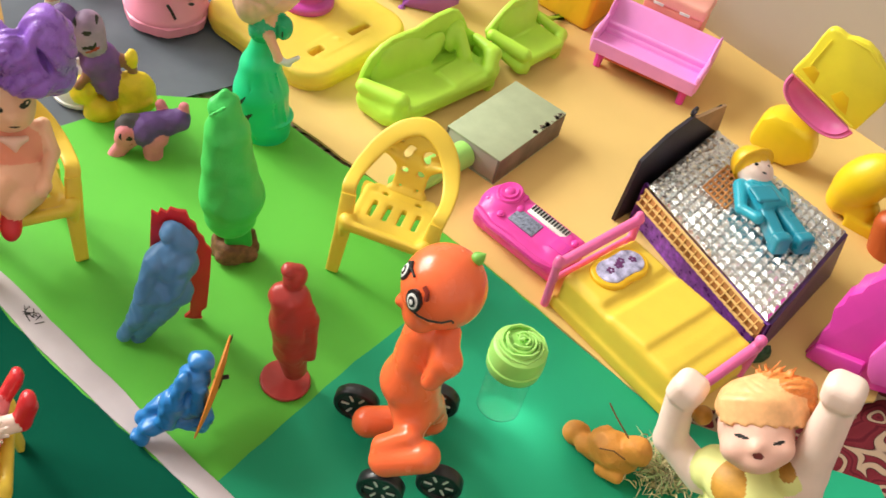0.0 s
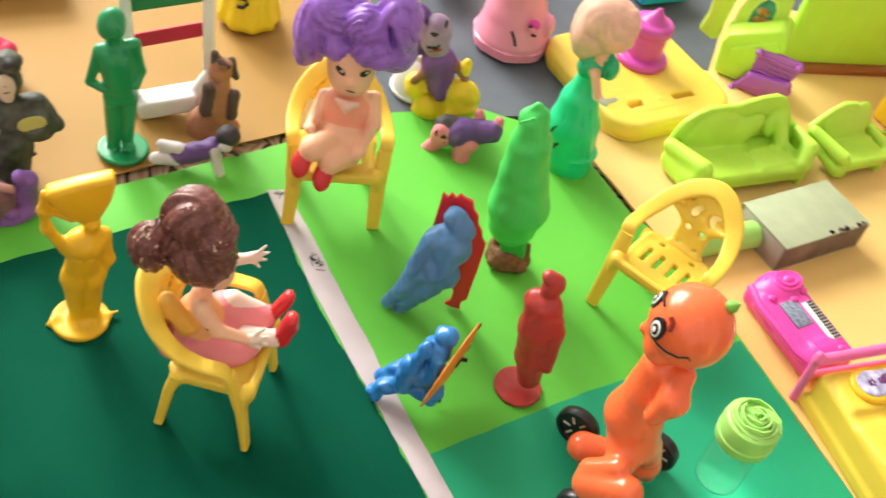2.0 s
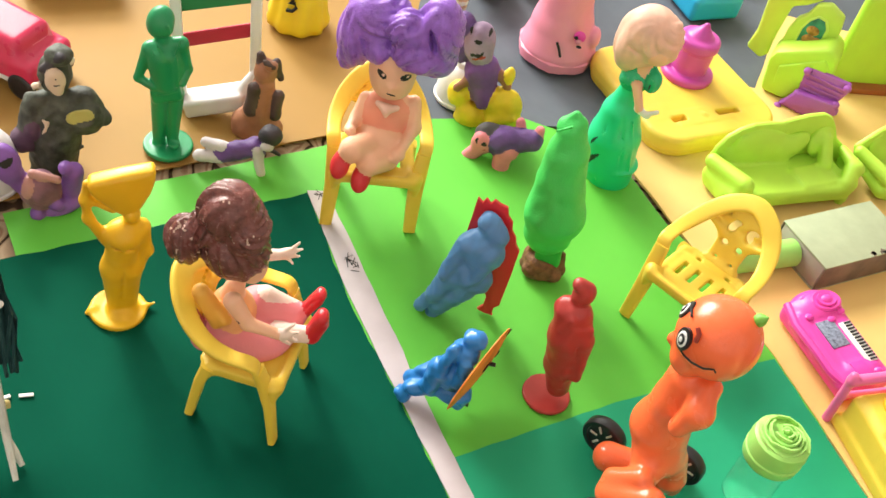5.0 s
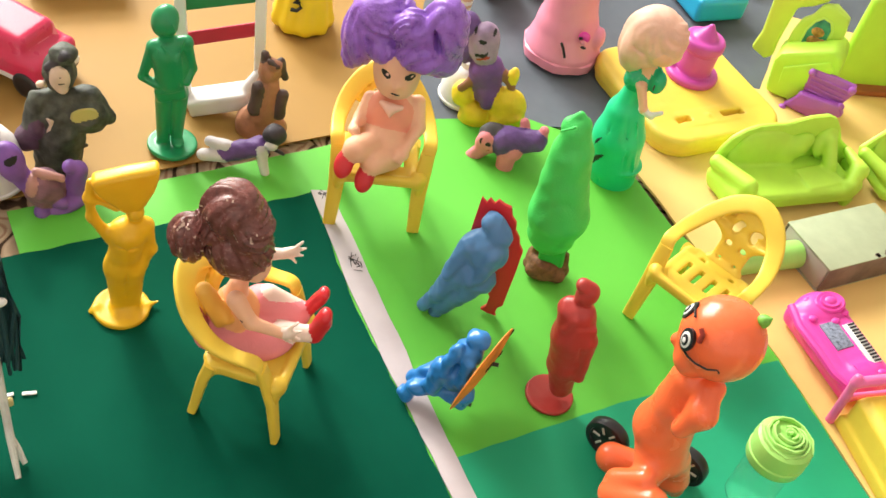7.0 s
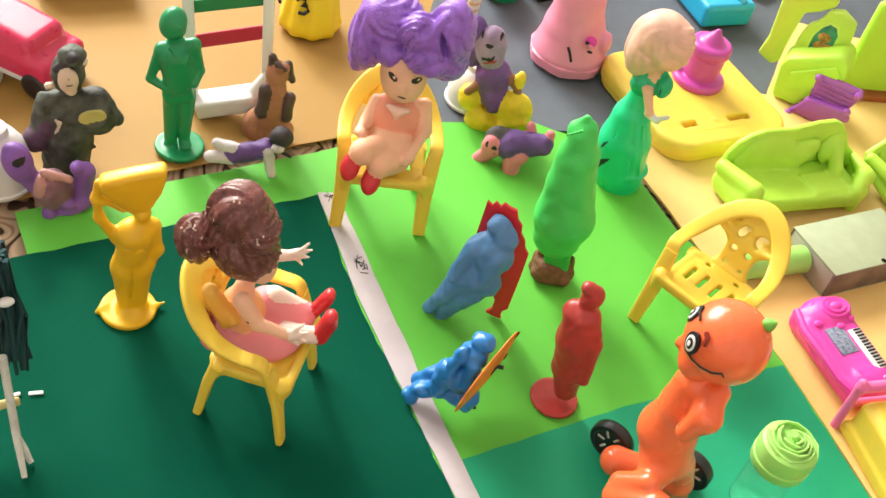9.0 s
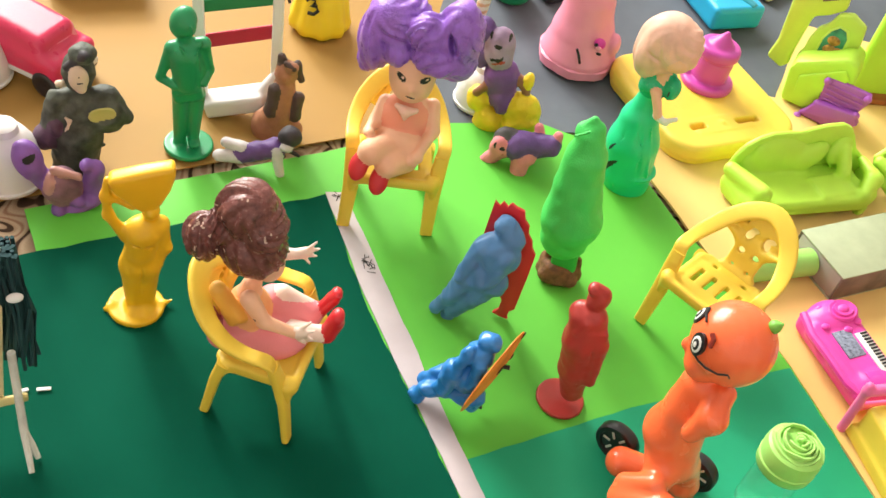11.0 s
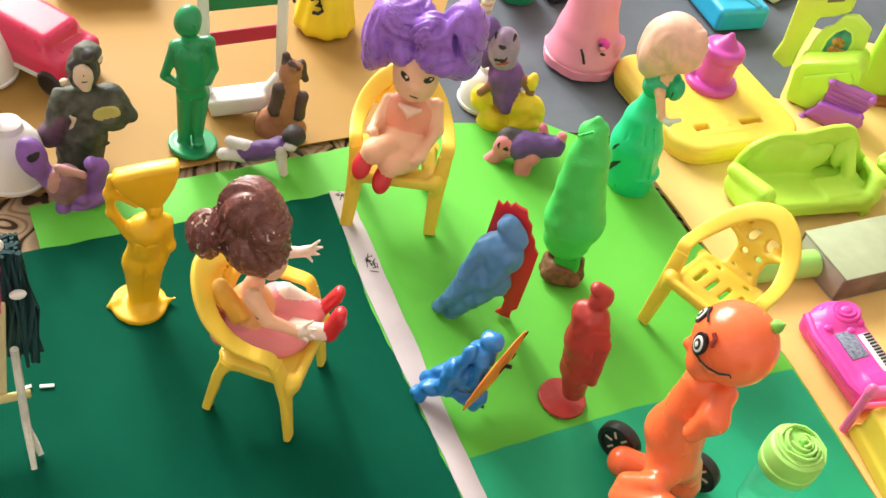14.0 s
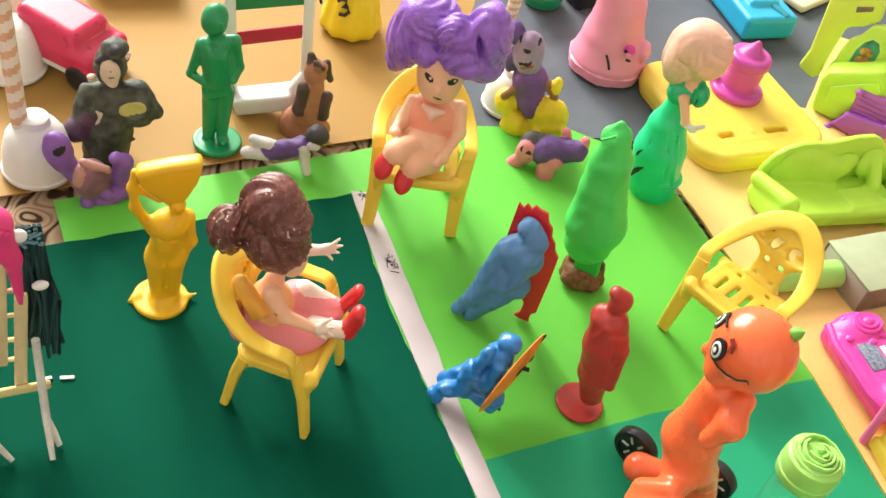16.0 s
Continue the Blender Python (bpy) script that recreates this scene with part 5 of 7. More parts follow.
put(clay_bear(), -7.60, 32.60, 0.05, 13.1)

def clay_bather():
    p = [E((-1.27, 0.00, 0.94), (0.48, 0.45, 0.53), 0), C((-0.83, 0.00, -0.04), (0.80, 0.00, 0.47), 0.46, 0.42, 0), E((0.44, -0.10, 0.96), (0.74, 0.5, 0.83), 0), E((-0.70, -0.20, 0.25), (0.55, 0.45, 0.55), 0), C((0.11, -0.50, 0.41), (0.94, -0.50, 0.83), 0.21, 0.16, 0), E((0.38, 0.00, 2.30), (0.21, 0.25, 0.37), 0), C((-0.67, 0.00, 2.27), (-0.43, 0.00, 1.24), 0.65, 0.46, 1), C((-0.42, -0.20, 1.38), (-0.33, -0.40, 1.02), 0.39, 0.21, 1), E((-0.98, 0.00, 3.38), (0.55, 0.55, 0.83), 2), E((-0.86, -0.20, 3.03), (0.44, 0.4, 0.37), 2), E((-1.74, 0.15, 3.88), (0.44, 0.4, 0.46), 3), E((-1.53, 0.10, 2.76), (0.23, 0.3, 0.55), 3), C((-0.94, -0.20, 1.91), (-1.39, -0.30, 1.41), 0.21, 0.14, 6), C((0.00, 0.00, 2.28), (0.40, -0.10, 1.90), 0.18, 0.14, 6)]
    p += [E((-0.69, -0.50, 4.12), (0.09, 0.5, 0.23), 4, paint=True), E((-1.39, -0.50, 3.93), (0.07, 0.5, 0.18), 4, paint=True), E((-1.04, -0.60, 3.68), (0.14, 0.5, 0.09), 4, paint=True), C((-1.17, -0.55, 3.12), (-0.87, -0.62, 3.19), 0.06, 0.07, 4, paint=True), C((-0.87, -0.62, 3.19), (-0.60, -0.55, 3.49), 0.07, 0.06, 4, paint=True), C((-1.07, -0.55, 2.97), (-0.64, -0.58, 3.19), 0.05, 0.05, 5, paint=True)]
    return toy("clay_figure", solid(p, 0.05, 0.16, {0: (0.03, 6), 1: (0.04, 6), 2: (0.02, 6)}), [CLAY_YELLOW, mat("violet_clay", (0.17, 0.06, 0.27), 0.6, var=0.2, bump=0.6, fine=900), CLAY_LILAC, CLAY_PURPLE, INK, RED_BROWN, CLAY_BROWN], "purple clay figure sitting in a yellow clay float", "clay figure", "clay figures")


put(clay_bather(), 1.20, 36.80, 0.05, -1.9, s=1.1)

def clay_crawler():
    p = [E((-0.98, 0.10, 0.83), (0.58, 0.42, 0.53), 2), E((-1.17, -0.20, 0.62), (0.42, 0.3, 0.49), 0), C((-0.53, 0.00, 0.78), (0.55, 0.20, 1.07), 0.58, 0.40, 1), C((0.06, 0.50, 1.15), (-0.05, 0.60, 1.42), 0.20, 0.18, 0), C((0.73, 0.30, 1.06), (0.72, 0.35, 1.50), 0.20, 0.18, 0), C((-1.28, -0.20, 0.27), (-1.90, -0.30, -0.53), 0.29, 0.18, 0), C((-0.29, -0.30, 0.45), (-0.33, -0.50, -0.78), 0.36, 0.27, 0), E((-0.15, -0.30, 0.63), (0.36, 0.28, 0.33), 0)]
    p += [C((-1.38, -0.50, 0.98), (-1.07, -0.50, 1.05), 0.05, 0.05, 3, paint=True), E((-1.09, -0.50, 0.77), (0.11, 0.4, 0.08), 3, paint=True), E((-1.39, -0.50, 0.82), (0.04, 0.4, 0.13), 3, paint=True), C((-1.05, -0.50, 0.51), (-0.91, -0.50, 0.60), 0.03, 0.03, 4, paint=True)]
    return toy("clay_figure", solid(p, 0.05, 0.08, {0: (0.02, 6), 1: (0.04, 6), 2: (0.03, 6)}), [CLAY_PINK, CLAY_PURPLE, mat("grey_black_clay", (0.06, 0.05, 0.055), 0.6), INK, RED_BROWN], "pink and purple clay figure crawling on the card", "clay figure", "clay figures")


put(clay_crawler(), 2.50, 34.60, 0.05, -4.1, s=1.1)

# ---- bells, cups and poles ----
def pink_bell():
    t = thing("pink_bell", "pink plastic bell-shaped toy with painted eyes", "toy")
    m = mat("bubblegum_plastic", (0.86, 0.29, 0.43), 0.4)
    x, y = (-0.31, 0.30, 0.89)[0], 0.3
    part("body", solid([C((x, y, 0.75), (-0.37, 0.30, 1.65), 1.75, 1.44, 0), C((-0.37, 0.30, 1.65), (-0.45, 0.20, 3.34), 1.39, 1.11, 0), C((-0.45, 0.20, 3.34), (-0.99, 0.20, 4.87), 1.08, 0.93, 0), E((-1.65, 0.20, 0.38), (0.36, 0.5, 0.57), 0), E((1.17, 0.00, 1.63), (0.31, 0.5, 0.52), 0), B((x, y, -0.6), (2.5, 2.5, 0.6), 0.01, 0, cut=True)], 0.08, 0.15), m, t)
    part("rim", lathe([(0.2, 0.0), (1.55, 0.0), (1.75, 0.12), (1.80, 0.55), (1.70, 0.62)], 44, Matrix.Translation((x, y, 0)), ripple=lambda a, k: 1 + 0.025 * math.sin(7 * a) + 0.012 * math.sin(19 * a)), m, t)
    part("eye", tube([(-0.35, -1.40, 1.72), (-0.19, -1.45, 1.48), (-0.02, -1.45, 1.08)], 0.06, 6), INK, t, "black painted eye")
    eye = part("eye", ball((0.55, -1.00, 2.08), (0.27, 0.12, 0.28)), HOTPINK, t, "hot pink eye with black lashes")
    part("white", ball((0.55, -1.10, 1.87), (0.15, 0.1, 0.14)), m, eye)
    part("lash", ball((0.40, -1.18, 2.08), (0.09, 0.06, 0.08)), INK, eye)
    part("lash", ball((0.63, -1.18, 1.67), (0.13, 0.06, 0.07)), INK, eye)
    return t


put(pink_bell(), 3.90, 42.70, 0.05, -4.8)

def yellow_bell():
    rip = lambda a, k: 1 + 0.05 * math.cos(9 * a) * (1 if k < 5 else 0.3)
    g = lathe([(1.1, 0.0), (1.32, 0.1), (1.36, 0.4), (1.24, 0.8), (1.15, 1.4), (1.0, 2.0), (0.75, 2.5), (0.5, 2.9), (0.3, 3.0)], 54, ripple=rip)
    pts = [(-0.64, -1.05, 1.86), (-0.49, -1.08, 2.00), (-0.28, -1.10, 1.98), (-0.25, -1.15, 1.81), (-0.43, -1.17, 1.69), (-0.18, -1.20, 1.71), (-0.10, -1.20, 1.50), (-0.27, -1.25, 1.34), (-0.53, -1.22, 1.35)]
    g.join(tube(pts, 0.08, 6, m=1))
    g.join(tube([(-1.43, -0.90, 1.81), (-1.33, -1.00, 1.55)], 0.07, 6, m=1))
    return toy("yellow_bell", g, [mat("lemon_plastic", (0.82, 0.62, 0.02), 0.4), INK], "lemon yellow scalloped bell with black markings", "toy")


put(yellow_bell(), -8.00, 40.40, 0.05, 11.4)


def striped_pole(a, b, r, turns=9):
    a, b = Vector(a), Vector(b)
    n, rings = 16, 72
    g = tube([a.lerp(b, k / rings) for k in range(rings + 1)], r, n)
    for k in range(rings):
        for i in range(n):
            g.m[k * n + i] = 1 if (i / n + turns * k / rings) % 1 < 0.42 else 0
    return g


def cup_and_pole(r, h, a=None, b=None, pr=0.3, label="white plastic cup upside down with a striped paper straw"):
    t = thing("straw_post", label, "post", "striped straw posts")
    part("cup", lathe([(r * 0.97, 0), (r, 0.06), (r, 0.16), (r * 0.95, 0.2), (r * 0.93, h * 0.4), (r * 0.82, h * 0.7), (r * 0.6, h * 0.9), (r * 0.3, h), (0.02, h * 1.02)], 44), WHITE if "cupw" in MATS else mat("cupw", (0.72, 0.69, 0.70), 0.45), t)
    if a is not None:
        part("straw", striped_pole(a, b, pr), [mat("cream_paper", (0.78, 0.70, 0.64), 0.7), mat("tan_paper", (0.68, 0.40, 0.26), 0.7)], t, "cream paper straw with tan stripes")
        part("collar", lathe([(pr * 1.9, h * 0.93), (pr * 1.7, h * 1.08), (pr * 1.1, h * 1.12)], 20), MATS["cupw"] if "cupw" in MATS else WHITE, t)
    return t


put(cup_and_pole(1.28, 2.2, (-0.47, 0.00, 1.87), (-0.66, 0.00, 8.15), 0.29), -15.60, 26.40, 0.05, 30.5)
put(cup_and_pole(1.35, 2.2, None), -19.20, 31.20, 0.05, 31.6)
put(cup_and_pole(1.3, 2.4, None, label="white plastic cup standing upside down"), -21.80, 34.50, 0.05, 32.2)
put(cup_and_pole(1.12, 1.8, (-0.93, 0.00, 3.06), (-0.70, 0.00, 6.02), 0.26), -0.20, 38.00, 0.05, 0.7)


# ---- the red car, the swing frame ----
def red_car():
    t = thing("toy_car", "red plastic toy car with black wheels", "car")
    a = -42.2
    body = [B((0, 0, 1.15), (2.0, 1.25, 0.55), 0.3, 0, (0, 0, a)), B((-0.2, 0, 1.95), (1.45, 1.05, 0.6), 0.35, 0, (0, 5, a))]
    part("body", solid(body, 0.08, 0.5), mat("crimson_plastic", (0.62, 0.03, 0.10), 0.3), t)
    rot = Matrix.Rotation(radians(a), 4, "Z")
    clear = mat("pink_window", (0.80, 0.22, 0.32), 0.2)
    part("window", box(2.2, 0.06, 0.55, 0.02, rot @ cm(-0.25, -1.1, 2.05, -10)), clear, t, "pale red side window")
    part("window", box(0.06, 1.6, 0.6, 0.02, rot @ cm(1.3, 0, 2.0, 0, -22)), clear, t, "pale red windscreen")
    part("sill", box(3.9, 2.5, 0.3, 0.1, rot @ cm(0, 0, 0.68)), GREYWHITE, t, "grey-white lower body")
    part("bumper", box(0.2, 2.2, 0.3, 0.1, rot @ cm(2.05, 0, 0.8)), GREYWHITE, t)
    for x in (-1.4, 1.4):
        for y in (-1.15, 1.15):
            part("wheel", lathe([(0.5, -0.16), (0.55, -0.1), (0.55, 0.12), (0.48, 0.17), (0.3, 0.18), (0.02, 0.14)], 28, rot @ cm(x, y, 0.55, 90)), BLACK, t)
    return t


put(red_car(), -17.40, 32.50, 0.05, 28.2)

def swing_frame():
    t = thing("swing_frame", "white stick frame with red and green crossbars and a tray", "frame")
    part("post", solid([bar((1.21, 0.00, 0.25), (0.94, 0.00, 6.26), 0.3, 0.42)], 0.06), WHITE, t)
    part("post", solid([bar((-1.56, 0.00, -0.25), (-2.01, 0.00, 5.84), 0.3, 0.42)], 0.06), WHITE, t)
    part("crossbar", solid([bar((-1.77, 0.22, 2.89), (1.03, 0.22, 3.74), 0.12, 0.62, 0.04)], 0.05), mat("crimson_card", (0.55, 0.02, 0.05), 0.6), t, "crimson crossbar")
    part("crossbar", solid([bar((-1.86, 0.22, 4.46), (0.96, 0.22, 5.20), 0.12, 0.55, 0.04)], 0.05), mat("green_card", (0.02, 0.22, 0.07), 0.6), t, "dark green crossbar")
    part("tray", solid([bar((-1.50, -0.20, 0.20), (0.79, -0.20, 0.87), 1.1, 0.75, 0.15), C((0.77, -0.20, 1.07), (1.19, -0.10, 1.88), 0.35, 0.26)], 0.06, 0.12), mat("white_foam", (0.70, 0.66, 0.66), 0.7), t, "white moulded tray")
    return t


put(swing_frame(), -9.20, 33.40, 0.05, 15.4)

# ---- yellow tray, hat, blue box, lime furniture ----
def slot_tray():
    t = thing("slot_tray", "yellow plastic block with rounded corners and two slots", "toy base")
    a = 47.8
    r = Matrix.Rotation(radians(a), 3, "Z")
    v = lambda x, y, z: tuple(r @ Vector((x, y, z)))
    m = mat("custard_plastic", (0.86, 0.60, 0.08), 0.45)

    def plate(w, d, c, z, h, rnd):
        q = [D(v(sx * (w - c), sy * (d - c), z), c, h, rnd) for sx in (-1, 1) for sy in (-1, 1)]
        return q + [B(v(0, 0, z), (w, d - c, h), rnd, 0, (0, 0, a)), B(v(0, 0, z), (w - c, d, h), rnd, 0, (0, 0, a))]

    part("base", solid(plate(3.3, 3.35, 1.3, 0.25, 0.25, 0.06), 0.08, 0.05), m, t)
    s1, s2 = (0.41, -2.60, 1.00), (2.23, -0.66, 1.00)
    c = ((s1[0] + s2[0]) / 2, (s1[1] + s2[1]) / 2)
    p = plate(3.4, 3.45, 1.35, 0.6, 0.4, 0.26)
    p += [B((c[0], c[1], 0.98), (1.55, 0.5, 0.05), 0.04, 0, (0, 0, a)), B((s1[0], s1[1], 1.0), (0.38, 0.16, 0.4), 0.03, 0, (0, 0, a), cut=True), B((s2[0], s2[1], 1.0), (0.62, 0.16, 0.4), 0.03, 0, (0, 0, a), cut=True), E((*c, 1.03), (0.18, 0.14, 0.08))]
    part("top_plate", solid(p, 0.075, 0.06), m, t, "raised top with two slots")
    return t


put(slot_tray(), 9.50, 41.70, 0.05, -12.8)

def magenta_hat():
    x, y, z = (-0.26, -0.67, 1.05)
    p = [D((x, y, z + 0.1), 1.22, 0.2, 0.16), E((x - 1.0, y - 0.2, z + 0.25), (0.3, 0.3, 0.28)), C((x, y, z + 0.6), (x, y, z + 1.2), 0.82, 0.84), D((x, y, z + 1.75), 0.95, 0.3, 0.2), C((x, y, z + 2.0), (x + 0.05, y, z + 2.6), 0.62, 0.15)]
    return tagged(link("toy_hat", solid(p, 0.07, 0.1), mat("magenta_hat_plastic", (0.58, 0.07, 0.40), 0.35)), "magenta plastic hat-shaped cap on the yellow block", "toy hat")


put(magenta_hat(), 10.00, 43.20, 0.05, -13.0)

def blue_case():
    t = thing("toy_case", "sky blue plastic toy case lying on the slate card", "toy case")
    a, b = Vector((-2.68, 3.43, 0.70)), Vector((0.94, -0.60, 0.70))
    part("case", solid([bar(a, b, 3.0, 1.3, 0.25), bar((a.x, a.y, 1.3), tuple(a.lerp(b, 0.8))[:2] + (1.3,), 1.8, 0.6, 0.2)], 0.08, 0.1), SKYBLUE, t)
    part("clasp", solid([bar((-0.54, 1.17, 1.40), (1.46, 0.09, 1.20), 0.5, 0.4)], 0.07), TEALBLUE, t)
    return t


put(blue_case(), 10.60, 50.20, 0.05, -11.5)

def lime_vanity():
    t = thing("toy_dresser", "lime plastic toy dresser with an arched picture panel", "dresser")
    part("body", slab([(-1.71, -0.90, -0.29), (-1.96, -0.90, 1.71), (-1.79, -0.90, 2.19), (0.29, -0.90, 3.40), (0.78, -0.90, 3.15), (0.99, -0.90, 2.37), (0.96, -0.90, 0.84), (-0.33, -0.90, -0.53)], -0.9, 1.9, 0, 0.22), LIME, t)
    part("drawer", slab([(-1.29, -1.00, 0.71), (-1.40, -1.00, 1.64), (0.38, -1.00, 2.81), (0.71, -1.00, 2.44), (0.39, -1.00, 1.62)], -1.0, 0.2, 0, 0.07), LIME, t)
    panel = part("panel", slab([(-1.80, 0.30, 1.63), (-1.80, 0.30, 2.76), (-1.63, 0.30, 3.48), (-1.29, 0.30, 3.83), (-1.06, 0.30, 4.50), (-0.50, 0.30, 4.74), (0.27, 0.30, 4.37), (0.39, 0.30, 3.62), (0.36, 0.30, 2.78)], 0.3, 0.45, 0, 0.12), mat("pale_lime", (0.55, 0.80, 0.10), 0.4), t)
    part("picture_frame", slab([(-1.33, 0.26, 2.00), (-1.30, 0.26, 3.16), (-1.11, 0.26, 3.70), (-0.78, 0.26, 4.05), (-0.36, 0.26, 4.01), (-0.12, 0.26, 3.57), (-0.12, 0.26, 3.00), (-0.18, 0.26, 2.59)], 0.24, 0.1, 0, 0.03), mat("pale_lime_rim", (0.60, 0.84, 0.14), 0.4), panel)
    art = part("picture", slab([(-1.23, 0.20, 2.11), (-1.21, 0.20, 3.18), (-1.03, 0.20, 3.67), (-0.76, 0.20, 3.97), (-0.43, 0.20, 3.91), (-0.24, 0.20, 3.57), (-0.24, 0.20, 3.04), (-0.26, 0.20, 2.62)], 0.2, 0.06, 0, 0.01), mat("teal_picture", (0.03, 0.26, 0.16), 0.4, var=0.4, scale=200), panel, "small arched picture in green and brown")
    for a, b in (((-0.74, 0.16, 3.31), 0.3), ((-0.73, 0.16, 2.81), 0.34), ((-0.85, 0.16, 2.49), 0.26), ((-0.39, 0.16, 2.92), 0.2)):
        part("picture_patch", ball(a, (b, 0.05, b * 0.8), 0, 7), MATS["picture_brown"] if "picture_brown" in MATS else mat("picture_brown", (0.45, 0.22, 0.05), 0.5, var=0.5, scale=400), panel)
    part("post", slab([(-3.21, 0.50, 1.03), (-2.41, 0.50, 0.74), (-2.12, 0.50, 1.06), (-2.17, 0.50, 1.63), (-2.11, 0.50, 2.89), (-2.05, 0.50, 3.80), (-1.44, 0.50, 4.16), (-0.87, 0.50, 4.68), (-0.95, 0.50, 5.30), (-1.30, 0.50, 5.87), (-3.31, 0.50, 4.92), (-3.20, 0.50, 3.76), (-3.06, 0.50, 2.02)], 0.5, 0.5, 0, 0.14), mat("pale_lime_post", (0.62, 0.80, 0.10), 0.4), t)
    part("slot", slab([(-2.01, 0.46, 4.69), (-1.37, 0.46, 5.06), (-1.41, 0.46, 5.28), (-2.08, 0.46, 4.96)], 0.46, 0.1, 0, 0.02), CARD_SIDE, t, "dark slot")
    return t


put(lime_vanity(), 15.48, 44.72, 0.05, -18.1)

tagged(link("toy_board", solid([bar((16.9, 46.5, 2.6), (23.0, 48.4, 2.6), 0.5, 5.0, 0.2)], 0.12), LIME), "lime green plastic board standing upright", "toy board")
tagged(link("wood_strip", box(6.4, 0.7, 0.3, 0.05, cm(20.1, 47.0, 0.22, 0, 0, 17.3)), mat("red_brown_strip", (0.35, 0.10, 0.03), 0.6)), "reddish brown strip along the lime board", "strip")

def purple_chair():
    t = thing("toy_bench", "purple plastic slatted toy chair", "chair")
    part("backrest", slab([(-1.11, 0.30, 2.01), (-0.88, 0.30, 2.24), (1.06, 0.30, 2.30), (1.13, 0.30, 1.89), (0.83, 0.30, 1.04), (-0.93, 0.30, 0.79)], 0.3, 0.3, 0, 0.08), PURPLE, t)
    part("seat", slab([(-0.95, -0.10, 1.00), (0.83, -0.10, 1.30), (1.18, -0.10, 0.82), (0.21, -0.10, 0.01), (-1.23, -0.10, -1.02), (-1.49, -0.10, -0.07), (-1.25, -0.10, 0.35)], -0.1, 0.5, 0, 0.1), mat("deep_purple_plastic", (0.36, 0.08, 0.48), 0.4), t)
    for k in range(4):
        part("slat", tube([tuple(np.array((-0.87, 0.26, 1.90)) + np.array((0.03, 0, -0.25)) * k), tuple(np.array((1.00, 0.26, 1.96)) + np.array((-0.08, 0, -0.25)) * k)], 0.05, 8), PURPLE, t)
    for q in ((-0.93, 0.20, 2.06), (0.99, 0.20, 2.12), (-0.89, 0.10, 0.86), (0.88, 0.10, 1.19), (-1.42, -0.15, -0.06), (-1.21, -0.15, -0.63)):
        part("knob", ball(q, 0.19, 0, 7), PURPLE, t)
    return t


put(purple_chair(), 15.80, 43.15, 0.05, -22.9)


def lime_sofa():
    t = thing("toy_sofa", "lime green plastic toy sofa with moulded cushions", "sofa", "lime toy sofas")
    part("backrest", slab([(-2.55, 1.00, -0.01), (-3.24, 1.00, 1.01), (-3.06, 1.00, 1.72), (-2.76, 1.00, 2.26), (-2.25, 1.00, 2.63), (-1.67, 1.00, 2.84), (-0.99, 1.00, 2.87), (-0.28, 1.00, 2.84), (0.08, 1.00, 2.98), (0.83, 1.00, 3.16), (1.66, 1.00, 3.21), (2.12, 1.00, 3.01), (2.53, 1.00, 2.52), (3.01, 1.00, 1.76), (4.15, 1.00, 0.87), (4.65, 1.00, -0.00)], 0.95, 0.28, 0, 0.12), LIME, t)
    b = [B((0.1, -0.15, 0.78), (2.75, 1.15, 0.28), 0.14), B((0, 0.1, 0.4), (2.8, 1.0, 0.22), 0.1), B((0.15, -1.2, 0.82), (2.55, 0.12, 0.1), 0.08), B((0.15, -1.22, 0.45), (2.55, 0.1, 0.09), 0.07)]
    b += [C((-3.27, 0.70, 1.28), (-2.67, -0.90, 1.31), 0.32, 0.42), C((-3.16, 0.60, 0.67), (-2.83, -0.90, 0.78), 0.36, 0.5), C((-3.13, 0.50, 0.34), (-3.01, -0.60, 0.50), 0.3, 0.4), C((3.32, 0.70, 1.36), (3.16, -0.60, 1.41), 0.2, 0.34), C((2.95, -0.60, 1.42), (2.42, -1.10, 1.11), 0.36, 0.28), C((3.68, 0.60, 0.60), (2.85, -0.90, 0.89), 0.34, 0.36)]
    b += [E((-0.96, 0.90, 1.85), (1.43, 0.3, 0.80), 0, (-12, 8, 0)), E((0.23, 0.80, 1.61), (1.15, 0.3, 0.57), 0, (-14, -35, 0)), E((-1.66, 0.90, 1.25), (1.09, 0.3, 0.97), 0, (-12, 0, 0)), E((1.95, 0.85, 1.85), (0.63, 0.3, 0.74), 0, (-14, 20, 0)), C((1.97, 0.60, 2.07), (1.92, 0.00, 1.33), 0.28, 0.32), B((1.25, -0.45, 1.1), (0.95, 0.6, 0.09), 0.08, 0, (4, 0, 6))]
    part("body", solid(b, 0.06, 0.2), LIME, t)
    for x in (-2.5, 2.65):
        for y in (-1.05, 0.95):
            part("foot", lathe([(0.2, 0), (0.26, 0.2), (0.28, 0.4)], 12, cm(x, y, 0)), LIME, t)
    return t


put(lime_sofa(), 13.90, 37.20, 0.05, 27)


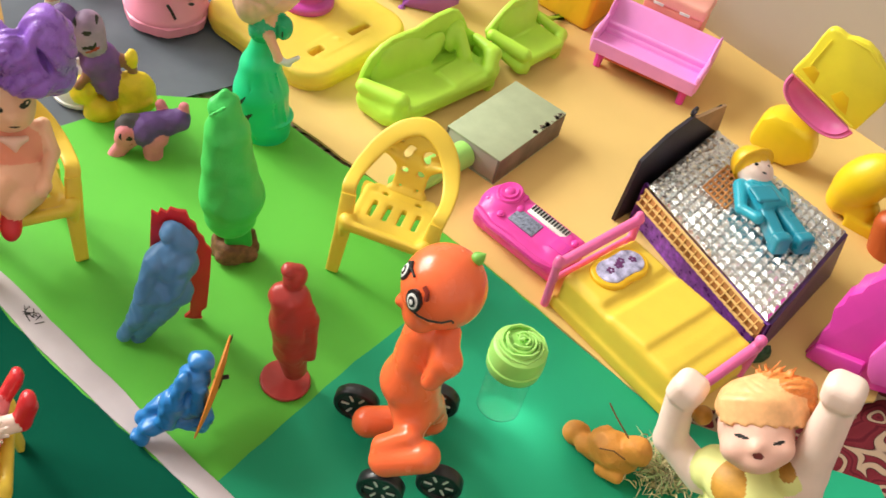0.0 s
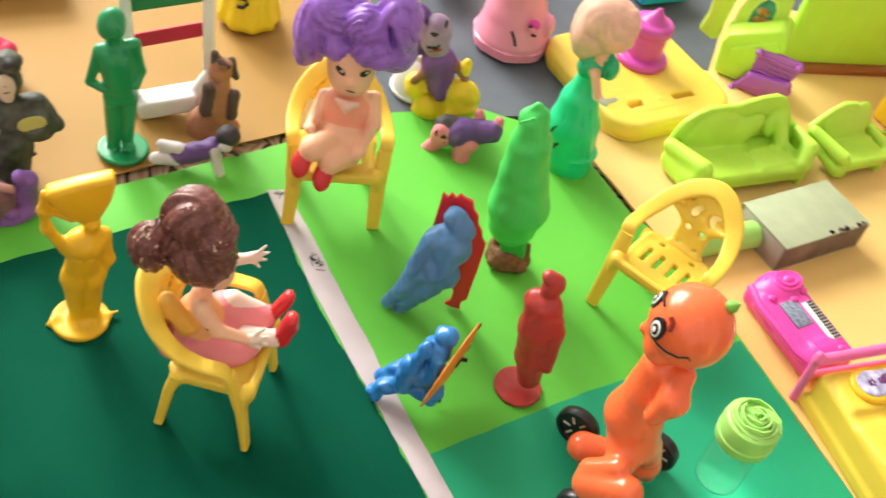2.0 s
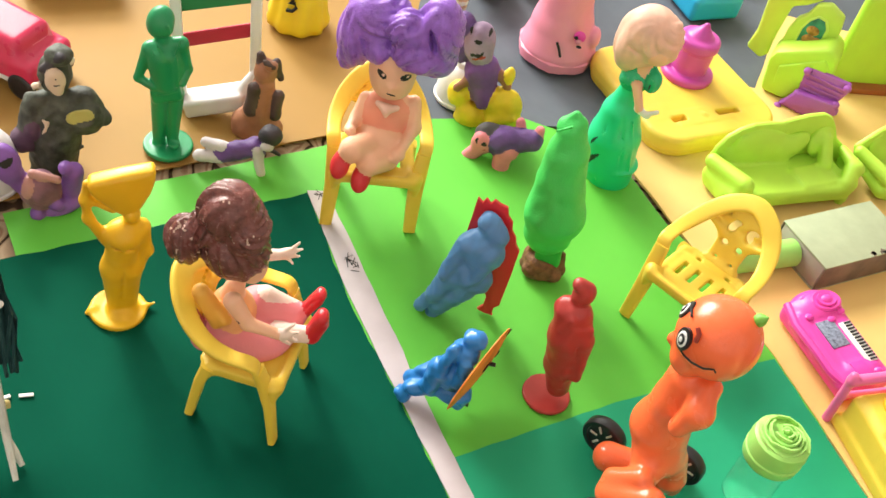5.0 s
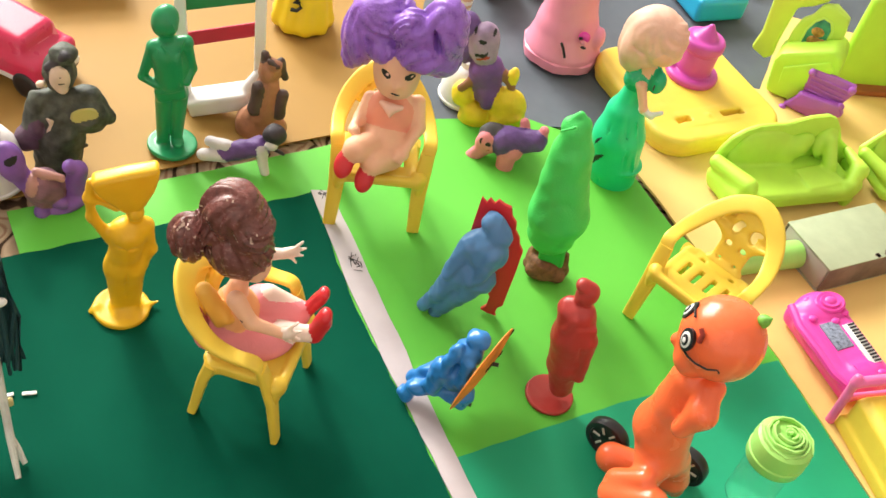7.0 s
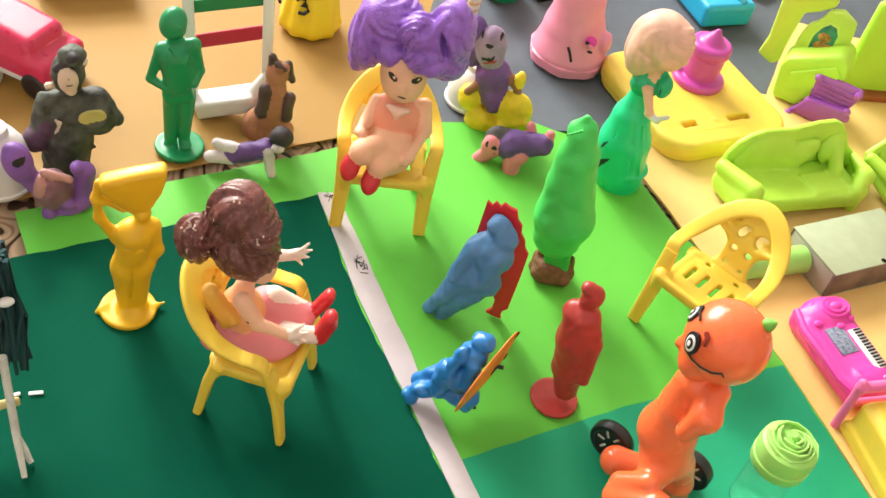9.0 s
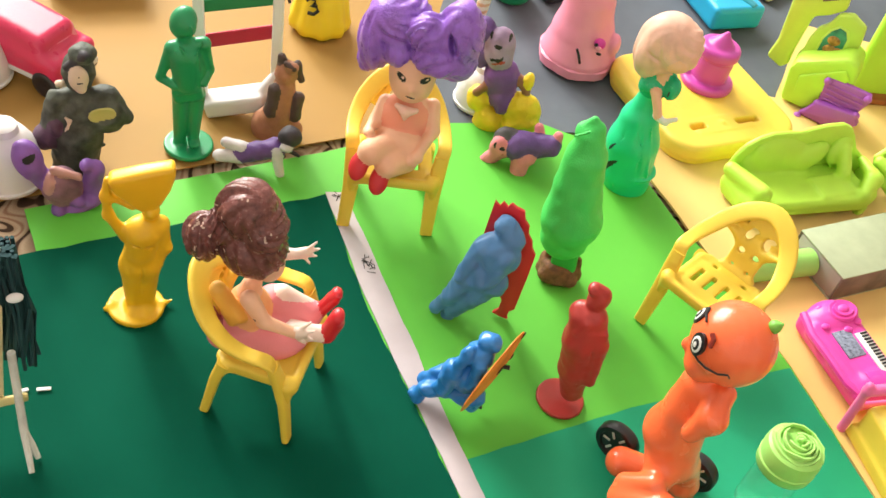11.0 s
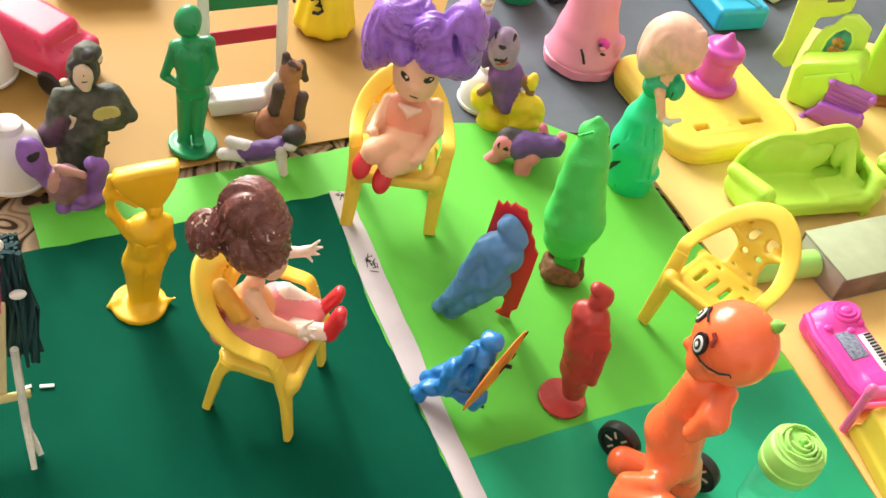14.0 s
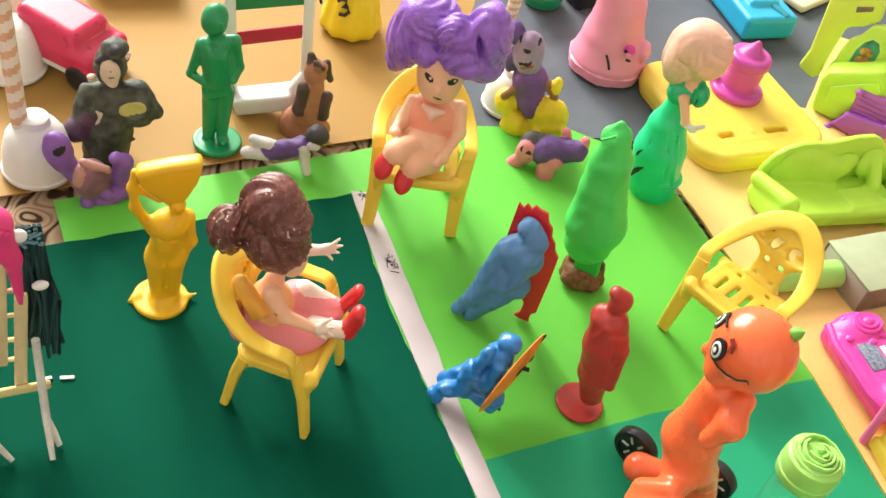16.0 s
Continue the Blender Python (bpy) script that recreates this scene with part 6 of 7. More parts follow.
def lime_armchair():
    t = thing("toy_armchair", "lime green plastic toy armchair", "armchair", "lime toy sofas")
    part("backrest", slab([(-1.93, 0.70, 0.95), (-2.22, 0.70, 1.58), (-1.75, 0.70, 2.01), (-1.24, 0.70, 2.43), (-0.74, 0.70, 2.67), (-0.01, 0.70, 2.62), (0.82, 0.70, 2.06), (1.33, 0.70, 1.51), (2.70, 0.70, 0.57), (4.07, 0.70, -0.46), (4.54, 0.70, -1.12), (4.35, 0.70, -1.73)], 0.7, 0.26, 0, 0.11), LIME, t)
    b = [B((0, -0.2, 0.72), (1.25, 1.05, 0.28), 0.14), B((0, -0.05, 0.36), (1.2, 0.9, 0.2), 0.1), C((-2.13, 0.50, 1.55), (-1.51, -1.00, 1.16), 0.26, 0.34), C((-1.68, 0.40, 0.82), (-1.51, -1.00, 0.54), 0.3, 0.36), C((1.49, 0.60, 1.14), (2.13, -0.40, 0.50), 0.2, 0.3), C((2.13, -0.40, 0.50), (1.15, -0.90, 0.35), 0.3, 0.26), C((2.72, 0.50, -0.07), (1.19, -0.80, 0.14), 0.34, 0.34)]
    b += [E((0.40, 0.60, 1.47), (0.82, 0.22, 1.11), 0, (-14, 15, 0)), E((-0.69, 0.60, 1.47), (0.89, 0.22, 0.96), 0, (-14, -10, 0)), B((0, -1.15, 0.8), (1.0, 0.12, 0.1), 0.08)]
    part("body", solid(b, 0.055, 0.14), LIME, t)
    for x in (-1.05, 1.1):
        for y in (-0.95, 0.75):
            part("foot", lathe([(0.18, 0), (0.22, 0.2), (0.24, 0.4)], 12, cm(x, y, 0)), LIME, t)
    return t


put(lime_armchair(), 19.35, 39.90, 0.05, 30)

t = thing("matchbox", "plain grey-green card matchbox with a worn striker edge", "box")
part("sleeve", Geo().join(box(4.75, 2.7, 0.06, 0.02, cm(0, 0, 1.27))).join(box(4.75, 2.7, 0.06, 0.02, cm(0, 0, 0.03))), CARD_GREY, t)
for sy in (-1, 1):
    part("striker", box(4.75, 0.06, 1.18, 0.02, cm(0, sy * 1.32, 0.65)), CARD_SIDE, t, "worn brown striker strip")
part("tray", box(4.7, 2.5, 1.1, 0.02, cm(0, 0, 0.65)), mat("grey_card_tray", (0.36, 0.34, 0.30), 0.8), t)
rnd = random.Random(5)
scuffs = Geo()
for _ in range(26):
    scuffs.join(box(rnd.uniform(0.05, 0.22), rnd.uniform(0.06, 0.22), 0.012, 0, cm(rnd.uniform(0.2, 2.2), -1.3 + rnd.uniform(0, 0.1), 1.303, 0, 0, rnd.uniform(0, 90))))
part("worn_edge", scuffs, CARD_SIDE, t, "scuffed brown edge")
put(t, 16.25, 33.9, 0.05, 34.5)

def yellow_oven():
    t = thing("toy_oven", "yellow plastic toy stove with an arched opening", "stove")
    a = 68.3
    r = Matrix.Rotation(radians(a), 3, "Z")
    v = lambda x, y, z: tuple(r @ Vector((x, y, z)))
    p = [B(v(0, 0, 1.7), (1.7, 1.45, 1.7), 0.25, 0, (0, 0, a)), B(v(0, 0.2, 3.4), (2.1, 1.6, 0.35), 0.2, 0, (0, 0, a)), B(v(1.3, 0.3, 2.2), (1.2, 1.0, 1.3), 0.3, 0, (0, 0, a)), E((-1.09, -1.93, 2.20), (0.62, 0.9, 0.7), cut=True), B(((-0.92, -2.30, 2.00)[0], (-0.92, -2.30, 2.00)[1], 1.75), (0.62, 0.9, 0.3), 0.05, 0, (0, 0, a), cut=True)]
    part("body", solid(p, 0.09, 0.2), mat("amber_plastic", (0.86, 0.50, 0.02), 0.35), t)
    c = (-1.04, -1.82, 2.00)
    part("hearth", solid([E((c[0] + 0.35, c[1] + 0.8, c[2] - 0.2), (0.7, 0.4, 0.6))], 0.08), mat("dark_brown_hearth", (0.16, 0.06, 0.015), 0.7, var=0.5, scale=600), t, "brown glow-coloured hearth inset")
    return t


put(yellow_oven(), 23.60, 43.60, 0.05, -31.3)


def pink_bench():
    t = thing("toy_bench", "orchid pink plastic toy bench with end panels", "bench")
    part("seat", solid([B((0, -0.55, 1.6), (2.55, 0.9, 0.12), 0.08, 0, (-10, 0, 0)), C((-2.4, 0.15, 1.72), (2.4, 0.15, 1.72), 0.16), B((0, -1.5, 1.68), (2.6, 0.08, 0.36), 0.06)], 0.07, 0.08), PINK_PALE, t)
    part("backrest", solid([B((0, 0.75, 2.35), (2.55, 0.12, 0.75), 0.08, 0, (-38, 0, 0)), B((0, 0.2, 1.95), (2.5, 0.1, 0.2), 0.06)], 0.07, 0.08), PINK_PALE, t)
    for sx in (-1, 1):
        part("end_panel", solid([B((sx * 2.55, -0.2, 1.9), (0.1, 1.25, 0.5), 0.08), E((sx * 2.55, 0.9, 2.5), (0.1, 0.75, 0.7)), B((sx * 2.55, -1.0, 2.0), (0.1, 0.5, 0.35), 0.08)], 0.06, 0.1), PINK_PALE, t)
        part("leg", tube([(sx * 2.1, -0.9, 1.6), (sx * 2.1, -1.0, 0.4)], [0.24, 0.18], 8), HOTPINK, t)
        part("leg", tube([(sx * 2.1, 0.8, 1.8), (sx * 2.1, 0.9, 0.4)], [0.24, 0.18], 8), HOTPINK, t)
    # added panel: its coral colour imitates the orange reflection beneath the seat
    part("glow_panel", solid([B((0, 0, 0.7), (2.1, 0.7, 0.08), 0.06)], 0.07), mat("coral_glow", (0.80, 0.16, 0.06), 0.4), t, "added coral panel imitating the reflected glow under the seat")
    return t


put(pink_bench(), 24.95, 38.20, -0.35, -44)
t = thing("toy_chest", "salmon plastic toy chest with white clasps", "chest")
part("body", solid([B((0, 0, 1.46), (1.45, 0.95, 1.46), 0.12)], 0.07), SALMON, t)
part("lid", solid([B((0, 0, 3.2), (1.5, 1.0, 0.32), 0.14), E((0, 0.0, 3.36), (1.45, 0.95, 0.35))], 0.07, 0.15), mat("light_salmon", (0.90, 0.40, 0.34), 0.4), t)
for x in (-0.75, 0.55):
    part("clasp", box(0.5, 0.08, 0.14, 0.03, cm(x, -1.0, 2.95, 0, 0, 0)), WHITE, t, "white clasp")
put(t, 26.5, 39.8, 0.05, -44)

# ---- keyboard, tube, bed ----
def toy_keyboard():
    t = thing("toy_keyboard", "hot pink toy keyboard with a small grey screen", "keyboard")
    part("body", solid([B((0, 0, 0.55), (2.2, 0.95, 0.45), 0.35), E((-1.5, 0.1, 0.7), (0.95, 0.9, 0.6)), C((-1.2, -0.75, 0.8), (1.9, -0.75, 0.8), 0.3, 0.25), E((1.6, -0.1, 0.7), (0.7, 0.8, 0.5)), B((0.4, 0.1, 0.95), (1.2, 0.55, 0.12), 0.08), E((-0.2, -1.2, 0.9), (0.5, 0.32, 0.6), cut=True)], 0.07, 0.12), mat("neon_pink", (0.82, 0.06, 0.42), 0.35), t)
    part("screen", box(1.25, 0.62, 0.06, 0.02, cm(-0.15, -0.14, 1.08)), mat("grey_screen", (0.20, 0.23, 0.32), 0.3, var=0.5, scale=900), t, "grey printed screen")
    part("keybed", box(1.9, 0.42, 0.05, 0.02, cm(0.45, 0.46, 1.08)), WHITE, t, "white keys")
    for k in range(13):
        part("key", box(0.07, 0.24, 0.04, 0.01, cm(-0.42 + 0.145 * k, 0.54, 1.12)), BLACK, t)
    part("dial", lathe([(0.5, 1.1), (0.52, 1.26), (0.46, 1.32), (0.36, 1.3), (0.32, 1.38), (0.2, 1.36), (0.14, 1.42), (0.02, 1.43)], 28, cm(-1.5, 0.3, 0)), MATS["neon_pink"], t)
    part("grille", box(0.7, 0.5, 0.05, 0.02, cm(1.6, -0.1, 1.16)), MAGENTA, t)
    for x, y in ((-1.0, 0.62), (-1.95, -0.25), (-1.1, -0.5), (1.85, 0.4), (-0.75, 0.15)):
        part("knob", lathe([(0.13, 1.0), (0.15, 1.12), (0.1, 1.17), (0.02, 1.18)], 14, cm(x, y, 0)), HOTPINK, t)
    part("lip", tube([(-2.0, -0.8, 0.95), (-1.0, -1.02, 0.98), (0.3, -0.98, 0.98), (1.3, -1.0, 0.98), (2.05, -0.75, 0.9)], 0.14, 8), MATS["neon_pink"], t)
    return t


put(toy_keyboard(), 15.4, 28.25, 0.05, -60, rx=8, s=(0.96, 1.15, 1.1))
tube_geo = tube([(0, -1.9, 0.56), (0, -1.85, 0.56), (0, 1.85, 0.56), (0, 1.9, 0.56)], [0.5, 0.56, 0.56, 0.5], 24)
put(tagged(link("toy_tube", tube_geo, LIME_PALE), "pale lime plastic tube lying behind the chair", "tube"), 12.5, 31.9, 0.05, -62)


def toy_bed():
    t = thing("toy_bed", "yellow plastic toy bed with pink ends", "bed")
    mattress = [B((0, -0.1, 0.85), (1.95, 2.95, 0.8), 0.2), B((0, 1.9, 1.2), (1.8, 0.9, 0.6), 0.22), B((0, -0.9, 1.15), (1.9, 1.5, 0.6), 0.18), B((0, -0.3, 1.45), (1.85, 0.9, 0.35), 0.15, 0, (-5, 0, 0)), B((0, -2.35, 1.3), (1.85, 0.75, 0.3), 0.15, 0, (12, 0, 0)), B((0, -0.1, 0.3), (2.05, 3.05, 0.28), 0.1)]
    part("mattress", solid(mattress, 0.09, 0.12), YELLOW, t)
    rim = part("plaque", solid([D((-0.55, 1.95, 1.84), 0.72, 0.12, 0.08), D((0.55, 1.95, 1.84), 0.72, 0.12, 0.08), B((0, 1.95, 1.84), (0.6, 0.72, 0.12), 0.08)], 0.06), GOLD, t)
    part("picture", solid([D((-0.55, 1.95, 1.92), 0.52, 0.1, 0.05), D((0.55, 1.95, 1.92), 0.52, 0.1, 0.05), B((0, 1.95, 1.92), (0.6, 0.52, 0.1), 0.05)], 0.06), mat("floral_picture", (0.42, 0.40, 0.74), 0.35, var=0.7, scale=260), rim, "lilac and blue floral picture")
    fl = Geo()
    rnd = random.Random(11)
    for k in range(5):
        x, y = rnd.uniform(-0.8, 0.7), 1.95 + rnd.uniform(-0.25, 0.25)
        for a in range(5):
            fl.join(ball((x + 0.1 * math.cos(a * 1.257), y + 0.1 * math.sin(a * 1.257), 2.04), (0.075, 0.075, 0.02), 0, 5))
    part("flowers", fl, mat("dark_plum_print", (0.12, 0.02, 0.12), 0.5), rim, "dark plum printed flowers")
    head = part("headboard", solid([C((-2.1, 3.05, 0.0), (-2.1, 3.15, 2.3), 0.16), C((2.1, 3.05, 0), (2.1, 3.15, 2.5), 0.16), C((-2.1, 3.1, 2.1), (2.1, 3.1, 2.3), 0.2), C((-2.1, 3.1, 1.3), (2.1, 3.1, 1.4), 0.12)], 0.06, 0.1), PINK, t, "pink rail headboard")
    part("footboard", solid([C((-2.0, -3.1, 0), (-2.0, -3.15, 1.5), 0.15), C((2.0, -3.1, 0), (2.0, -3.15, 1.9), 0.17), C((-2.0, -3.12, 1.4), (2.0, -3.12, 1.6), 0.2), E((2.0, -3.15, 1.95), 0.22)], 0.06, 0.1), PINK, t, "pink rail footboard")
    return t


put(toy_bed(), 18.15, 23.2, 0.05, 23)

# ---- the foil-roofed house and what lies about it ----
def toy_house():
    t = thing("foil_house", "card house with a quilted silver foil roof and purple walls", "house")
    foil = mat("silver_foil", (0.93, 0.94, 0.96), 0.24, metal=1.0, var=0.06, scale=500, bump=0.5)
    P = [Vector(c) for c in ((20.2, 28.8, 2.05), (24.1, 31.0, 2.8), (27.2, 25.35, 2.4), (21.8, 21.8, 2.05))]
    o = (P[0] + P[2]) / 2
    o.z = 0
    nu, nv = 13, 20
    at = lambda u, v: P[0].lerp(P[1], u).lerp(P[3].lerp(P[2], u), v) - o
    g, base = Geo(), Geo()
    rnd = random.Random(3)
    up = (P[1] - P[0]).cross(P[3] - P[0]).normalized()
    up = up if up.z > 0 else -up
    for i in range(nu):
        for j in range(nv):
            c = [at((i + du) / nu, (j + dv) / nv) for du, dv in ((0.04, 0.04), (0.96, 0.04), (0.96, 0.96), (0.04, 0.96))]
            m = sum(c, Vector()) / 4
            top = [m + (q - m) * 0.45 + up * rnd.uniform(0.1, 0.17) + Vector((rnd.uniform(-0.03, 0.03), rnd.uniform(-0.03, 0.03), 0)) for q in c]
            g.add([q[:] for q in c + top], [(4, 5, 6, 7), (0, 1, 5, 4), (1, 2, 6, 5), (2, 3, 7, 6), (3, 0, 4, 7)])
    c = [at(0, 0), at(1, 0), at(1, 1), at(0, 1)]
    base.add([q[:] for q in c] + [(q - up * 0.12)[:] for q in c], [(0, 1, 2, 3), (7, 6, 5, 4), (0, 4, 5, 1), (1, 5, 6, 2), (2, 6, 7, 3), (3, 7, 4, 0)])
    roof = part("roof", base, foil, t, "silver foil roof")
    tagged(part("foil_quilting", g, foil, roof, "quilted silver foil squares", sharp=5), kind="stuff")

    def wall(name, pts, m, label="", thick=0.15):
        q = [Vector(p) - o for p in pts]
        n = (q[1] - q[0]).cross(q[-1] - q[0]).normalized() * thick
        k = len(q)
        gg = Geo().add([p[:] for p in q] + [(p - n)[:] for p in q], [tuple(range(k)), tuple(range(2 * k - 1, k - 1, -1))] + [(i, i + k, (i + 1) % k + k, (i + 1) % k) for i in range(k)])
        return part(name, gg, m, t, label, 20)

    plum = mat("plum_card", (0.06, 0.014, 0.10), 0.4, var=0.4, scale=200)
    violet = mat("violet_glitter_card", (0.16, 0.03, 0.34), 0.3, var=0.6, scale=350)
    brick = mat("tan_card", (0.45, 0.20, 0.06), 0.6, var=0.3)
    wall("wall", [(20.2, 29.1, 0.03), (21.8, 21.7, 0.03), (21.8, 21.7, 1.95), (20.2, 29.1, 1.95)], violet, "shiny violet side wall")
    wall("wall", [(22.0, 21.6, 0.03), (27.6, 25.1, 0.03), (27.3, 25.25, 2.3), (22.0, 21.7, 1.95)], plum, "dark plum end wall")
    wall("wall", [(27.6, 25.3, 0.03), (24.3, 31.4, 0.03), (24.2, 31.1, 2.7), (27.3, 25.4, 2.3)], plum)
    ink = mat("black_plum_card", (0.014, 0.008, 0.020), 0.5, var=0.4, scale=200)
    wall("gable", [(19.37, 29.09, 0.24), (19.57, 29.19, 3.13), (20.75, 29.74, 3.92), (21.92, 30.28, 4.28), (22.83, 30.71, 3.99), (24.20, 31.34, 2.57), (24.50, 31.48, 0.03), (19.40, 29.11, 0.03)], ink, "blackish plum card gable standing over the roof")
    wall("flap", [(22.01, 30.19, 4.32), (23.87, 31.06, 4.17), (24.13, 31.18, 2.65)], mat("brown_card_flap", (0.30, 0.17, 0.08), 0.7, var=0.3), "folded brown card flap")
    for a, b in (((22.43, 30.35, 4.11), (23.66, 30.93, 4.20)), ((22.91, 30.58, 3.72), (23.75, 30.97, 4.11)), ((23.44, 30.83, 3.24), (23.84, 31.01, 4.07))):
        part("stripe", tube([Vector(a) - o, Vector(b) - o], 0.04, 6), ink, t, "dark stripe on the brown flap")
    part("eyelet", tube([Vector((22.06, 30.35, 4.44)) - o + Vector((0.16 * math.cos(q), 0.08 * math.cos(q), 0.16 * math.sin(q))) for q in (k * math.pi / 6 for k in range(13))], 0.06, 6), ink, t)
    strip = Geo()
    for k in range(3):
        strip.join(tube([Vector((20.05 - 0.06 * k, 28.7, 2.0 - 0.34 * k)) - o, Vector((21.65 - 0.06 * k, 21.8, 2.0 - 0.34 * k)) - o], 0.06, 6))
    for k in range(22):
        u = (k + 0.5) / 22
        q = Vector((20.02 + 1.6 * u, 28.7 - 6.9 * u, 2.02)) - o
        strip.join(tube([q, q + Vector((-0.14, 0.08, -0.75))], 0.035, 5))
    net = Geo()
    for k in range(7):
        e = k / 6
        for a, b in (((0.38 + 0.35 * e, 0.23), (0.38 + 0.35 * e, 0.40)), ((0.38, 0.23 + 0.18 * e), (0.73, 0.23 + 0.18 * e))):
            net.join(tube([at(*a) + up * 0.19, at(*b) + up * 0.19], 0.045, 5))
    part("net", net, mat("rust_net", (0.55, 0.22, 0.06), 0.6), t, "scrap of rust orange net on the roof")
    part("trim", strip, mat("gilt_trim", (0.70, 0.45, 0.16), 0.4), t, "gilt corded mesh trim under the roof edge")
    part("band", Geo().join(box(0.06, 7.2, 0.8, 0.02, Matrix.Translation(Vector((20.85, 25.2, 1.62)) - o) @ cm(0, 0, 0, 0, 0, 12.8))), brick, t, "tan card band")
    part("moss", solid([E(Vector((21.7, 21.7, 0.45)) - o, (0.5, 0.35, 0.45)), E(Vector((22.1, 21.6, 0.4)) - o, (0.5, 0.3, 0.4))], 0.06, 0.1, {0: (0.12, 9)}), mat("moss_green", (0.02, 0.06, 0.02), 0.9, var=0.5, scale=900), t, "dark green moss at the corner")
    return put(t, o.x, o.y, 0.05)


toy_house()

def block_man():
    q0 = Vector((-1.14, -0.40, 3.25))
    d = Vector((1.61, -2.92, 3.25)) - q0
    d.normalize()
    psi = math.degrees(math.atan2(d.y, d.x)) + 90
    p = [E((-1.08, -0.40, 3.20), (0.72, 0.66, 0.62), 0), E(q0 - d * 0.34, 0.74, 1), D(q0 - d * 0.16 + Vector((0, 0, 0.12)), 0.86, 0.07, 0.05, 1, (90, 0, psi)), bar((-0.92, -0.82, 2.90), (0.27, -1.70, 2.90), 1.25, 0.8, 0.2, 2), B((-0.33, -1.55, 3.30), (0.5, 0.42, 0.08), 0.06, 3, (0, 0, psi)), C((-1.30, -1.25, 2.90), (-0.83, -2.35, 2.80), 0.28, 0.24, 2), C((-0.83, -2.35, 2.80), (-0.22, -2.67, 3.00), 0.22, 0.2, 2), C((0.27, -0.32, 2.80), (0.72, -1.23, 2.70), 0.26, 0.24, 2)]
    p += [E((-0.10, -2.68, 3.00), 0.24, 2), bar((-0.06, -1.86, 2.80), (0.94, -3.01, 2.70), 0.62, 0.62, 0.15, 3), bar((0.35, -1.30, 2.80), (1.61, -2.23, 2.70), 0.62, 0.62, 0.15, 3), bar((0.84, -2.91, 2.70), (1.21, -3.22, 2.75), 0.7, 0.8, 0.12, 3), bar((1.56, -2.28, 2.70), (1.93, -2.60, 2.75), 0.7, 0.8, 0.12, 3), E((0.86, -1.52, 2.70), 0.22, 2)]
    g = solid(p, 0.06, 0.06)
    for c in ((-1.14, -0.80, 3.82), (-0.74, -0.42, 3.70)):
        g.join(ball(c, (0.08, 0.06, 0.06), 4))
    g.join(ball((-0.72, -0.89, 3.68), (0.1, 0.04, 0.03), 4))
    return toy("block_figure", g, [SKIN_PALE, GOLD, mat("cyan_plastic", (0.02, 0.34, 0.46), 0.3), mat("dark_cyan_plastic", (0.015, 0.24, 0.34), 0.3), INK], "blue block figure in a yellow helmet lying on the foil roof", "toy figure")


put(block_man(), 25.20, 27.60, 0.05, -46.9)

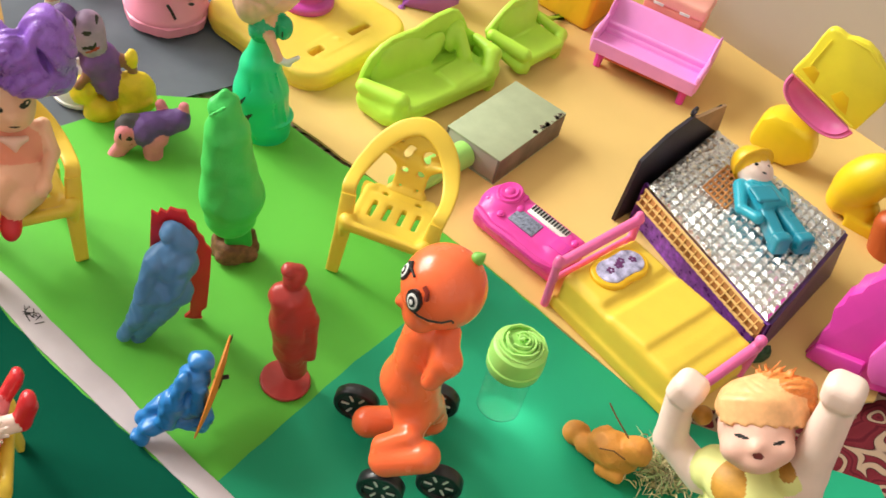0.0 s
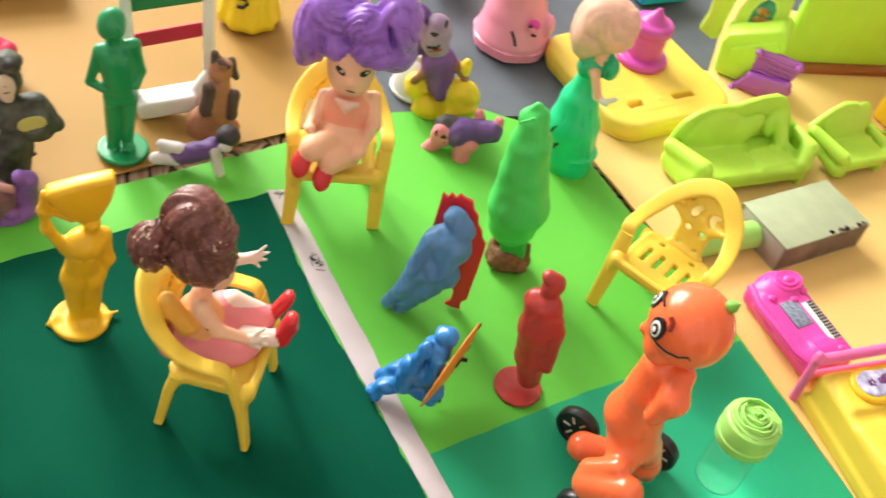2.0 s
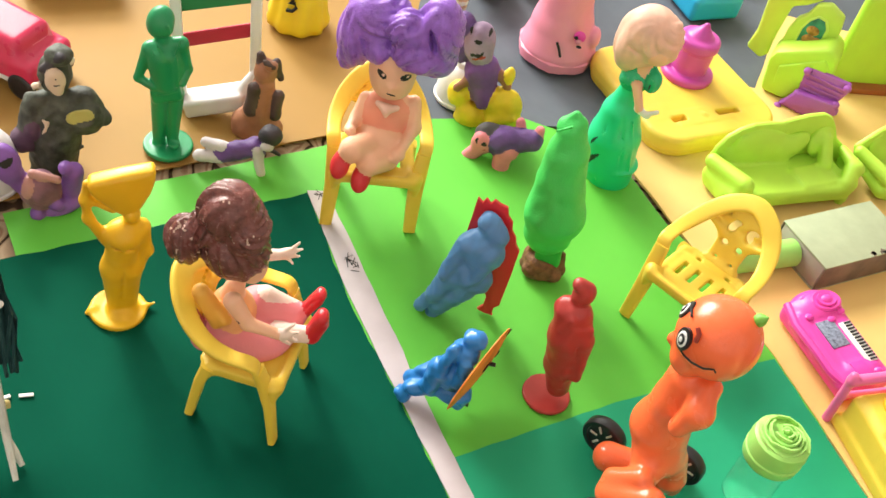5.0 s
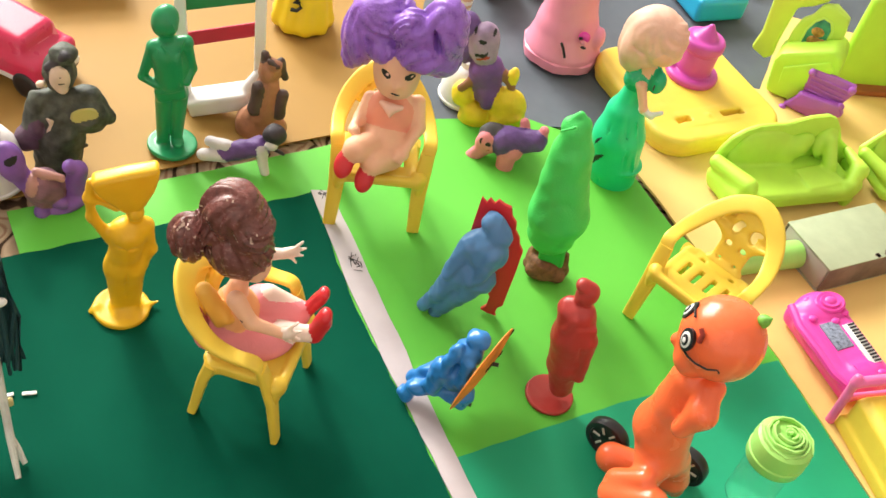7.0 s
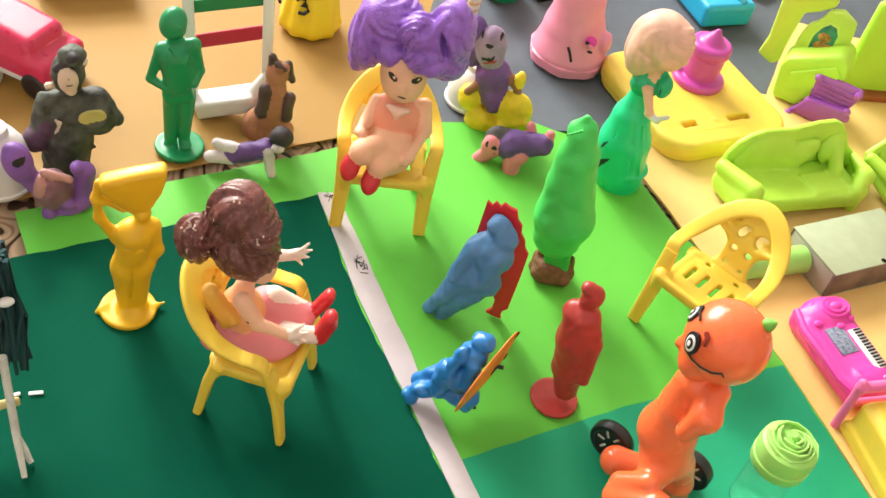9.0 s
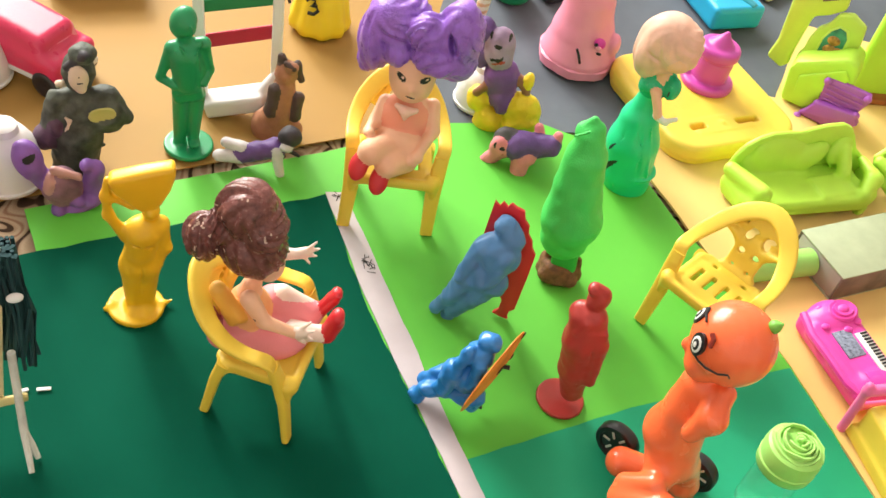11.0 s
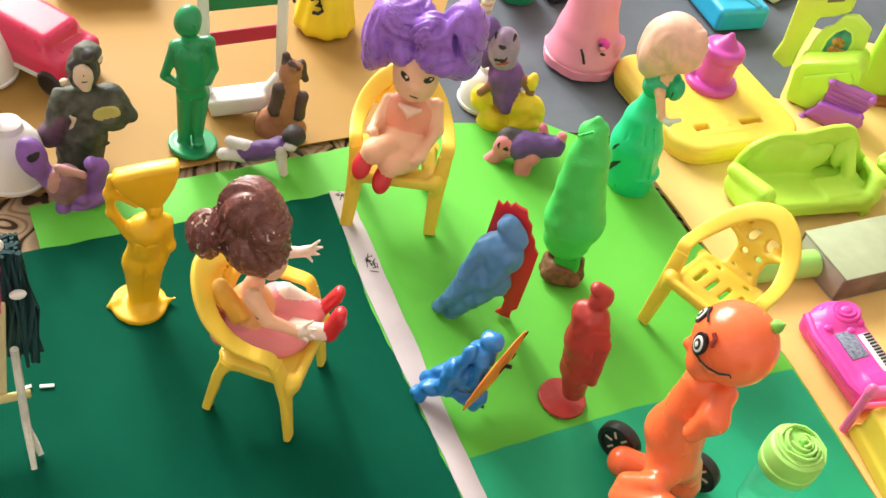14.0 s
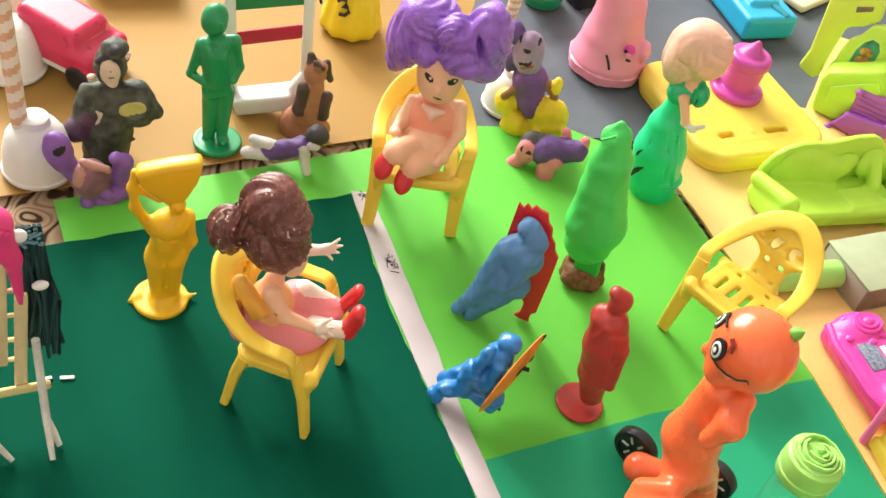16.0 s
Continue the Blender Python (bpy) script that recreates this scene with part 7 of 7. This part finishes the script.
def shell_chair():
    t = thing("shell_chair", "yellow and pink plastic shell chair on a pedestal", "chair")
    part("pedestal", slab([(-2.25, -0.50, 0.44), (-2.12, -0.50, 1.83), (-1.61, -0.50, 2.31), (-0.90, -0.50, 2.36), (0.13, -0.50, 2.18), (0.68, -0.50, 0.99), (-0.22, -0.50, -0.46), (-1.32, -0.50, -0.33)], -0.5, 1.5, 0, 0.4), mat("sun_yellow", (0.86, 0.60, 0.015), 0.35), t)
    a, b = Vector((-1.80, 0.10, 4.16)), Vector((1.46, 0.10, 2.92))
    ax, view = (b - a).normalized(), Vector((0.05, 0.7, -0.72))
    low = Vector((-0.68, 0.10, 2.24)) - a
    low = (low - ax * low.dot(ax)).normalized()
    n = low.cross(ax).normalized()
    n = n if n.dot(view) > 0 else -n
    n = (n + low * 0.25).normalized()
    half, deep = (b - a).length / 2, 1.16
    bm = bmesh.new()
    rings = []
    for r, d in ((1.0, -0.05), (1.04, 0.0), (1.0, 0.06), (0.97, 0.1), (0.93, 0.14), (0.90, 0.02), (0.82, 0.35), (0.6, 0.62), (0.3, 0.72)):
        rings.append([bm.verts.new((a + b) / 2 + ax * (half * r * math.copysign(abs(math.cos(q)) ** 0.75, math.cos(q))) + low * (deep * r * math.sin(q) ** 0.8) + n * (d - 0.1)) for q in (math.pi * k / 28 for k in range(29))])
    for p, q in zip(rings, rings[1:]):
        for i in range(28):
            bm.faces.new((p[i], p[i + 1], q[i + 1], q[i]))
    bm.faces.new(rings[-1])
    bm.faces.new([v for r in rings for v in (r[0],)] + [v for r in reversed(rings) for v in (r[-1],)])
    bmesh.ops.recalc_face_normals(bm, faces=bm.faces[:])
    bm.verts.index_update()
    g = Geo().add([v.co[:] for v in bm.verts], [[v.index for v in q.verts] for q in bm.faces])
    bm.free()
    part("seat", g, mat("rose_shell", (0.90, 0.22, 0.52), 0.35), t, "pink half-round shell seat")
    m = mat("bright_yellow", (0.90, 0.78, 0.05), 0.35)
    back = part("backrest", slab([(-1.92, 0.20, 4.13), (-1.63, 0.20, 5.17), (-1.49, 0.20, 6.11), (-1.38, 0.20, 6.55), (-1.19, 0.20, 6.73), (-0.91, 0.20, 6.71), (-0.56, 0.20, 6.60), (-0.18, 0.20, 6.71), (0.30, 0.20, 6.72), (0.80, 0.20, 6.49), (1.37, 0.20, 6.04), (1.88, 0.20, 5.60), (2.02, 0.20, 4.66), (1.79, 0.20, 3.83), (1.56, 0.20, 2.88)], 0.2, 0.45, 0, 0.12), m, t, "scalloped yellow backrest")
    # recesses are thin plates; the darker yellow paints the shade inside them
    deepm = mat("yellow_recess_shade", (0.86, 0.58, 0.01), 0.4)
    part("recess", slab([(-1.61, 0.16, 4.50), (-1.22, 0.16, 4.86), (-0.87, 0.16, 4.67), (-0.85, 0.16, 4.09), (-1.13, 0.16, 4.23)], 0.185, 0.1, 0, 0.01), deepm, back, "recess drawn as a plate, its shade in darker yellow")
    part("recess", slab([(-0.03, 0.16, 3.95), (0.28, 0.16, 4.37), (0.67, 0.16, 4.20), (0.90, 0.16, 3.42), (0.40, 0.16, 3.59)], 0.185, 0.1, 0, 0.01), deepm, back)
    part("rib", tube([(-1.34, 0.16, 4.85), (-1.07, 0.16, 6.24)], 0.03, 6), m, back)
    part("rib", tube([(-0.36, 0.16, 6.61), (0.45, 0.16, 6.54), (1.08, 0.16, 6.04)], 0.03, 6), m, back)
    part("rib", tube([(-1.73, 0.16, 4.20), (1.38, 0.16, 3.05)], 0.06, 6), m, back)
    return t


put(shell_chair(), 29.30, 31.40, 0.05, -47.0)

put(toy("toy_pouffe", solid([E((0.08, 0.00, 2.00), (1.02, 0.97, 1.62), rot=(0, 24, 0)), C((-0.32, 0.00, 0.73), (0.70, 0.00, 0.78), 0.69, 0.60), B((0.99, 0.00, 0.21), (0.79, 0.69, 0.32), 0.1)], 0.08, 0.2), mat("yolk_plastic", (0.86, 0.58, 0.015), 0.35), "rounded yellow plastic toy seat", "chair"), 30.20, 28.40, 0.05, -50.9)
put(toy("orange_lump", solid([C((-0.04, 0.00, -0.21), (-0.50, 0.00, 1.30), 0.77, 0.68)], 0.09), mat("rust_plastic", (0.50, 0.09, 0.02), 0.4), "rust orange rounded plastic toy", "toy"), 31.00, 26.00, 0.05, -54.4)

def magenta_sofa():
    t = thing("toy_sofa", "magenta plastic toy sofa at the edge of the sheet", "sofa")
    part("body", slab([(-1.47, 0.00, -0.89), (-1.54, 0.00, -0.19), (-1.36, 0.00, 0.80), (-1.44, 0.00, 1.25), (-1.31, 0.00, 1.64), (-1.55, 0.00, 2.50), (-1.36, 0.00, 2.92), (-1.39, 0.00, 3.33), (-1.09, 0.00, 3.78), (-1.06, 0.00, 4.16), (-0.70, 0.00, 4.94), (0.48, 0.00, 5.46), (2.87, 0.00, 1.21), (0.60, 0.00, 0.08)], 0.0, 1.6, 0, 0.1), MAGENTA, t)
    part("seat", slab([(-1.46, 0.00, -0.81), (-1.33, 0.00, 0.76), (0.39, 0.00, 1.31), (0.59, 0.00, 0.14)], -0.25, 0.4, 0, 0.1), MAGENTA, t)
    part("cushion", slab([(0.63, 0.00, 1.11), (0.35, 0.00, 1.82), (0.48, 0.00, 2.75), (1.58, 0.00, 3.50), (2.63, 0.00, 1.64), (0.94, 0.00, 0.84)], -0.35, 0.4, 0, 0.1), mat("orchid_plastic", (0.78, 0.12, 0.52), 0.35), t)
    return t


put(magenta_sofa(), 25.20, 20.40, 0.05, -56.5)

def clay_lizard():
    p = [E((-0.83, 0.30, 0.31), (0.48, 0.41, 0.45), 0), C((-0.45, 0.00, 0.46), (-0.05, 0.00, 0.49), 0.35, 0.48, 0), E((0.46, 0.00, 0.79), (0.90, 0.62, 0.69), 0, (0, 12, 0)), C((-0.18, 0.20, 0.95), (-0.01, 0.30, 1.23), 0.24, 0.17, 0), C((0.40, -0.40, 0.25), (0.91, -0.50, 0.35), 0.28, 0.24, 0), E((1.07, 0.00, 1.34), (0.52, 0.45, 0.52), 0)]
    g = solid(p, 0.06, 0.1, {0: (0.045, 6)})
    g.join(tube([(0.03, -0.85, 1.64), (0.44, -0.95, 1.98), (0.86, -0.90, 1.82)], 0.025, 5, m=1)).join(tube([(-0.34, 0.30, 2.41), (0.04, 0.10, 2.21), (0.68, -0.20, 1.94)], 0.03, 5, m=1))
    return toy("clay_animal", g, [CLAY_ORANGE, mat("dark_clay_line", (0.14, 0.05, 0.01), 0.7)], "orange clay animal lying on the teal card", "clay figure", "clay figures")


put(clay_lizard(), 14.40, 18.70, 0.05, -44.7)

def dry_grass():
    rnd, g = random.Random(21), Geo()
    for _ in range(420):
        a, l = rnd.uniform(0, 2 * math.pi), rnd.uniform(0.2, 0.8)
        x, y = rnd.gauss(0, 0.5), rnd.gauss(0, 0.45)
        z = rnd.uniform(0.05, 0.9)
        dx, dy, dz = math.cos(a) * l, math.sin(a) * l, rnd.uniform(-0.1, 0.7) * l
        g.join(tube([(x, y, z), (x + dx * 0.5, y + dy * 0.5, z + dz * 0.7 + 0.08), (x + dx, y + dy, max(0.03, z + dz))], [0.028, 0.024, 0.006], 4, m=rnd.choice((0, 0, 0, 1, 1, 2))))
    return tagged(link("dry_grass", g, [mat("straw", (0.74, 0.64, 0.36), 0.8), mat("pale_green_fibre", (0.48, 0.55, 0.26), 0.8), mat("dark_fibre", (0.30, 0.27, 0.14), 0.8)]), "tuft of pale dry grass and fibres beside the doll", "grass", kind="stuff")


put(dry_grass(), 16.30, 17.60, 0.05, -50.0)

# ---- the stick hut ----
def stick_hut():
    t = thing("stick_hut", "toy hut of pale sticks with a pink roof on thread-wound legs", "hut")
    for a, b in (((-1.26, 0.00, 7.00), (-2.05, 0.00, 1.04)), ((-0.40, 0.00, 6.98), (-1.15, 0.00, 1.09)), ((0.08, 0.00, 6.76), (-0.26, 0.00, 2.34)), ((0.48, 0.00, 5.22), (0.15, 0.00, 1.11)), ((-0.94, 0.00, 6.95), (-1.66, 0.00, 0.95))):
        part("stick", solid([bar(a, b, 0.14, 0.36, 0.06)], 0.05), STICK, t)
    for a, b in (((-1.62, 0.20, 6.01), (0.55, 0.20, 6.06)), ((-1.73, 0.20, 5.04), (0.50, 0.20, 5.18)), ((-1.83, 0.20, 4.14), (0.47, 0.20, 4.18)), ((-1.93, 0.20, 3.21), (0.41, 0.20, 3.15)), ((-2.04, 0.20, 2.15), (0.44, 0.20, 2.33))):
        part("cross_stick", tube([a, b], 0.075, 6), STICK, t)
    part("floor_stick", solid([bar((-2.15, -0.15, 1.27), (0.98, -0.15, 1.32), 0.16, 0.34, 0.07)], 0.05), mat("yellow_wood", (0.74, 0.60, 0.26), 0.7), t)
    for pts in (((0.70, 0.03, 3.20), (0.71, -0.13, 1.90), (0.71, -0.95, 0.80), (0.72, -1.91, 0.10)), ((0.71, -0.95, 0.80), (0.85, -1.16, 0.35), (0.97, -1.48, 0.10)), ((-1.21, -0.00, 0.84), (-0.91, -1.00, 0.60), (-0.33, -1.69, 0.10)), ((-1.59, 0.07, 0.84), (-1.53, -1.17, 0.60), (-1.48, -2.19, 0.10)), ((-1.21, -0.00, 0.84), (-0.96, -0.34, 0.95), (-0.58, -0.51, 0.95))):
        part("leg", tube(list(pts), [0.12] * (len(pts) - 1) + [0.08], 8), mat("white_thread", (0.66, 0.64, 0.58), 0.85, var=0.2, bump=1.0) if "white_thread" not in MATS else MATS["white_thread"], t, "leg wound with white thread")
    pink = mat("pink_roof_plastic", (0.82, 0.05, 0.24), 0.45)
    roof = [C((-1.34, 0.00, 8.67), (-0.60, 0.00, 8.45), 0.5, 0.5), C((-0.60, 0.00, 8.45), (0.06, 0.00, 7.86), 0.5, 0.45), C((0.06, 0.00, 7.86), (0.38, 0.00, 6.55), 0.42, 0.25), C((0.38, 0.00, 6.55), (0.45, 0.00, 4.88), 0.22, 0.1), C((-1.45, 0.00, 7.63), (-0.42, 0.00, 7.59), 0.5, 0.5), C((-0.42, 0.00, 7.59), (0.06, 0.00, 6.91), 0.45, 0.3)]
    # limbs added behind the roof to throw a wider shadow on the paper
    roof += [C((-1.43, 1.20, 7.44), (-0.13, 1.20, 6.84), 0.5, 0.5), C((-1.49, 2.20, 6.50), (-0.28, 2.20, 5.88), 0.5, 0.5), C((-1.55, 1.70, 6.15), (-0.04, 1.70, 5.74), 0.45, 0.4)]
    rnd = random.Random(8)
    for k in range(16):
        roof.append(E(((-0.65, 0.00, 7.92)[0] + rnd.uniform(-1.2, 1.1), -0.5, (-0.65, 0.00, 7.92)[2] + rnd.uniform(-0.7, 0.6)), (rnd.uniform(0.05, 0.1), 0.25, rnd.uniform(0.04, 0.07)), cut=True))
    part("roof", solid(roof, 0.06, 0.15), pink, t, "pink pierced plastic roof, with limbs added behind to cast shade")
    part("dweller", solid([C((-0.68, -0.30, 4.39), (-0.75, -0.30, 2.95), 0.25, 0.22), E((-0.69, -0.30, 4.86), (0.22, 0.19, 0.22)), C((-0.65, -0.30, 2.42), (-0.80, -0.20, 1.00), 0.13, 0.11), C((-0.40, -0.40, 3.86), (-0.71, -0.50, 2.69), 0.10, 0.08), C((-0.99, -0.40, 3.62), (-0.44, -0.40, 4.23), 0.08, 0.08)], 0.05, 0.06), mat("dusty_pink_plastic", (0.70, 0.38, 0.36), 0.5), t, "small dusty pink shape behind the sticks")
    fr, rnd = Geo(), random.Random(9)
    for k in range(46):
        a = Vector((0.90, 0.50, 6.81)) + Vector((rnd.uniform(-0.3, 0.3), rnd.uniform(-0.4, 0.4), 0))
        b = Vector((0.88, 0.60, 2.65)) + Vector((rnd.uniform(-0.6, 0.6), rnd.uniform(-0.7, 0.5), rnd.uniform(-0.5, 0.6)))
        fr.join(tube([a, a.lerp(b, 0.5) + Vector((rnd.uniform(0, 0.3), 0, 0)), b], 0.06, 5))
    tagged(part("fringe", fr, mat("dark_teal_thread", (0.01, 0.05, 0.055), 0.9), t, "dark teal thread fringe"), kind="stuff")
    part("pebble", ball((0.97, -0.20, 5.65), (0.22, 0.14, 0.13)), WHITE, t, "white bead")
    part("pebble", ball((0.61, 0.00, 7.35), (0.2, 0.16, 0.2)), WHITE, t)
    return t


put(stick_hut(), -11.20, 16.60, 0.05, 33.9)

# ---- scraps and marks ----
rnd = random.Random(33)
def scrap(x, y, l, a, m, label, name="paper_scrap", w=0.12):
    return tagged(put(link(name, box(l, w, 0.05, 0.015), m), x, y, 0.105, a), label, "scrap", "scraps")


for x, y, l, a in ((-10.49, 18.22, 0.42, 25), (-11.12, 14.02, 0.40, 20), (-10.76, 13.42, 0.40, 70), (-10.98, 18.01, 0.20, 40)):
    scrap(x, y, l, a, WHITE, "small white scrap on the dark green paper")


def ink_marks(pts, label):
    g, r = Geo(), random.Random(4)
    for x, y in pts:
        for _ in range(9):
            a, l = r.uniform(0, 6.28), r.uniform(0.12, 0.35)
            g.join(tube([(x + r.gauss(0, 0.12), y + r.gauss(0, 0.1), 0.09), (x + l * math.cos(a), y + l * math.sin(a), 0.095)], 0.014, 4))
    return tagged(link("pencil_marks", g, INK), label, "marks", kind="stuff")


ink_marks([(-2.56, 27.00), (-4.35, 29.82), (-2.34, 26.70)], "black pencil scribbles on the white paper strip")


# ---- things at the far edge ----
lump = lambda name, prims, m, label, cat: tagged(link(name, solid(prims, 0.1, 0.15), m), label, cat)
lump("green_cap", [D((-0.06, 47.12, 0.70), 1.0, 0.7, 0.3), E((-0.06, 46.08, 1.30), (0.9, 0.9, 0.6))], GREEN, "dark green rounded plastic cap at the back", "toy")
lump("black_block", [bar((1.35, 47.60, 0.60), (2.76, 49.05, 0.60), 1.4, 1.2, 0.2)], BLACK, "small black plastic block at the back", "toy")
lump("cream_board", [bar((12.43, 53.74, 0.30), (15.85, 58.36, 0.30), 2.2, 0.4, 0.12)], mat("cream_plastic", (0.78, 0.66, 0.48), 0.5), "cream plastic board lying on the slate card", "toy board")
lump("brown_box", [bar((-20.0, 38.7, 0.80), (-16.5, 40.8, 0.80), 3.0, 1.6, 0.1)], mat("brown_purple_card", (0.16, 0.07, 0.06), 0.6, var=0.3), "brown card box behind the red car", "box")
g = Geo()
for k, (a, l) in enumerate(((0.0, 0.5), (0.62, 0.35), (1.1, 0.42), (1.65, 0.28), (2.0, 0.5))):
    g.join(box(l, 0.16, 0.02, 0.005, cm(a + l / 2, 0.02 * (k % 2), 0)))
put(tagged(link("printed_line", g, mat("chalk_white", (0.6, 0.6, 0.6), 0.8)), "short line of white print on the slate card", "print"), 6.19, 51.33, -0.005, 28)
